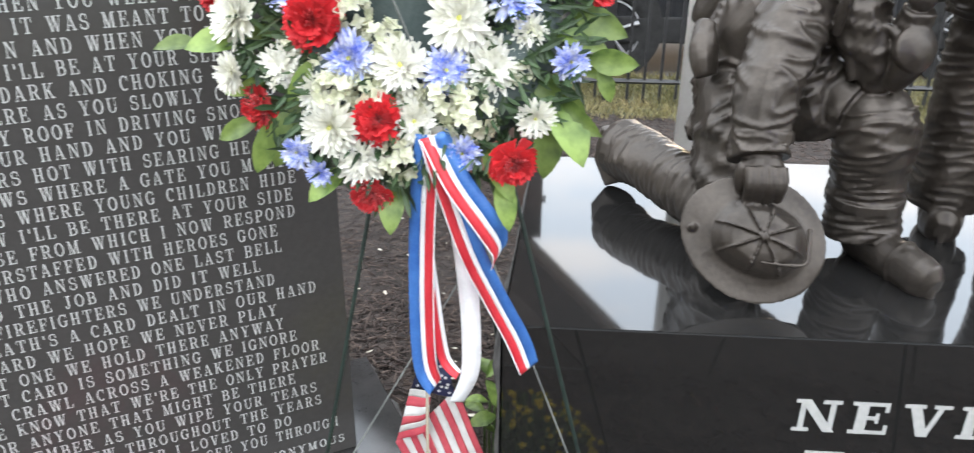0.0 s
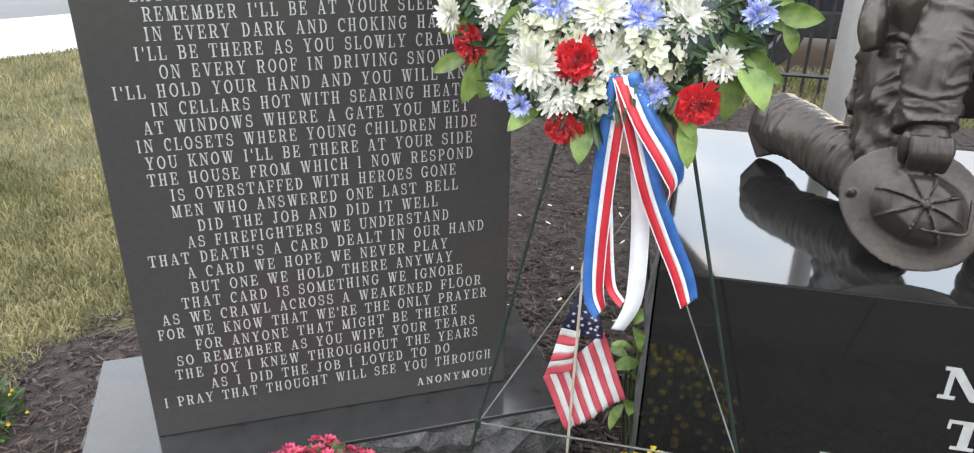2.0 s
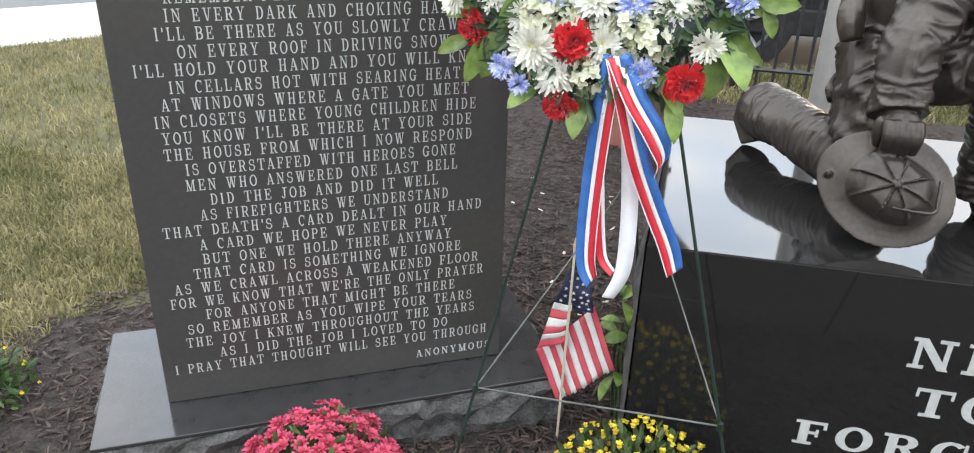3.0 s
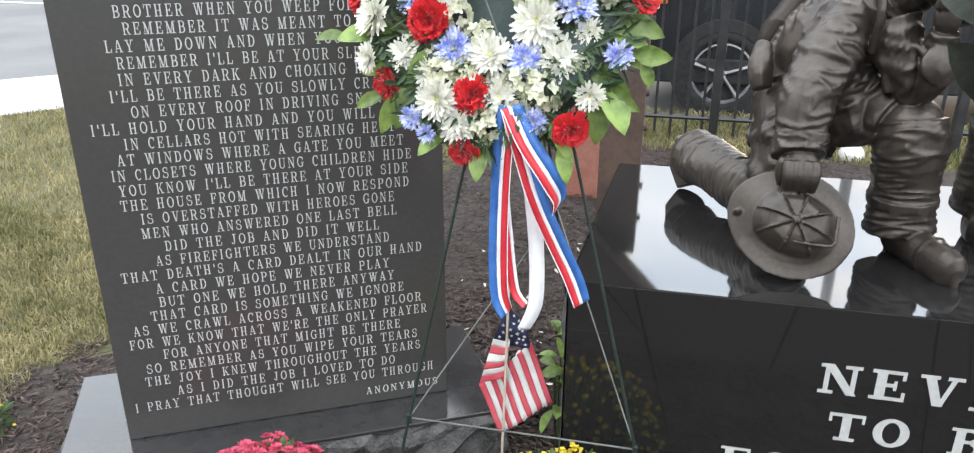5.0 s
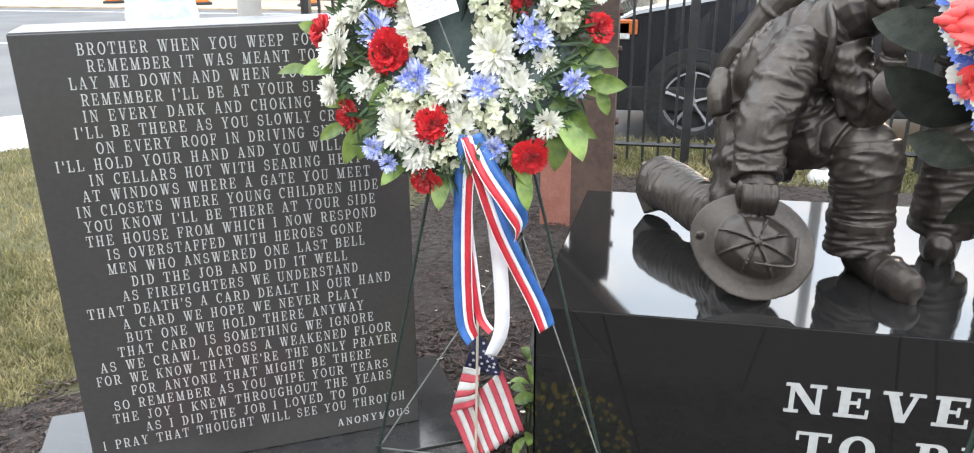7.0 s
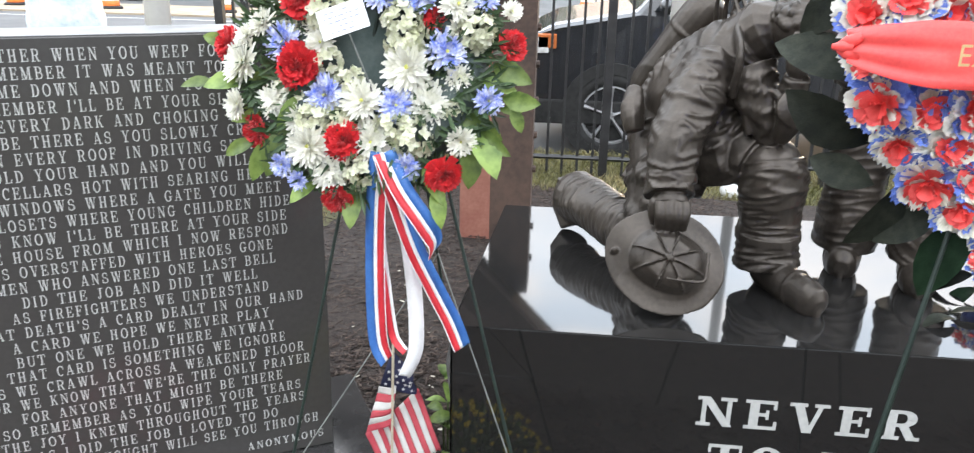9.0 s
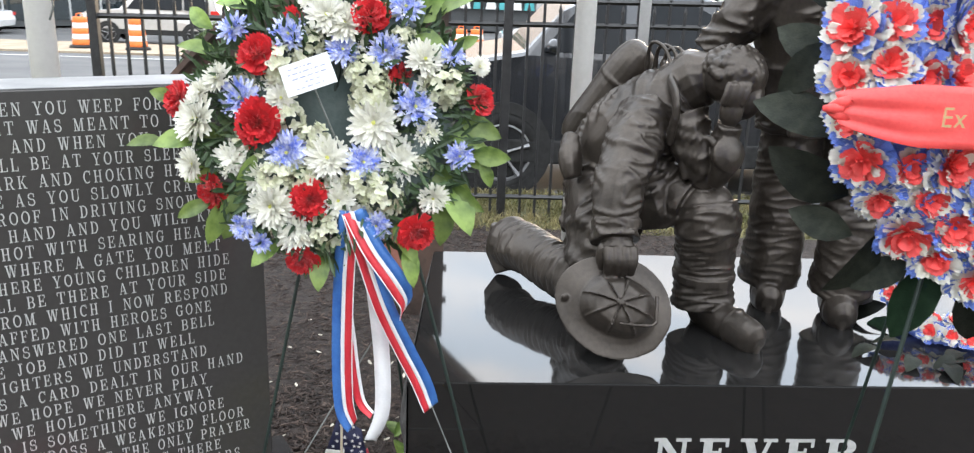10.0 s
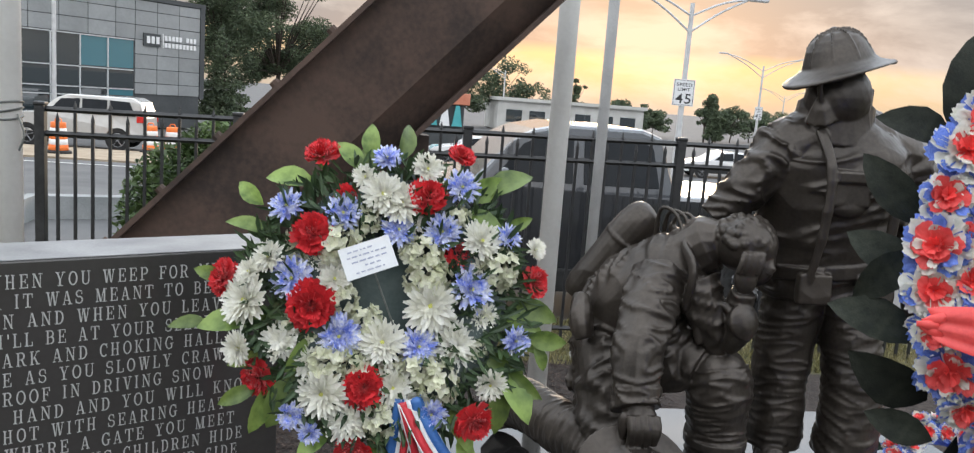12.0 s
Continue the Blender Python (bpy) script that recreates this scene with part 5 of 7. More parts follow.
# ---- first wreath on its easel ----
def first_wreath():
    t = thing("funeral_wreath", (-0.185, 1.097, 1.163), "round wreath of red, white and blue fresh flowers with green leaves", "wreath")
    tilt = pose(0, 0, 0, 68.3)  # local z faces the reader, local y runs up the wreath
    r = random.Random(11)

    def put(name, me, x, y, size, lift, tip=0.3, roll=None, label=""):
        o = part(name, None, None, t, label, mesh=me)
        d = Vector((x * 2.2 * tip + r.uniform(-0.12, 0.12), (y - 0.03) * 2.2 * tip + r.uniform(-0.12, 0.12), 0.55)).normalized()
        q = d.to_track_quat("Z", "Y").to_matrix().to_4x4()
        o.matrix_basis = tilt @ Matrix.Translation((x, y, lift)) @ q @ pose(0, 0, 0, 0, 0, r.uniform(0, 360) if roll is None else roll) @ Matrix.Diagonal((size, size, size, 1))
        return o

    bm = bmesh.new()
    ring = [(0.015 + 0.145 * math.cos(a), 0.04 + 0.165 * math.sin(a), -0.045) for a in np.linspace(0, 2 * math.pi, 40)]
    tube(bm, ring, 0.055, 12)
    part("foam_ring", bm, M_FOAM, t, smooth=True).matrix_basis = tilt
    bm = bmesh.new()
    lathe(bm, [(0.13, -0.05), (0.135, -0.04), (0.13, -0.032), (0.05, -0.03)], 32)
    o = part("foam_backing", bm, M_FOAM, t, "grey-green foam backing")
    o.matrix_basis = tilt @ Matrix.Translation((0.01, 0.04, 0))
    for x, y, s in [(-0.121, 0.274, 0.03), (0.122, 0.286, 0.024), (0.064, 0.202, 0.032), (-0.072, 0.197, 0.027), (-0.128, 0.128, 0.034), (0.123, 0.108, 0.03),
                    (-0.123, 0.009, 0.039), (-0.265, 0.052, 0.029), (0.255, 0.066, 0.027), (-0.198, -0.107, 0.030), (-0.031, -0.124, 0.034), (0.15, -0.171, 0.031), (-0.041, -0.221, 0.028)]:
        put("carnation", CARN[r.randrange(3)], x, y, s * 1.05, 0.012 if s > 0.03 else -0.015, 0.9 if abs(x) > 0.18 or y > 0.25 or y < -0.15 else 0.3, label="frilled red carnation")
    for x, y, s in [(-0.009, 0.27, 0.025), (-0.174, 0.175, 0.029), (-0.08, 0.168, 0.032), (0.123, 0.226, 0.031), (0.092, 0.144, 0.032), (0.207, 0.141, 0.023), (-0.156, 0.052, 0.036),
                    (0.143, 0.045, 0.039), (-0.073, -0.041, 0.037), (0.057, -0.055, 0.033), (0.222, -0.039, 0.026), (0.083, -0.163, 0.026), (-0.144, -0.169, 0.022), (-0.112, -0.196, 0.019), (0.016, 0.144, 0.03)]:
        put("chrysanthemum", MUM_B[r.randrange(2)], x, y, s * 1.06, 0.006, 0.6 if abs(x) > 0.18 else 0.25, label="blue-tinted white chrysanthemum")
    for x, y, s in [(0.061, 0.254, 0.023), (-0.013, 0.204, 0.031), (0.019, 0.19, 0.031), (0.159, 0.13, 0.029), (0.255, 0.12, 0.016), (-0.228, 0.012, 0.034), (-0.226, 0.059, 0.02), (-0.233, -0.066, 0.023),
                    (-0.003, -0.05, 0.033), (0.075, 0.014, 0.037), (-0.096, -0.134, 0.033), (0.179, -0.114, 0.022), (0.017, -0.123, 0.026), (-0.196, 0.086, 0.023), (-0.087, 0.053, 0.022)]:
        put("chrysanthemum", MUM_W[r.randrange(2)], x, y, s * 1.3, 0.010, 0.6 if abs(x) > 0.18 else 0.25, label="white chrysanthemum")
    for x, y, s in [(0.121, -0.049, 0.043), (-0.054, -0.176, 0.038), (-0.168, -0.054, 0.034)]:
        put("chrysanthemum", MUM_FULL, x, y, s, 0.0, 0.25, label="full white chrysanthemum")
    for x, y, s in [(-0.037, 0.157, 0.021), (-0.089, 0.112, 0.036), (0.058, 0.096, 0.034), (0.07, 0.063, 0.034), (0.194, 0.083, 0.032), (0.117, 0.172, 0.021), (-0.078, 0.024, 0.028), (-0.033, -0.015, 0.026),
                    (-0.094, -0.088, 0.032), (-0.051, -0.087, 0.030), (0.056, -0.092, 0.032), (0.086, -0.113, 0.034), (-0.002, -0.174, 0.028)]:
        put("hydrangea", HYD[r.randrange(2)], x, y, s * 1.25, -0.004, 0.25, label="cream-green hydrangea head")
    for x, y, s in [(-0.02, -0.085, 0.024), (0.03, -0.10, 0.024), (-0.12, -0.085, 0.026), (0.10, -0.015, 0.024), (-0.10, 0.085, 0.025), (0.035, 0.16, 0.024), (0.165, 0.0, 0.024), (-0.02, -0.155, 0.024), (0.055, -0.145, 0.022), (-0.13, 0.09, 0.022), (0.165, 0.085, 0.024), (-0.045, 0.235, 0.022)]:
        put("chrysanthemum", MUM_W[r.randrange(2)], x, y, s * 1.15, 0.0, 0.25, label="white chrysanthemum")
    for k in range(22):
        q = 2 * math.pi * (k + r.uniform(-0.3, 0.3)) / 22
        g = r.uniform(0.115, 0.185)
        put("hydrangea", HYD[k % 2], 0.01 + g * math.cos(q), 0.04 + 1.06 * g * math.sin(q), r.uniform(0.022, 0.031), -0.014, 0.3, label="cream-green hydrangea head")
    # leaves round the rim: place, way it points (degrees), length
    for x, y, a, s in [(-0.13, 0.222, 172, 0.085), (-0.215, 0.18, 140, 0.06), (-0.20, 0.13, 165, 0.075), (-0.285, -0.025, 185, 0.065), (-0.22, -0.018, 188, 0.085), (-0.11, -0.04, 235, 0.08),
                       (-0.185, -0.12, 255, 0.085), (-0.20, -0.125, 205, 0.07), (-0.14, -0.10, 245, 0.10), (-0.03, 0.27, 100, 0.07), (0.012, 0.27, 75, 0.085), (-0.05, 0.25, 130, 0.07),
                       (-0.04, 0.22, 95, 0.08), (0.13, 0.21, 25, 0.085), (0.165, 0.215, 30, 0.10), (0.13, 0.185, -25, 0.08), (0.20, -0.09, -60, 0.10), (0.21, -0.085, -45, 0.08), (0.19, -0.11, -85, 0.085), (0.245, -0.03, -10, 0.07)]:
        o = part("leaf", None, None, t, mesh=LEAVES[r.randrange(2)])
        o.matrix_basis = tilt @ Matrix.Translation((x, y, -0.012)) @ pose(0, 0, 0, 0, 0, a) @ pose(0, 0, 0, r.uniform(-30, 30), r.uniform(-25, 10), 0) @ Matrix.Diagonal((s, s, s, 1))
    for x, y, a, s in [(0.135, -0.19, -80, 0.08), (-0.01, -0.21, -95, 0.07), (-0.08, -0.19, 220, 0.07), (0.05, -0.18, -70, 0.07), (0.225, 0.03, -25, 0.08), (-0.27, 0.055, 170, 0.05), (-0.12, 0.25, 110, 0.05),
                       (0.20, 0.16, 20, 0.06), (0.17, -0.06, -30, 0.09), (0.20, 0.0, -15, 0.08), (-0.17, 0.0, 200, 0.08), (-0.19, -0.06, 210, 0.07), (0.11, -0.15, -60, 0.09), (0.24, -0.05, 15, 0.06), (0.26, -0.045, -60, 0.05)]:
        o = part("leaf", None, None, t, mesh=LEAVES[r.randrange(2)])
        o.matrix_basis = tilt @ Matrix.Translation((x, y, -0.02)) @ pose(0, 0, 0, 0, 0, a) @ pose(0, 0, 0, r.uniform(-30, 30), r.uniform(-20, 15), 0) @ Matrix.Diagonal((s, s, s, 1))
    # dark fern filling between the blooms
    bm = bmesh.new()
    for k in range(2400):
        a, q = r.uniform(0, 6.28), r.uniform(0.10, 0.238)
        m = Matrix.Translation((0.0 + q * math.cos(a), 0.03 + q * 1.02 * math.sin(a), r.uniform(-0.05, 0.012))) @ pose(0, 0, 0, r.uniform(-50, 50), r.uniform(-60, 40), math.degrees(a) + r.uniform(-60, 60))
        petal(bm, m, r.uniform(0.02, 0.05), r.uniform(0.006, 0.014), 0.2, 0.2, 0, 3, 0, r)
    o = part("fern_filling", bm, M_FERN, t, "dark fern and leaf filling")
    o.matrix_basis = tilt
    o["kind"] = "stuff"
    # written card on a plastic pick
    bm = bmesh.new()
    cx, cy, ca = -0.034, 0.083, radians(21)
    m = Matrix.Translation((cx, cy, 0.062)) @ pose(0, 0, 0, 0, 0, 21)
    b = bmesh.new()
    box(b, -0.043, -0.027, -0.0005, 0.043, 0.027, 0.0005)
    merge(bm, b, m)
    card = part("card", bm, M_CARD, t, "small white handwritten card")
    card.matrix_basis = tilt
    for k, (x0, x1, yy) in enumerate(((-0.030, 0.012, 0.017), (-0.033, 0.034, 0.008), (-0.028, 0.033, -0.001), (-0.008, 0.018, -0.010), (-0.026, 0.022, -0.019))):
        bm = bmesh.new()
        x = x0
        while x < x1:
            w = r.uniform(0.003, 0.011)
            b = bmesh.new()
            box(b, x, yy - 0.0012, 0.0008, min(x + w, x1), yy + 0.0012, 0.0011)
            merge(bm, b, m)
            x += w + 0.003
        part("writing", bm, M_INK, card, "faint pencil bars")
    bm = bmesh.new()
    tube(bm, [(cx + 0.012, cy - 0.024, 0.058), (0.012, -0.02, 0.03), (0.018, -0.05, 0.0)], 0.0016, 6)
    part("card_pick", bm, M_STEELWIRE, t, "clear plastic card pick").matrix_basis = tilt
    return t


first_wreath()


def ribbon(parent, pts, width, turns, bands, name="ribbon"):
    """A striped satin ribbon along pts; turns: the way its width faces at each point (degrees about z, tilt)."""
    n = 34
    line = along([(*p, w) for p, w in zip(pts, turns)], n)
    main = None
    k0 = 0.0
    total = sum(w for w, _ in bands)
    for w, m in bands:
        bm = bmesh.new()
        prev = None
        for i, p in enumerate(line):
            q = Vector(p[:3])
            d = Vector(line[min(i + 1, n - 1)][:3]) - Vector(line[max(i - 1, 0)][:3])
            side = Vector((math.cos(radians(p[3])), math.sin(radians(p[3])), 0))
            side = (side - d * (side.dot(d) / max(d.length_squared, 1e-9))).normalized()
            row = [bm.verts.new(q + side * width * (k0 + w * e - total / 2) / total + Vector((0, -0.0005, 0))) for e in (0, 1)]
            if prev:
                bm.faces.new((prev[0], prev[1], row[1], row[0]))
            prev = row
        k0 += w
        o = part(name if main is None else "stripe", bm, m, parent if main is None else main, smooth=True)
        if main is None:
            main = o
        s = o.modifiers.new("thickness", "SOLIDIFY")
        s.thickness = 0.0006
    return main


def ribbons():
    t = thing("ribbon_bow", (0, 0, 0), "hanging red, white and blue satin ribbons tied to the wreath", "ribbon")
    tri = [(1.15, M_RIBBLUE), (0.5, M_RIBWHITE), (0.9, M_RIBRED), (0.14, M_RIBWHITE)]
    irt = [(0.14, M_RIBWHITE), (0.9, M_RIBRED), (0.5, M_RIBWHITE), (1.15, M_RIBBLUE)]
    ribbon(t, [(-0.146, 1.025, 1.04), (-0.156, 1.022, 0.95), (-0.163, 1.03, 0.83), (-0.166, 1.04, 0.72), (-0.163, 1.045, 0.65), (-0.150, 1.05, 0.612)], 0.037, [10, -5, 0, 12, 30, 60], tri)
    ribbon(t, [(-0.156, 1.050, 0.98), (-0.158, 1.055, 0.86), (-0.150, 1.058, 0.77), (-0.143, 1.06, 0.70), (-0.134, 1.06, 0.655), (-0.114, 1.058, 0.630)], 0.020, [10, 20, 35, 30, 40, 60], [(0.9, M_RIBRED), (0.45, M_RIBWHITE)])
    ribbon(t, [(-0.140, 1.025, 1.04), (-0.108, 1.01, 0.98), (-0.068, 1.01, 0.92), (-0.050, 1.03, 0.875), (-0.058, 1.04, 0.845)], 0.040, [10, 20, 25, 60, 85], irt)
    ribbon(t, [(-0.142, 1.02, 1.04), (-0.118, 1.02, 0.96), (-0.088, 1.03, 0.86), (-0.053, 1.05, 0.77), (-0.022, 1.06, 0.70), (-0.003, 1.068, 0.642)], 0.038, [0, 20, 10, 8, 15, 40], irt)
    ribbon(t, [(-0.125, 1.04, 1.0), (-0.110, 1.055, 0.90), (-0.098, 1.065, 0.78), (-0.094, 1.07, 0.68), (-0.098, 1.07, 0.62), (-0.118, 1.065, 0.572)], 0.030, [0, 10, 5, 10, 20, 35], [(1, M_RIBWHITE)])
    return t


ribbons()


def easel(name, apex, feet, back, bar_z, label, wires=True):
    t = thing(name, (0, 0, 0), label, "easel")
    A = Vector(apex)
    joints = []
    for f in feet:
        f = Vector(f)
        bm = bmesh.new()
        rod(bm, A, f, 0.0034)
        part("leg", bm, M_WIRE, t)
        k = (A.z - bar_z) / (A.z - f.z)
        joints.append(A.lerp(f, k))
    bm = bmesh.new()
    rod(bm, A + Vector((0, 0.02, -0.05)), back, 0.0032)
    part("back_leg", bm, M_WIRE, t)
    bm = bmesh.new()
    rod(bm, joints[0], joints[1], 0.0019 if wires else 0.0028)
    part("crossbar", bm, M_STEELWIRE if wires else M_WIRE, t)
    for j in joints:
        bm = bmesh.new()
        tube(bm, [j + Vector((0, -0.002, -0.009)), j + Vector((0, -0.002, 0.009))], 0.006, 8)
        part("wire_joint", bm, M_WIRE, t)
    if wires:
        mid = A.lerp(Vector(back), 0.46)
        for j in joints:
            bm = bmesh.new()
            rod(bm, mid, j, 0.0016, 6)
            part("brace_wire", bm, M_STEELWIRE, t, "thin grey brace wire")
    return t


easel("wire_easel", (-0.155, 1.175, 1.38), [(-0.432, 1.015, -0.01), (0.212, 1.015, -0.01)], (-0.02, 1.50, -0.02), 0.325, "dark green wire easel carrying the round wreath")


# ---- small flag ----
def small_flag():
    t = thing("hand_flag", (0, 0, 0), "small frayed american flag drooping on a thin wooden stick", "flag")
    bm = bmesh.new()
    top, bot = Vector((-0.213, 1.392, 0.515)), Vector((-0.214, 1.326, -0.02))
    rod(bm, top, bot, 0.0034)
    part("stick", bm, M_WOOD, t, "pale wooden dowel")
    bm = bmesh.new()
    tube(bm, [top - Vector((0, 0, 0.03)), top - Vector((0, 0, 0.012)), top + Vector((0, 0, 0.008))], [0.0040, 0.0055, 0.002], 8)
    part("finial", bm, M_GOLD, t, "small gilt finial")

    def sheet_of(corners, y, sway, flip=1.0):
        """A drooping cloth panel between four (x, z) corners: u runs along the stripes, v across them."""
        a, b, c, d = [Vector((px, 0, pz)) for px, pz in corners]

        def at(u, v):
            p = a * (1 - u) * (1 - v) + b * u * (1 - v) + c * (1 - u) * v + d * u * v
            p.x += sway * math.sin(2.2 * u + 2.0 * v)
            p.z -= 0.006 * math.sin(math.pi * u) * flip
            p.y = y - 0.22 * max(0.0, 0.34 - p.z) + 0.005 * math.sin(8 * v + 1.5 * u) + 0.004 * math.sin(5 * u)
            return p
        return at

    def panel(at, bands, nu, fray, name):
        """bands: (width, is_red), laid across the panel."""
        total, v0 = sum(w for w, _ in bands), 0.0
        for w, red in bands:
            bm = bmesh.new()
            v1 = v0 + w / total
            prev = None
            for i in range(nu + 1):
                row = []
                for k in range(4):
                    v = v0 + (v1 - v0) * k / 3
                    p = at(i / nu, v)
                    if fray and i == nu:
                        p.z -= 0.007 * ((int(v * 61) * 7) % 3) / 2
                    row.append(bm.verts.new(p))
                if prev:
                    for k in range(3):
                        bm.faces.new((prev[k], prev[k + 1], row[k + 1], row[k]))
                prev = row
            v0 = v1
            o = part(name, bm, M_FLAGRED if red else M_FLAGWHITE, t, "faded red stripe" if red else "white stripe", smooth=True)
            o.modifiers.new("thickness", "SOLIDIFY").thickness = 0.0006

    # long part falling from the canton, its stripes running down
    long_part = sheet_of([(-0.286, 0.218), (-0.226, 0.096), (-0.158, 0.342), (-0.090, 0.200)], 1.400, 0.002)
    panel(long_part, [(1, k % 2 == 0) for k in range(11)], 14, True, "stripe")
    # hoist side folded over it, its stripes lying across
    fold = sheet_of([(-0.252, 0.348), (-0.210, 0.348), (-0.284, 0.226), (-0.211, 0.258)], 1.389, 0.002)
    panel(fold, [(1, k % 2 == 1) for k in range(6)], 6, False, "stripe")
    # canton hanging on both sides of the stick
    field = sheet_of([(-0.219, 0.446), (-0.168, 0.396), (-0.252, 0.342), (-0.157, 0.332)], 1.396, 0.0)
    bm = bmesh.new()
    rows = [[bm.verts.new(field(i / 8, k / 8)) for i in range(9)] for k in range(9)]
    for k in range(8):
        for i in range(8):
            bm.faces.new((rows[k][i], rows[k][i + 1], rows[k + 1][i + 1], rows[k + 1][i]))
    canton = part("canton", bm, M_FLAGBLUE, t, "dark blue canton", smooth=True)
    canton.modifiers.new("thickness", "SOLIDIFY").thickness = 0.0006
    for b in range(5):
        for a in range(4):
            if b == 0 and a in (0, 3):
                continue
            c = field((a + 0.5 + 0.25 * (b % 2) * (1 if a < 3 else -1)) / 4, (b + 0.5) / 5) + Vector((0, -0.0022, 0))
            bm = bmesh.new()
            bm.faces.new([bm.verts.new(c + Vector((math.cos(k * math.pi / 5 + 0.3), 0, math.sin(k * math.pi / 5 + 0.3))) * (0.0056 if k % 2 == 0 else 0.0023)) for k in range(10)])
            part("star", bm, M_FLAGWHITE, canton, "small white star")


small_flag()


# ---- second wreath ----
TRI = []
for s in (21, 22, 23, 24):
    inner = 1 if s > 22 else 0
    rings = [(8, 0.05, 1.0, 0.76, -8, 0.12, 0.0, 2), (6, 0.05, 1.02, 0.66, 2, 0.12, 0.03, 1), (5, 0.05, 0.98, 0.66, 10, 0.15, 0.05, 2), (6, 0.04, 0.96, 0.60, 18, 0.12, 0.08, 1), (3, 0.04, 0.92, 0.5, 24, 0.12, 0.09, 2),
             (6, 0.03, 0.84, 0.58, 30, 0.05, 0.11, inner), (4, 0.03, 0.80, 0.36, 38, 0.05, 0.13, 1), (6, 0.02, 0.72, 0.54, 44, 0.0, 0.14, 0), (5, 0.01, 0.58, 0.46, 64, 0.0, 0.17, 0)]
    TRI.append(bloom_mesh("tricolour_bloom", rings, [M_SILKRED, M_WHITE, M_DEEPBLUE], 0, s, ruffle=0.065))
MAG = [leaf_mesh("dark_leaf", M_MAGNOLIA, 1.0, 0.48), leaf_mesh("dark_leaf", M_MAGGREEN, 1.0, 0.52)]


def silk_wreath(name, m, a, b, band, count, size, leaves, label, seed=31):
    """An oval ring of ruffled blooms in the xy plane of m, facing its +z, with dark leaves behind."""
    t = new(name)
    t.matrix_world = m
    t.empty_display_size = 0.1
    tagged(t, label, "wreath")
    r = random.Random(seed)
    bm = bmesh.new()
    tube(bm, [((a - band / 2) * math.cos(q), (b - band / 2) * math.sin(q), -0.03) for q in np.linspace(0, 2 * math.pi, 36)], band * 0.36, 10)
    part("wreath_form", bm, M_DEEPBLUE, t, smooth=True)
    rows = 4 if band > 0.12 else 2
    for j in range(rows):
        f = (j + 0.5) / rows
        n = int(count * (a - band * f) / a)
        for k in range(n):
            q = 2 * math.pi * (k + 0.5 * (j % 2)) / n + r.uniform(-0.04, 0.04)
            ra, rb = a - band * f, b - band * f
            x, y = ra * math.cos(q), rb * math.sin(q)
            out = (0.5 - f) * 1.6
            d = Vector((math.cos(q) * out + r.uniform(-0.25, 0.25), math.sin(q) * out + r.uniform(-0.25, 0.25), 0.8)).normalized()
            o = part("silk_bloom", None, None, t, mesh=TRI[r.randrange(4)])
            s = size * r.uniform(0.9, 1.15)
            o.matrix_basis = Matrix.Translation((x, y, 0.02 * (1 - abs(2 * f - 1)) + r.uniform(-0.006, 0.006))) @ d.to_track_quat("Z", "Y").to_matrix().to_4x4() @ pose(0, 0, 0, 0, 0, r.uniform(0, 360)) @ Matrix.Diagonal((s, s, s, 1))
    # dark leaves behind the ring: where each starts and ends, in the plane of the wreath
    for x0, y0, x1, y1 in leaves:
        d = Vector((x1 - x0, y1 - y0))
        s = d.length * 1.12
        o = part("silk_leaf", None, None, t, mesh=MAG[r.randrange(5) == 0])
        o.matrix_basis = Matrix.Translation((x0, y0, -0.045 - r.uniform(0, 0.015))) @ pose(0, 0, 0, 0, 0, math.degrees(math.atan2(d.y, d.x))) @ pose(0, 0, 0, r.uniform(-35, 35), r.uniform(-6, 22), 0) @ Matrix.Diagonal((s, s * r.uniform(0.85, 1.15), s, 1))
    return t


W2 = Matrix.Translation((0.822, 0.735, 1.36)) @ pose(0, 0, 0, 82, 0, -6)
LEAVES_TALL = [(-0.235, -0.205, -0.342, -0.155), (-0.225, -0.262, -0.305, -0.235), (-0.135, -0.300, -0.205, -0.335), (-0.185, -0.255, -0.235, -0.350), (-0.255, -0.120, -0.362, -0.075),
               (-0.270, 0.01, -0.335, -0.06), (-0.205, 0.150, -0.190, 0.325), (-0.225, 0.168, -0.318, 0.204), (-0.250, 0.045, -0.330, 0.140), (-0.255, -0.03, -0.340, 0.03),
               (-0.120, 0.260, -0.080, 0.395), (0.01, 0.29, 0.03, 0.42), (0.15, 0.25, 0.20, 0.36), (0.25, 0.10, 0.36, 0.14), (0.26, -0.08, 0.37, -0.10), (0.20, -0.22, 0.29, -0.30),
               (0.06, -0.29, 0.10, -0.40), (-0.04, -0.295, -0.02, -0.415), (-0.09, -0.295, -0.14, -0.405)]
silk_wreath("silk_wreath", W2, 0.295, 0.335, 0.17, 34, 0.039, LEAVES_TALL, "large oval wreath of ruffled red, white and blue silk flowers")
easel("wire_easel", (0.78, 0.80, 1.50), [(0.505, 0.60, -0.01), (1.08, 0.60, -0.01)], (0.80, 1.16, -0.01), 0.35, "dark green wire easel carrying the oval wreath", wires=False)


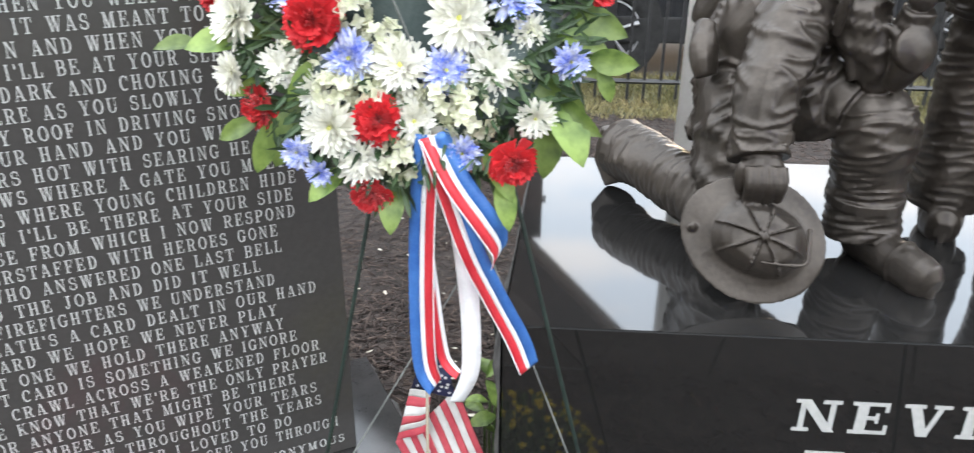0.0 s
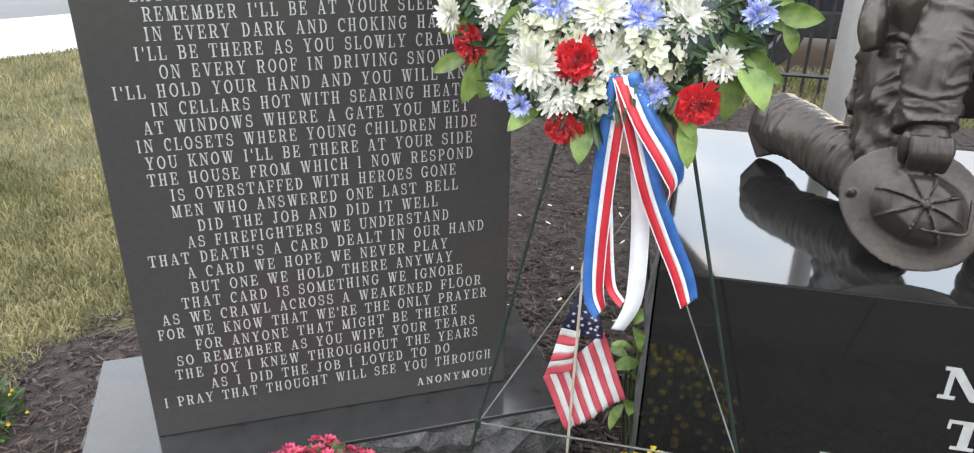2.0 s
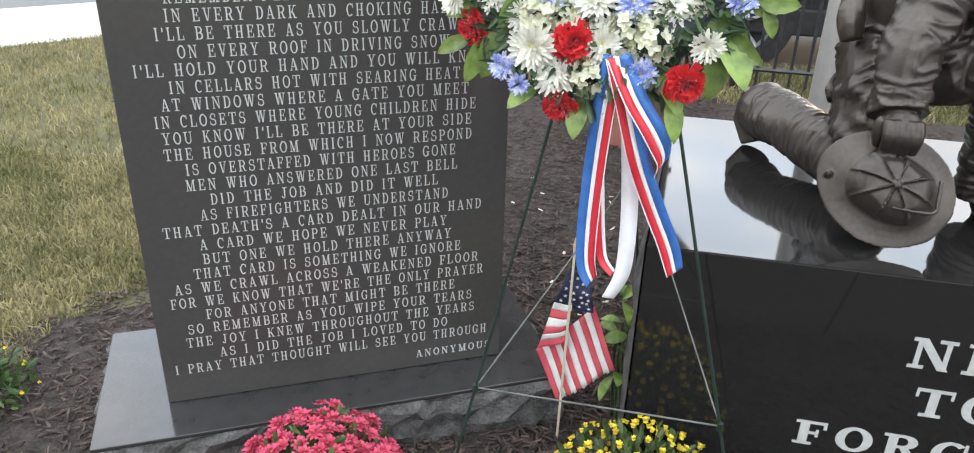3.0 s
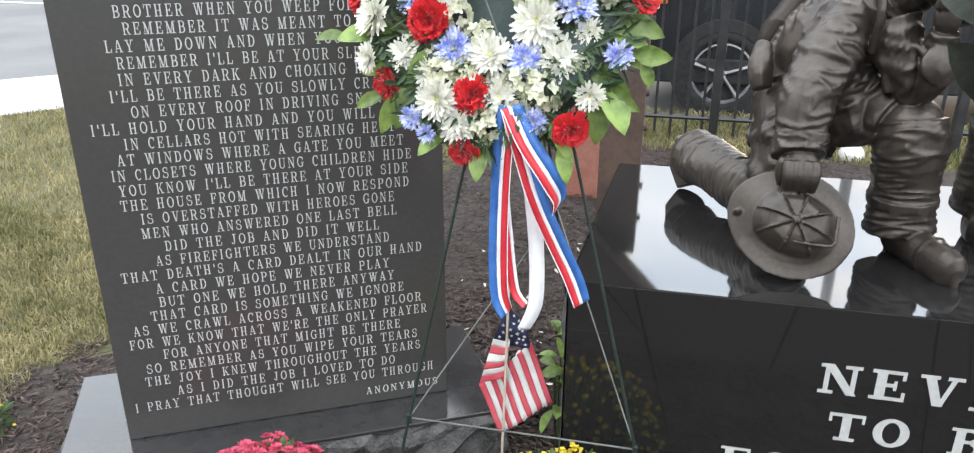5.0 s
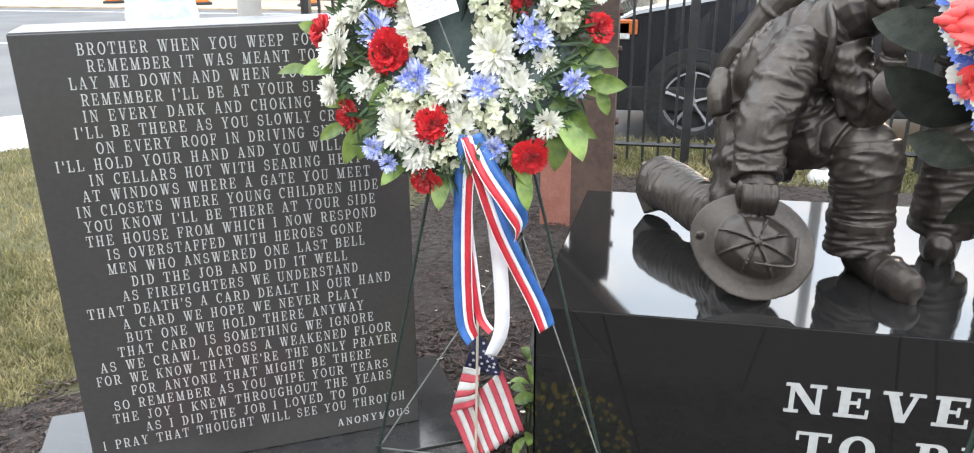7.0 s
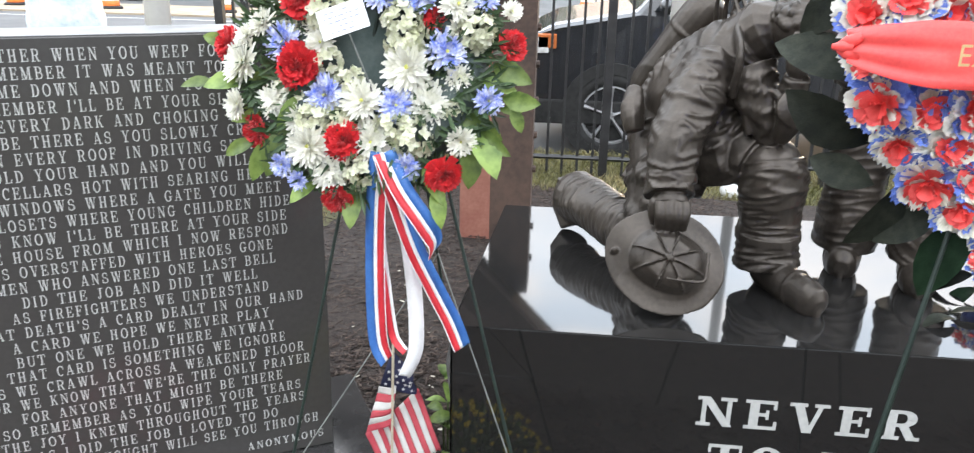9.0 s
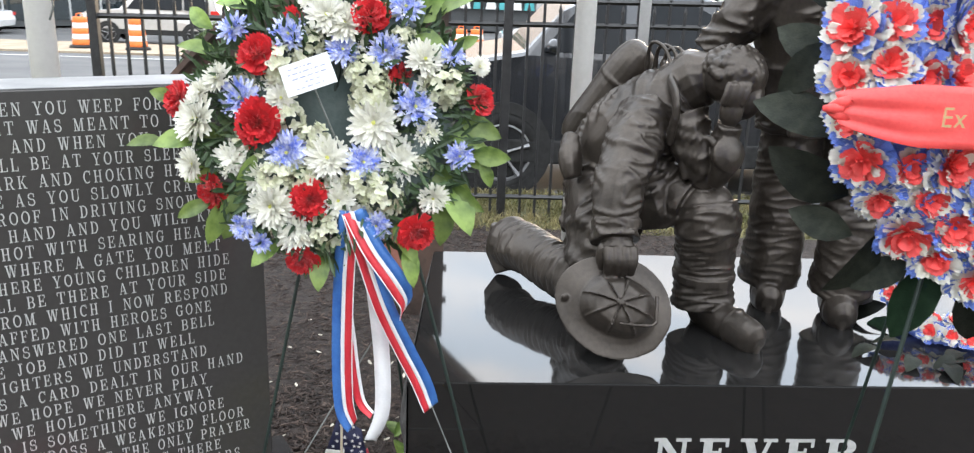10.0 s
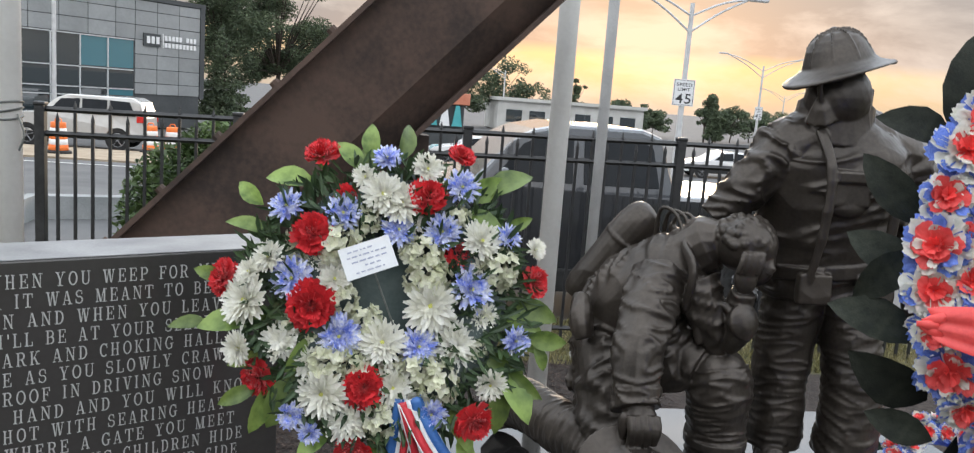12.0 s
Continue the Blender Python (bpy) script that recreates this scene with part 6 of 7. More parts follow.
def sash():
    t = thing("sash", (0, 0, 0), "wide red satin sash with gold lettering across the oval wreath", "sash")
    bm = bmesh.new()
    n, rows = 40, 8
    grid = []
    for i in range(n + 1):
        u = i / n
        x = 0.512 + 0.60 * u
        w = 0.075 * (0.48 + 0.52 * min(1, (u / 0.14)) ** 0.7) * (0.30 + 0.70 * min(1, ((1 - u) / 0.16)) ** 0.7)
        row = []
        for j in range(rows + 1):
            v = j / rows - 0.5
            pleat = 0.006 * math.sin(v * 17 + 5 * u) * max(0, 1 - u / 0.22) ** 0.6
            row.append(bm.verts.new((x, 0.668 - 0.055 * math.sin(math.pi * min(1, u / 0.5) / 2) * 0.35 + 0.03 * (1 - min(1, u / 0.08)) + pleat + 0.012 * v, 1.286 + w * v * 1.02 - 0.012 * u)))
        grid.append(row)
    for i in range(n):
        for j in range(rows):
            bm.faces.new((grid[i][j], grid[i + 1][j], grid[i + 1][j + 1], grid[i][j + 1]))
    o = part("band", bm, M_SASH, t, smooth=True)
    o.modifiers.new("thickness", "SOLIDIFY").thickness = 0.0008
    bm = bmesh.new()
    for dx, dz, rr in ((0.006, 0.010, 0.009), (0.005, -0.010, 0.009), (-0.002, 0.0, 0.007)):
        tube(bm, [(0.520 + dx, 0.690, 1.285 + dz * 1.4), (0.508 + dx, 0.694, 1.285 + dz * 0.6), (0.499 + dx, 0.704, 1.284 + dz * 0.2)], [rr * 0.6, rr, rr * 0.5], 8, flat=0.5)
    part("knot", bm, M_SASH, t, smooth=True)
    me = text_mesh("lettering", "Ex Cap", M_GOLD, 0.025, spacing=1.08, depth=0.0, bold=0.0, stretch=0.86)
    lo = part("lettering", None, None, t, "gold printed letters", mesh=me)
    lo.matrix_basis = pose(0.668, 0.6445, 1.273, 0, 0, 0)
    return t


sash()

W3 = Matrix.Translation((1.34, 1.60, 0.672)) @ pose(0, 0, 0, 34, 0, -20)
LEAVES_LOW = [(0.14 * math.cos(q), 0.125 * math.sin(q), (0.25 + 0.02 * math.sin(3 * q)) * math.cos(q + 0.25), 0.20 * math.sin(q + 0.25)) for q in (0.3, 1.1, 2.0, 2.7, 3.15, 3.5, 3.85, 4.2, 4.6, 5.0, 5.5)]
low_wreath = silk_wreath("silk_wreath", W3, 0.158, 0.142, 0.072, 22, 0.028, LEAVES_LOW, "small ring of red, white and blue silk flowers lying on granite", seed=44)
# its lowest leaves lie on the granite
rl = random.Random(12)
for x, y, a in ((1.10, 1.47, 200), (1.16, 1.42, 230), (1.22, 1.39, 255), (1.28, 1.40, 190), (1.34, 1.36, 280), (1.40, 1.40, 250), (1.18, 1.50, 170), (1.30, 1.45, 215)):
    o = part("silk_leaf", None, None, low_wreath, mesh=MAG[0])
    k = rl.uniform(0.08, 0.11)
    o.matrix_basis = W3.inverted() @ pose(x, y, 0.590, rl.uniform(-12, 12), rl.uniform(-6, 2), a) @ Matrix.Diagonal((k, k, k, 1))



# ---- potted-out mums and a weed ----
def mum_plant(x, y, radius, top, count, mats, size, leafy, label, seed, z0=0.0, buds=False):
    t = thing("mum_plant", (x, y, z0), label, "flowering plant")
    r = random.Random(seed)
    bm = bmesh.new()
    for k in range(leafy):
        v = Vector((r.gauss(0, 1), r.gauss(0, 1), abs(r.gauss(0, 1)))).normalized()
        f = r.uniform(0.35, 0.98)
        p = Vector((v.x * radius * f, v.y * radius * f, v.z * top * f))
        m = Matrix.Translation(p) @ v.to_track_quat("X", "Z").to_matrix().to_4x4() @ pose(0, 0, 0, r.uniform(0, 360), r.uniform(-50, 50), 0)
        petal(bm, m, r.uniform(0.02, 0.04), r.uniform(0.012, 0.02), 0.2, 0.3, 0, 3, 0, r)
    o = part("foliage", bm, M_HEDGE, t, "green leaves")
    o["kind"] = "stuff"
    small = []
    for s in (1, 2, 3):
        if buds:
            small.append(bloom_mesh("bud", [(7, 0.25, 0.95, 0.75, 74, -0.28, 0, 0), (6, 0.2, 0.9, 0.7, 82, -0.3, 0.1, 0), (8, 0.05, 0.75, 0.5, 40 + 6 * s, -0.2, 0.3, 0)], mats, 0.5, seed + s))
            continue
        small.append(bloom_mesh("small_bloom", [(9, 0.05, 0.95, 0.5, 5, 0.1, 0, 0), (8, 0.05, 0.75, 0.45, 30, 0.1, 0.08, 0), (6, 0.03, 0.5, 0.4, 58, 0, 0.14, 0)], mats, 0.16, seed + s))
    for k in range(count):
        g = (k + 0.5) / count
        el = math.asin(1 - g * 0.96)
        az = k * 2.39996 + r.uniform(-0.25, 0.25)
        v = Vector((math.cos(el) * math.cos(az), math.cos(el) * math.sin(az), math.sin(el)))
        p = Vector((v.x * radius, v.y * radius, v.z * top)) * r.uniform(0.93, 1.06)
        o = part("bloom", None, None, t, mesh=small[k % 3])
        s = size * r.uniform(0.7, 1.2)
        d = (v + Vector((r.uniform(-0.3, 0.3), r.uniform(-0.3, 0.3), 0.35))).normalized()
        o.matrix_basis = Matrix.Translation(p) @ d.to_track_quat("Z", "Y").to_matrix().to_4x4() @ pose(0, 0, 0, 0, 0, r.uniform(0, 360)) @ Matrix.Diagonal((s, s, s, 1))
    return t


mum_plant(-0.66, 0.915, 0.195, 0.27, 300, [M_PINK, M_EYE], 0.019, 1100, "round pink-red mum plant in the mulch before the tablet", 50)
mum_plant(-0.02, 1.09, 0.205, 0.220, 190, [M_YELLOW, M_YELLOW], 0.0105, 900, "yellow mum plant with small opening buds", 60, buds=True)
mum_plant(-1.66, 1.10, 0.12, 0.17, 18, [M_YELLOW, M_YELLOW], 0.0075, 420, "yellow mum plant with small opening buds", 70, buds=True)

weed = thing("weed", (-0.088, 1.44, 0.0), "small green broad-leaved weed beside the granite block", "plant")
rw = random.Random(9)
bm = bmesh.new()
for k in range(3):
    tube(bm, along([(0.01 * k, 0, -0.01), (0.01 * k - 0.01, 0.01, 0.15), (-0.01 + 0.012 * k, 0, 0.26 + 0.03 * k)], 8), 0.003, 6)
part("stem", bm, M_HEDGE, weed)
for k in range(15):
    o = part("leaf", None, None, weed, mesh=LEAVES[k % 2])
    s = rw.uniform(0.05, 0.075)
    o.matrix_basis = Matrix.Translation((rw.uniform(-0.01, 0.02), rw.uniform(-0.02, 0.0), rw.uniform(0.10, 0.36))) @ pose(0, 0, 0, rw.uniform(-30, 30), rw.uniform(-20, 40), k * 137) @ Matrix.Diagonal((s, s, s, 1))

fall = bpy.data.meshes.new("fallen_petal")
bm = bmesh.new()
petal(bm, Matrix(), 0.022, 0.014, 0.25, 0.5, 0, 3, 0, random.Random(2))
bm.to_mesh(fall)
bm.free()
fall.materials.append(M_PETALFALL)
rp = random.Random(17)
for k in range(26):
    x, y = rp.uniform(-0.62, -0.1), rp.uniform(1.5, 3.2)
    if not scatter_ok(x, y):
        continue
    o = tagged(new("fallen_petal", fall), "pale fallen petal lying on the mulch", "petal", "petals on the mulch")
    o.matrix_world = pose(x, y, gz(y) + 0.018, rp.uniform(-20, 20), rp.uniform(-20, 20), rp.uniform(0, 360))


# ---- hedge behind the fence ----
def foliage(name, r, boxes, count, size, material):
    """A mass of small leaves through the given ellipsoids (centre, radii)."""
    vs, fs = [], []
    weights = [b[1][0] * b[1][1] + b[1][2] * b[1][0] for b in boxes]
    for c, e in boxes:
        n = int(count * (e[0] * e[1] + e[2] * e[0]) / sum(weights))
        for _ in range(n):
            v = Vector((r.gauss(0, 1), r.gauss(0, 1), r.gauss(0, 1))).normalized() * (r.random() ** 0.35)
            p = Vector((c[0] + v.x * e[0], c[1] + v.y * e[1], c[2] + v.z * e[2]))
            a = Vector((r.gauss(0, 1), r.gauss(0, 1), r.gauss(0, 0.7))).normalized()
            b = a.cross(Vector((r.gauss(0, 1), r.gauss(0, 1), r.gauss(0, 1)))).normalized()
            l, w = size * r.uniform(0.6, 1.4), size * r.uniform(0.25, 0.5)
            i = len(vs)
            vs += [p - a * l, p + b * w, p + a * l, p - b * w]
            fs.append((i, i + 1, i + 2, i + 3))
    me = bpy.data.meshes.new(name)
    me.from_pydata([tuple(v) for v in vs], [], fs)
    me.materials.append(material)
    return me


rh = random.Random(23)
hedge = thing("bush", (-1.45, 6.1, gz(6.1)), "dense green bush growing behind the fence", "bush")
part("crown", None, None, hedge, mesh=foliage("crown", rh, [((-0.2, 0, 0.6), (0.42, 0.4, 0.68)), ((0.3, 0.05, 0.6), (0.45, 0.4, 0.72)), ((0.75, 0.1, 0.65), (0.4, 0.35, 0.72)), ((0.1, 0.1, 1.1), (0.35, 0.3, 0.35))], 30000, 0.034, M_HEDGE))
bm = bmesh.new()
for k in range(5):
    tube(bm, along([(0.2 + 0.08 * k, 0, -0.05), (0.1 + 0.14 * k, 0.02, 0.4), (-0.1 + 0.25 * k, 0.0, 0.9)], 8), [0.02 - 0.0015 * j for j in range(8)], 6)
part("stem", bm, M_BARK, hedge)


# ---- vehicles ----
def wheel_part(t, x, y, z, r, rim, side):
    bm = bmesh.new()
    lathe(bm, [(rim, -0.11), (r * 0.93, -0.11), (r, -0.085), (r, 0.085), (r * 0.93, 0.11), (rim, 0.11), (rim * 0.97, 0.06), (rim * 0.97, -0.06)], 36, pose(x, y, z, 90))
    w = part("wheel", bm, M_TYRE, t, "black tyre", smooth=True)
    bm = bmesh.new()
    lathe(bm, [(rim * 1.0, 0.07), (rim * 1.02, 0.108), (rim * 0.94, 0.112), (rim * 0.90, 0.06), (rim * 0.86, 0.03), (0.01, 0.02)], 36, pose(x, y, z, 90 * side))
    for k in range(5):
        b = bmesh.new()
        tube(b, [(rim * 0.12, 0, 0.085), (rim * 0.55, 0, 0.095), (rim * 0.93, 0, 0.085)], [rim * 0.22, rim * 0.17, rim * 0.28], 8, flat=0.3)
        merge(bm, b, pose(x, y, z, 90 * side) @ pose(0, 0, 0, 0, 0, 72 * k + 18))
    b = bmesh.new()
    lathe(b, [(rim * 0.2, 0.05), (rim * 0.2, 0.105), (rim * 0.12, 0.115)], 16)
    merge(bm, b, pose(x, y, z, 90 * side))
    part("rim", bm, M_RIM, w, "silver five-spoke alloy rim")


def vehicle(name, x, y, profile, windows, wheels, width, material, label, category, lamps=(), r=0.33, rim=0.23, flip=False):
    """profile: the side outline (x, z) over the ground; windows: outlines of the side glass; the near side faces -y."""
    g = gz(y) - 0.11
    t = thing(name, (x, y, g), label, category)
    if flip:
        t.scale = (-1, 1, 1)
    bm = bmesh.new()
    n = len(profile)
    # five slices across, the outer ones drawn in above the waist for tumblehome
    slices = []
    zs = [p[1] for p in profile]
    waist, top = min(zs) + 0.55 * (max(zs) - min(zs)), max(zs)
    for yy, k in ((0.0, 1.0), (0.05, 0.35), (0.12, 0.0), (width - 0.12, 0.0), (width - 0.05, 0.35), (width, 1.0)):
        row = []
        for px, pz in profile:
            lean = max(0.0, (pz - waist) / (top - waist)) * 0.16
            yv = yy + lean * (1 - 2 * yy / width)
            row.append(bm.verts.new((px + k * 0.03 * (1 if px < 1.0 else -1), yv, pz - k * 0.035 * (1 if pz > waist else -0.3))))
        slices.append(row)
    for a, b in zip(slices, slices[1:]):
        for k in range(n):
            bm.faces.new((a[k], a[(k + 1) % n], b[(k + 1) % n], b[k]))
    bm.faces.new(slices[0][::-1])
    bm.faces.new(slices[-1])
    part("body", bm, material, t)
    for kind, w in windows:
        bm = bmesh.new()
        if kind == "side":
            for yy, s in ((-0.004, 1), (width + 0.004, -1)):
                if s < 0:
                    part("window", bm, M_AUTOGLASS, t, "tinted glass")
                    bm = bmesh.new()
                f = []
                for px, pz in w:
                    lean = max(0.0, (pz - waist) / (top - waist)) * 0.16
                    f.append((px, yy + s * lean, pz))
                vs = [bm.verts.new(p) for p in f] + [bm.verts.new((p[0], p[1] + s * 0.02, p[2])) for p in f]
                m = len(f)
                bm.faces.new(vs[:m])
                for k in range(m):
                    bm.faces.new((vs[k], vs[(k + 1) % m], vs[m + (k + 1) % m], vs[m + k]))
        else:
            (ax, az), (bx, bz) = w
            vs = [bm.verts.new(p) for p in ((ax - 0.012, 0.14, az), (ax - 0.012, width - 0.14, az), (bx - 0.012, width - 0.24, bz), (bx - 0.012, 0.24, bz))]
            bm.faces.new(vs)
        part("window" if kind == "side" else "windscreen", bm, M_AUTOGLASS if kind == "side" else M_SCREEN, t, "tinted glass")
    bm = bmesh.new()
    zl = min(zs)
    box(bm, profile[0][0] + 0.12, -0.012, zl - 0.05, profile[-1][0] - 0.12, width + 0.012, zl + 0.16, bevel=0.02)
    part("sill", bm, M_TYRE, t, "black plastic sill")
    for wx in wheels:
        for yy, s in ((0.10, 1), (width - 0.10, -1)):
            bm = bmesh.new()
            wheel_part(t, wx, yy, r, r, rim, s)
            bm.free()
        bm = bmesh.new()
        lathe(bm, [(r * 1.16, -0.02), (r * 1.16, 0.02), (r * 0.9, 0.021), (r * 0.9, -0.019)], 28, pose(wx, 0.005, r + 0.02, 90))
        part("wheel_arch", bm, M_TYRE, t, "black wheel arch")
    for kind, x0, z0, x1, z1 in lamps:
        for y0, y1 in ((-0.012, 0.14), (width - 0.14, width + 0.012)):
            bm = bmesh.new()
            box(bm, x0, y0, z0, x1, y1, z1, bevel=0.01)
            part("headlight" if kind != "red" else "tail_light", bm, {"red": M_LAMPRED, "amber": M_LAMPORANGE, "clear": M_LAMPCLEAR}[kind], t)
    return t


# windscreen base colour carries the pale reflection of the sky
M_SCREEN = glass_mat("sky_toned_windscreen_glass", (0.20, 0.26, 0.30))
truck = vehicle("pickup_truck", -0.28, 6.55,
                [(0.02, 0.32), (0.0, 0.62), (0.06, 0.98), (0.30, 1.10), (0.96, 1.22), (1.30, 1.58), (1.46, 1.66), (1.75, 1.72), (2.45, 1.72), (2.62, 1.66), (2.72, 1.30), (2.74, 1.16), (4.3, 1.16), (4.35, 0.5), (4.3, 0.34)],
                [("side", [(1.10, 1.22), (1.36, 1.53), (1.55, 1.62), (1.80, 1.63), (1.80, 1.22)]), ("side", [(1.90, 1.22), (1.90, 1.63), (2.40, 1.62), (2.52, 1.56), (2.58, 1.22)]), ("front", ((1.0, 1.25), (1.42, 1.63)))],
                (0.80, 3.55), 1.85, M_CARGREY, "dark grey pickup truck parked behind the fence", "truck",
                lamps=[("clear", 0.05, 0.86, 0.26, 1.0), ("amber", 0.16, 0.90, 0.32, 1.02)], r=0.36, rim=0.25)
bm = bmesh.new()
ball(bm, (1.18, -0.10, 1.27), (0.06, 0.09, 0.07), 2)
part("side_mirror", bm, M_CARGREY, truck, smooth=True)
SUV = [(0.0, 0.35), (-0.02, 0.75), (0.12, 1.02), (1.25, 1.14), (1.75, 1.62), (2.1, 1.74), (4.1, 1.74), (4.35, 1.6), (4.5, 1.1), (4.52, 0.5), (4.45, 0.36)]
SUVWIN = [("side", [(1.5, 1.14), (1.86, 1.58), (2.45, 1.62), (2.45, 1.14)]), ("side", [(2.53, 1.14), (2.53, 1.62), (3.3, 1.62), (3.3, 1.14)]), ("side", [(3.38, 1.14), (3.38, 1.62), (4.0, 1.6), (4.2, 1.14)]), ("front", ((1.28, 1.16), (1.74, 1.6)))]
SUVLAMP = [("clear", -0.02, 0.82, 0.30, 0.96), ("red", 4.25, 0.95, 4.52, 1.15)]
SUV = [(1.2 * a, 1.2 * b) for a, b in SUV]
SUVWIN = [(k, [(1.2 * a, 1.2 * b) for a, b in w]) for k, w in SUVWIN]
SUVLAMP = [(k, *(1.2 * v for v in w)) for k, *w in SUVLAMP]
vehicle("suv", -14.5, 34.0, SUV, SUVWIN, (1.02, 4.38), 2.05, M_CARSILVER, "silver large SUV standing on the far side of the road", "car", SUVLAMP, r=0.40, rim=0.28)
SEDAN = [(0.0, 0.32), (0.0, 0.66), (0.15, 0.82), (1.2, 0.95), (1.85, 1.35), (2.2, 1.43), (3.1, 1.42), (3.8, 1.05), (4.5, 0.98), (4.6, 0.6), (4.55, 0.34)]
SEDWIN = [("side", [(1.45, 0.96), (1.92, 1.30), (2.5, 1.35), (2.5, 0.96)]), ("side", [(2.58, 0.96), (2.58, 1.35), (3.05, 1.34), (3.55, 0.98)]), ("front", ((1.25, 0.97), (1.84, 1.33)))]
SEDLAMP = [("clear", 0.0, 0.62, 0.3, 0.74), ("red", 4.35, 0.78, 4.6, 0.92)]
for x, y, m, lab in ((2.6, 38.0, M_CARWHITE, "white saloon car in the far car park"), (16.0, 40.0, M_CARWHITE, "white saloon car in the far car park"), (7.2, 52.0, M_CARGREY, "dark saloon car far down the road"), (22.0, 44.0, M_CARSILVER, "silver saloon car far down the road"), (-24.0, 37.0, M_CARWHITE, "white saloon car on the far side of the road"), (-31.0, 36.0, M_CARGREY, "dark saloon car on the far side of the road")):
    vehicle("car", x, y, SEDAN, SEDWIN, (0.85, 3.65), 1.8, m, lab, "car", SEDLAMP, r=0.32, rim=0.22)


# ---- road works ----
def barrel(x, y):
    t = thing("traffic_barrel", (x, y, gz(y) - 0.06), "orange and white striped traffic barrel on the dirt strip", "traffic barrel", "traffic barrels")
    for k in range(5):
        bm = bmesh.new()
        z = 0.12 + 0.18 * k
        r0, r1 = 0.30 - 0.016 * k, 0.30 - 0.016 * (k + 1) + 0.006
        lathe(bm, [(r0 - 0.01, z), (r0, z + 0.01), (r1, z + 0.17), (r1 - 0.01, z + 0.18)], 20)
        part("band", bm, M_ORANGE if k % 2 == 0 else M_SIGNWHITE, t, smooth=True)
    bm = bmesh.new()
    lathe(bm, [(0.40, -0.02), (0.40, 0.08), (0.32, 0.12)], 20)
    part("rubber_base", bm, M_TYRE, t)
    bm = bmesh.new()
    tube(bm, along([(-0.1, 0, 1.0), (-0.08, 0, 1.12), (0.08, 0, 1.12), (0.1, 0, 1.0)], 10), 0.02, 6)
    part("handle", bm, M_ORANGE, t)


for x, y in ((-10.2, 28.0), (-12.1, 28.2), (-8.5, 32.6), (-7.8, 33.0), (-16.5, 28.5), (0.6, 31.0), (1.2, 31.3), (-20.5, 29.0)):
    barrel(x, y)


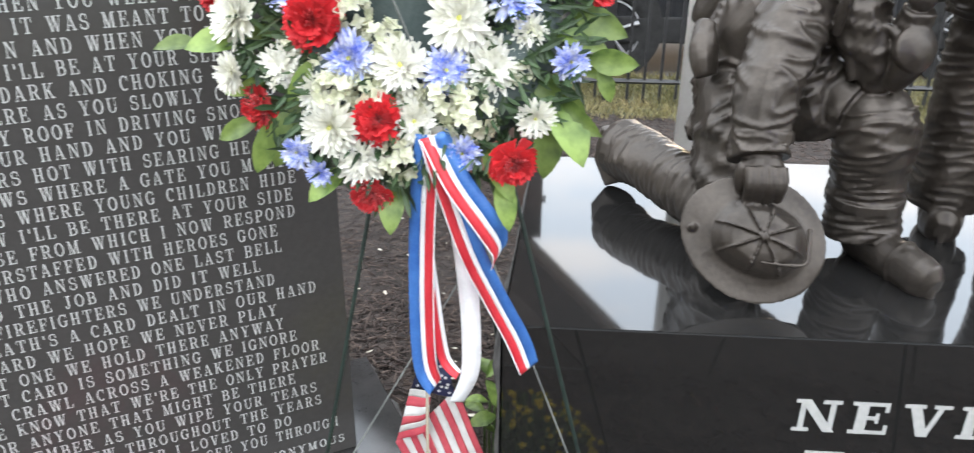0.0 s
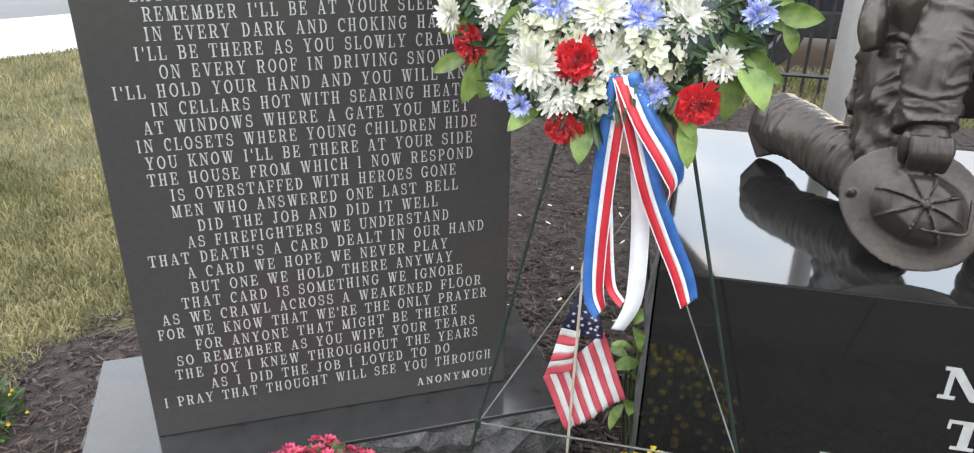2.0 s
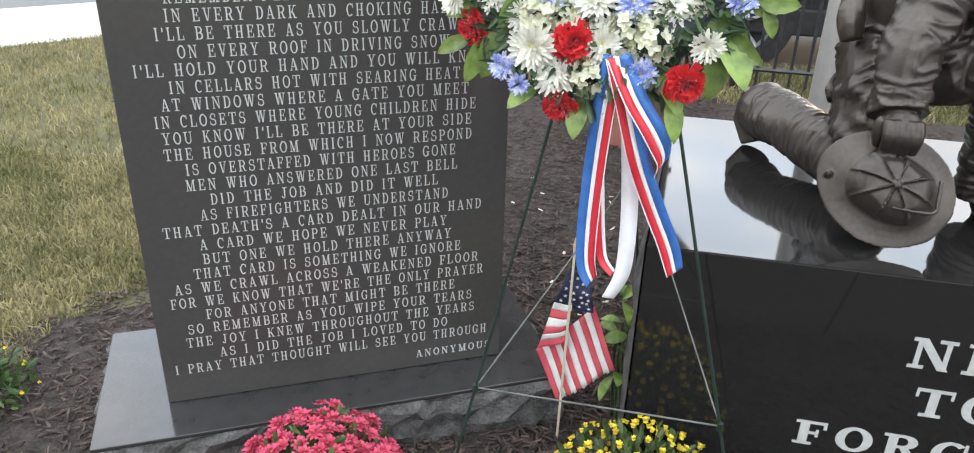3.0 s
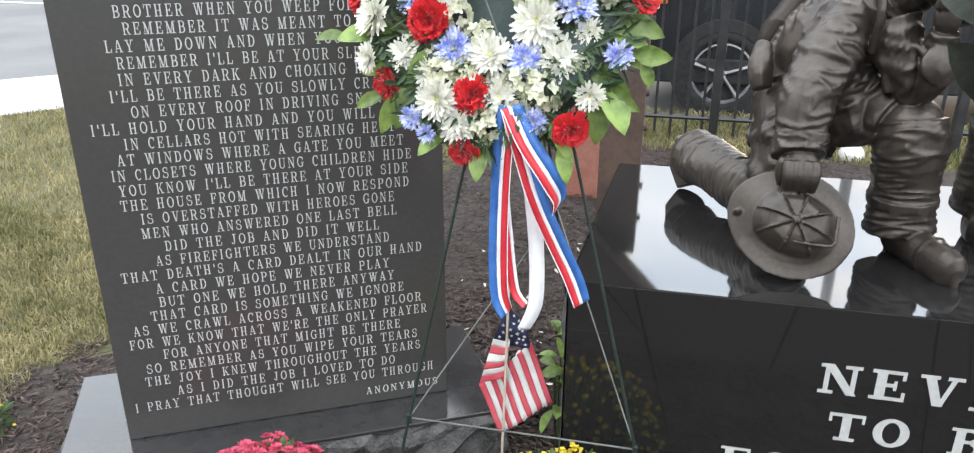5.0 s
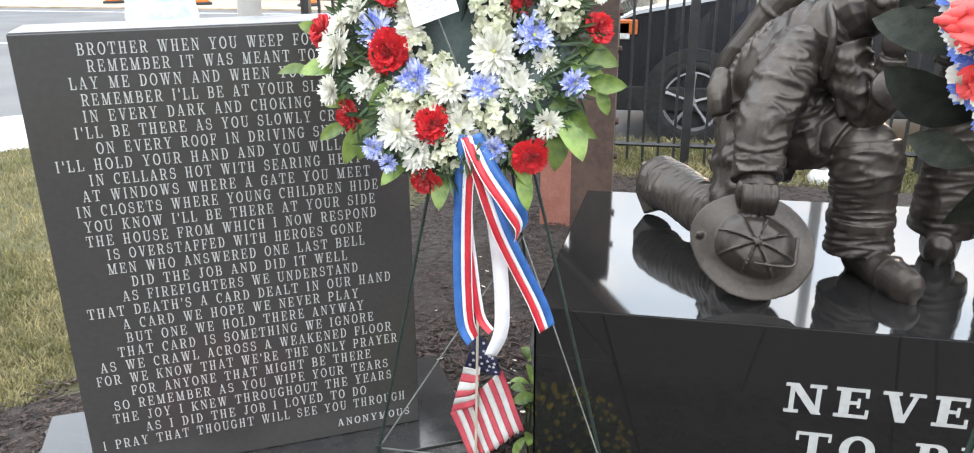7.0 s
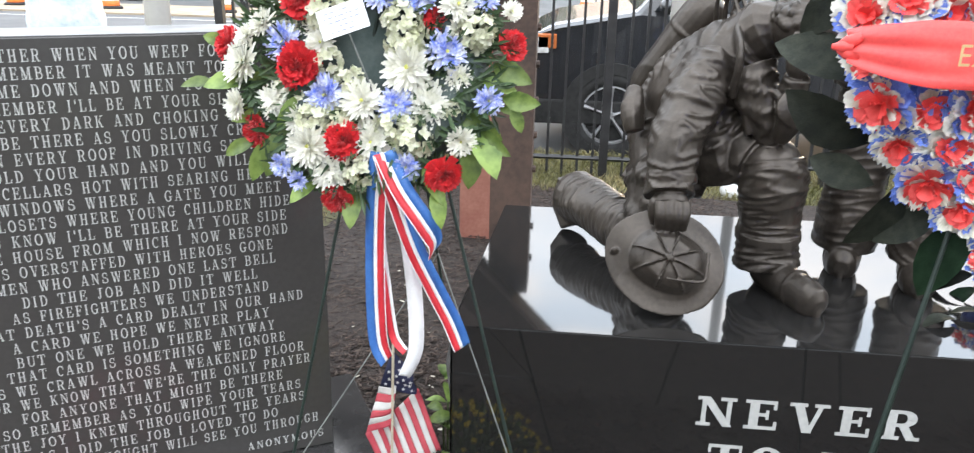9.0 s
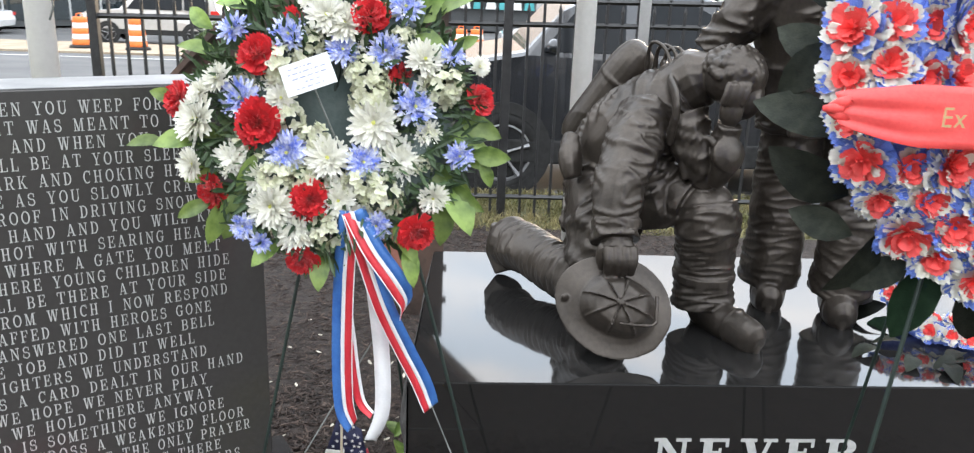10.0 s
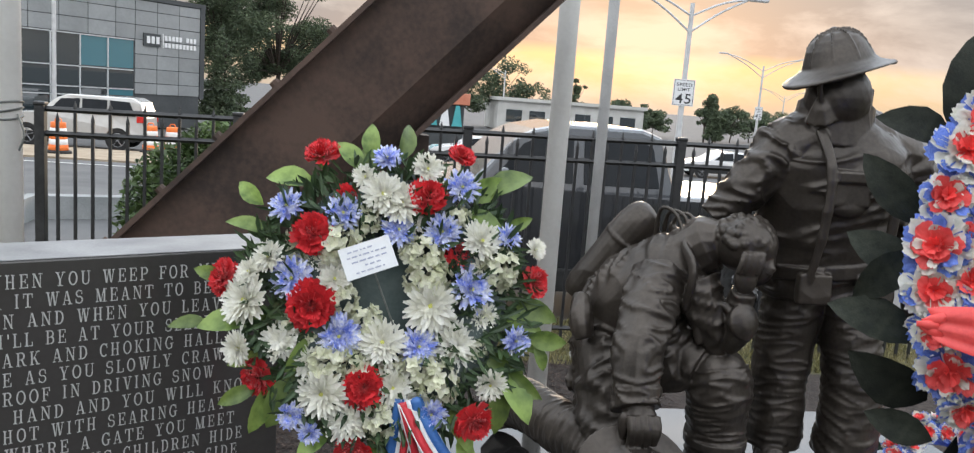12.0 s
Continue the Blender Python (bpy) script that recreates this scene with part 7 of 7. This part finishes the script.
# ---- clinic building ----
def clinic():
    a = math.degrees(math.atan2(8.0, 7.03))
    t = thing("clinic_building", (-17.7, 44.0, gz(44)), "grey panelled two-storey clinic with teal and dark windows", "building", turn=a)
    g = gz(44)
    L = 10.65
    bm = bmesh.new()
    box(bm, -9.0, 0.0, 0.0, L, 12.0, 5.55 - g)
    part("wall", bm, M_DARKCLAD, t)
    bm = bmesh.new()
    box(bm, -9.2, -0.1, 5.55 - g, L + 0.35, 12.1, 5.8 - g)
    part("roof", bm, M_DARKCLAD, t)
    # cladding panels over and beside the windows
    xs = [-9.0 + 1.575 * k for k in range(10)] + [6.35, 8.0, 9.6, L]
    xs = sorted(set(round(x, 3) for x in xs if x <= 6.0)) + [6.35, 7.75, 9.2, L]
    zs = [3.36, 4.15, 4.95, 5.52]
    for x0, x1 in zip(xs, xs[1:]):
        for z0, z1 in zip(zs, zs[1:]):
            bm = bmesh.new()
            box(bm, x0 + 0.02, -0.06, z0 - g + 0.02, x1 - 0.02, -0.001, z1 - g - 0.02)
            part("panel", bm, M_PANEL, t)
    for x0, x1 in ((6.35, 7.75), (7.75, 9.2), (9.2, L)):
        for z0, z1 in ((0.32, 0.95), (0.95, 1.75), (1.75, 2.55), (2.55, 3.36)):
            bm = bmesh.new()
            box(bm, x0 + 0.02, -0.06, z0 - g + 0.02, x1 - 0.02, -0.001, z1 - g - 0.02)
            part("panel", bm, M_PANEL, t)
    bm = bmesh.new()
    box(bm, L + 0.0, -0.12, 0.2 - g, L + 0.3, 0.2, 5.6 - g)
    part("corner_fin", bm, M_DARKCLAD, t)
    # window bays
    k = 0
    for x in np.arange(6.3 - 1.575 * 9, 6.2, 1.575):
        x = float(x)
        for j, (z0, z1) in enumerate(((-1.3, 0.12), (0.17, 0.55), (0.6, 1.62), (1.68, 3.3))):
            bm = bmesh.new()
            box(bm, x + 0.03, -0.03, z0 - g + 0.03, x + 1.545, 0.0, z1 - g - 0.03)
            w = part("window", bm, M_WINTEAL if (j == 3 and k % 9 in (7, 8, 2)) or (j == 1 and k % 9 in (8, 3)) else M_WINDARK, t, "large glass pane")
            bm = bmesh.new()
            box(bm, x - 0.035, -0.09, z0 - g, x + 0.035, 0.0, z1 - g)
            box(bm, x + 0.035, -0.09, z1 - g - 0.03, x + 1.54, 0.0, z1 - g + 0.03)
            part("window_frame", bm, M_MULLION, w)
        k += 1
    # sign: emblem and two rows of bars
    bm = bmesh.new()
    box(bm, 6.83, -0.16, 3.05 - g, 7.9, -0.07, 3.75 - g)
    s = part("sign", bm, M_DARKCLAD, t, "dark emblem plate with light bars")
    for x0, x1, z0, z1 in ((7.0, 7.2, 3.2, 3.6), (7.3, 7.5, 3.2, 3.6), (7.6, 7.8, 3.2, 3.6), (8.02, 8.07, 3.0, 3.8)):
        bm = bmesh.new()
        box(bm, x0, -0.2, z0 - g, x1, -0.165, z1 - g)
        part("sign_bar", bm, M_SIGNWHITE, s)
    r = random.Random(2)
    for z0, n in ((3.45, 9), (3.05, 9)):
        for q in range(n):
            if z0 > 3.4 and q == 5:
                continue
            bm = bmesh.new()
            x0 = 8.2 + 0.245 * q
            box(bm, x0, -0.12, z0 - g, x0 + 0.17, -0.07, z0 + 0.27 - g)
            part("sign_bar", bm, M_SIGNWHITE, s)
    # flat dark plate stands in for the shade of the recess under the overhang
    bm = bmesh.new()
    box(bm, 6.4, -0.02, 0.0, L, 0.05, 0.28 - g)
    part("recess_shade_plate", bm, M_DARKCLAD, t, "flat dark plate for the shaded ground-floor recess")


clinic()


# ---- far buildings ----
low = thing("low_building", (13.0, 86.0, gz(86)), "long low pale flat-roofed building in the distance", "building")
bm = bmesh.new()
box(bm, 0, 0, 0, 16.0, 10, 3.1)
part("wall", bm, M_STUCCO, low)
bm = bmesh.new()
box(bm, -0.3, -0.3, 3.1, 16.3, 10.3, 3.45)
part("roof", bm, M_STUCCO, low)
for k in range(6):
    bm = bmesh.new()
    box(bm, 0.9 + 2.5 * k, -0.05, 0.9, 2.6 + 2.5 * k, 0.1, 2.2)
    part("window", bm, M_WINDARK, low)
cafe = thing("roadside_shop", (0.0, 50.0, gz(50)), "small shop with an orange fascia and teal awnings", "building")
bm = bmesh.new()
box(bm, 0, 0, 0, 5.4, 6, 2.6)
part("wall", bm, M_DARKCLAD, cafe)
bm = bmesh.new()
box(bm, -0.2, -0.3, 2.6, 5.7, 6.2, 3.3, bevel=0.05)
part("fascia", bm, M_TERRACOTTA, cafe)
for k in range(7):
    bm = bmesh.new()
    prism(bm, [(0.1 + 0.76 * k, 1.3), (0.72 + 0.76 * k, 1.3), (0.52 + 0.76 * k, 2.55), (0.30 + 0.76 * k, 2.55)], -0.35, -0.1)
    part("awning", bm, M_TEALPAINT if k % 2 == 0 else M_SIGNWHITE, cafe)


# ---- trees ----
def tree(x, y, h, spread, seed, leaf=0.16, count=2600, label="leafy green tree far behind the road", conifer=False):
    r = random.Random(seed)
    g = gz(y)
    t = thing("tree", (x, y, g), label, "tree", "distant trees")
    bm = bmesh.new()
    tube(bm, along([(0, 0, -0.1), (0.1 * spread * r.uniform(-1, 1), 0, h * 0.4), (0.12 * spread * r.uniform(-1, 1), 0, h * 0.85)], 10), [0.035 * h * (1 - 0.085 * k) * 0.6 for k in range(10)], 8)
    boxes = []
    if conifer:
        for k in range(7):
            f = k / 6
            boxes.append(((0, 0, h * (0.15 + 0.8 * f)), (spread * (1 - f) * 0.9 + 0.15, spread * (1 - f) * 0.9 + 0.15, h * 0.09)))
    else:
        for k in range(24 if y > 80 else 44):
            a = r.uniform(0, 6.28)
            q = spread * r.uniform(0.15, 0.9)
            c = (q * math.cos(a), q * math.sin(a) * 0.7, h * r.uniform(0.28, 0.9))
            tube(bm, [(0, 0, h * 0.3), (c[0] * 0.5, c[1] * 0.5, (h * 0.35 + c[2]) / 2), c], [0.008 * h, 0.005 * h, 0.0015 * h], 6)
            s = spread * r.uniform(0.14, 0.36)
            boxes.append((c, (s, s, s * r.uniform(0.55, 0.9))))
    part("trunk", bm, M_BARK, t)
    part("crown", None, None, t, mesh=foliage("crown", r, boxes, count, leaf, M_TREELEAF))


for i, (x, y, h, s) in enumerate([(-11.2, 62, 14.0, 4.6), (-7.6, 66, 12.5, 4.2), (-5.0, 72, 9.0, 3.4), (13.5, 92, 8.0, 3.6), (17.5, 94, 5.6, 3.2), (9.5, 90, 6.4, 3.0), (23.4, 96, 6.8, 1.7), (30.2, 95, 4.2, 2.3), (33.0, 97, 3.6, 2.0), (38.6, 92, 5.9, 1.7), (41.8, 96, 4.0, 2.2),
                                   (45.5, 100, 4.6, 2.6), (50, 104, 4.0, 3.0), (56, 110, 4.2, 3.4), (-3.0, 95, 6.0, 3.0), (2.5, 98, 6.5, 3.2), (6.0, 96, 6.0, 3.0), (26.5, 99, 3.6, 2.4), (20.5, 97, 3.8, 2.4), (36.0, 103, 3.2, 2.6), (64, 118, 4.4, 4.0), (72, 125, 4.6, 4.0)]):
    tree(x, y, h, s, 100 + i, leaf=0.12 if y < 80 else 0.2, count=30000 if y < 80 else 2600)
for i, (x, y, h, s) in enumerate([(-10.0, 56, 6.4, 2.3), (38.0, 88, 5.0, 1.2)]):
    tree(x, y, h, s, 150 + i, leaf=0.14, count=6000, label="dark green conifer far behind the road", conifer=True)


# ---- street lamps and the speed sign ----
def street_lamp(x, y, h, arm, label="tall grey street lamp with two arms beside the road", single=False):
    t = thing("street_lamp", (x, y, gz(y)), label, "street lamp", "street lamps")
    bm = bmesh.new()
    tube(bm, [(0, 0, -0.1), (0, 0, h + 0.4)], [0.11, 0.07], 10)
    part("pole", bm, M_ALU, t)
    for s in (-1, 1):
        if single and s > 0:
            continue
        for dz in (0.0, 0.5):
            bm = bmesh.new()
            tube(bm, along([(0, 0, h - dz), (s * arm * 0.5, 0, h + arm * 0.24 - dz * 0.55), (s * arm, 0, h + arm * 0.36)], 8), 0.035, 6)
            part("arm", bm, M_ALU, t)
        bm = bmesh.new()
        b = bmesh.new()
        box(b, -0.35, -0.12, -0.06, 0.35, 0.12, 0.05, bevel=0.03)
        merge(bm, b, Matrix.Translation((s * (arm + 0.25), 0, h + arm * 0.36)))
        part("lamp_head", bm, M_ALU, t)
    return t


street_lamp(9.62, 25.2, 4.6 - gz(25.2), 1.9)
street_lamp(29.3, 60.0, 5.2 - gz(60), 3.1)
street_lamp(57.5, 110.0, 4.7 - gz(110), 3.2)
street_lamp(13.8, 88.0, 4.3 - gz(88), 1.8, single=True)
street_lamp(-22.0, 40.0, 6.5, 1.5, single=True)


def speed_sign(x, y, z, w, h):
    t = thing("speed_sign", (x, y, z), "white rectangular speed limit sign on the lamp post", "road sign")
    bm = bmesh.new()
    box(bm, -w / 2, -0.006, -h / 2, w / 2, 0.006, h / 2, bevel=0.003)
    part("plate", bm, M_SIGNWHITE, t)
    bm = bmesh.new()
    for x0, z0, x1, z1 in ((-0.46, -0.47, 0.46, -0.455), (-0.46, 0.455, 0.46, 0.47), (-0.46, -0.455, -0.44, 0.455), (0.44, -0.455, 0.46, 0.455)):
        box(bm, x0 * w, -0.0095, z0 * h, x1 * w, -0.0065, z1 * h)
    part("border", bm, M_SIGNBLACK, t)
    for words, zz, hh, ww in (("SPEED", 0.24, 0.12, 0.72), ("LIMIT", 0.06, 0.12, 0.56), ("45", -0.40, 0.36, 0.72)):
        me = text_mesh("lettering", words, M_SIGNBLACK, hh * h, width=ww * w, depth=0.0, bold=0.01)
        part("lettering", None, None, t, mesh=me).location = (0, -0.009, zz * h)


speed_sign(9.60, 25.094, 2.2, 0.72, 0.84)
speed_sign(29.28, 59.894, 2.0, 0.62, 1.0)


def camera_pole(x, y, h, boxes):
    t = thing("utility_pole", (x, y, gz(y)), "slim grey pole with white equipment boxes beside the clinic", "pole")
    bm = bmesh.new()
    tube(bm, [(0, 0, -0.1), (0, 0, h)], [0.10, 0.08], 10)
    part("shaft", bm, M_ALU, t)
    for z, w, d in boxes:
        bm = bmesh.new()
        box(bm, -w - 0.06, -0.2, z, -0.06, 0.2, z + d, bevel=0.04)
        part("equipment_box", bm, M_SIGNWHITE, t, "white equipment box")


camera_pole(-14.6, 40.0, 9.0, [])
camera_pole(-15.9, 39.0, 9.0, [(2.0, 0.35, 0.9), (3.9, 0.4, 0.4), (5.7, 0.4, 0.4)])
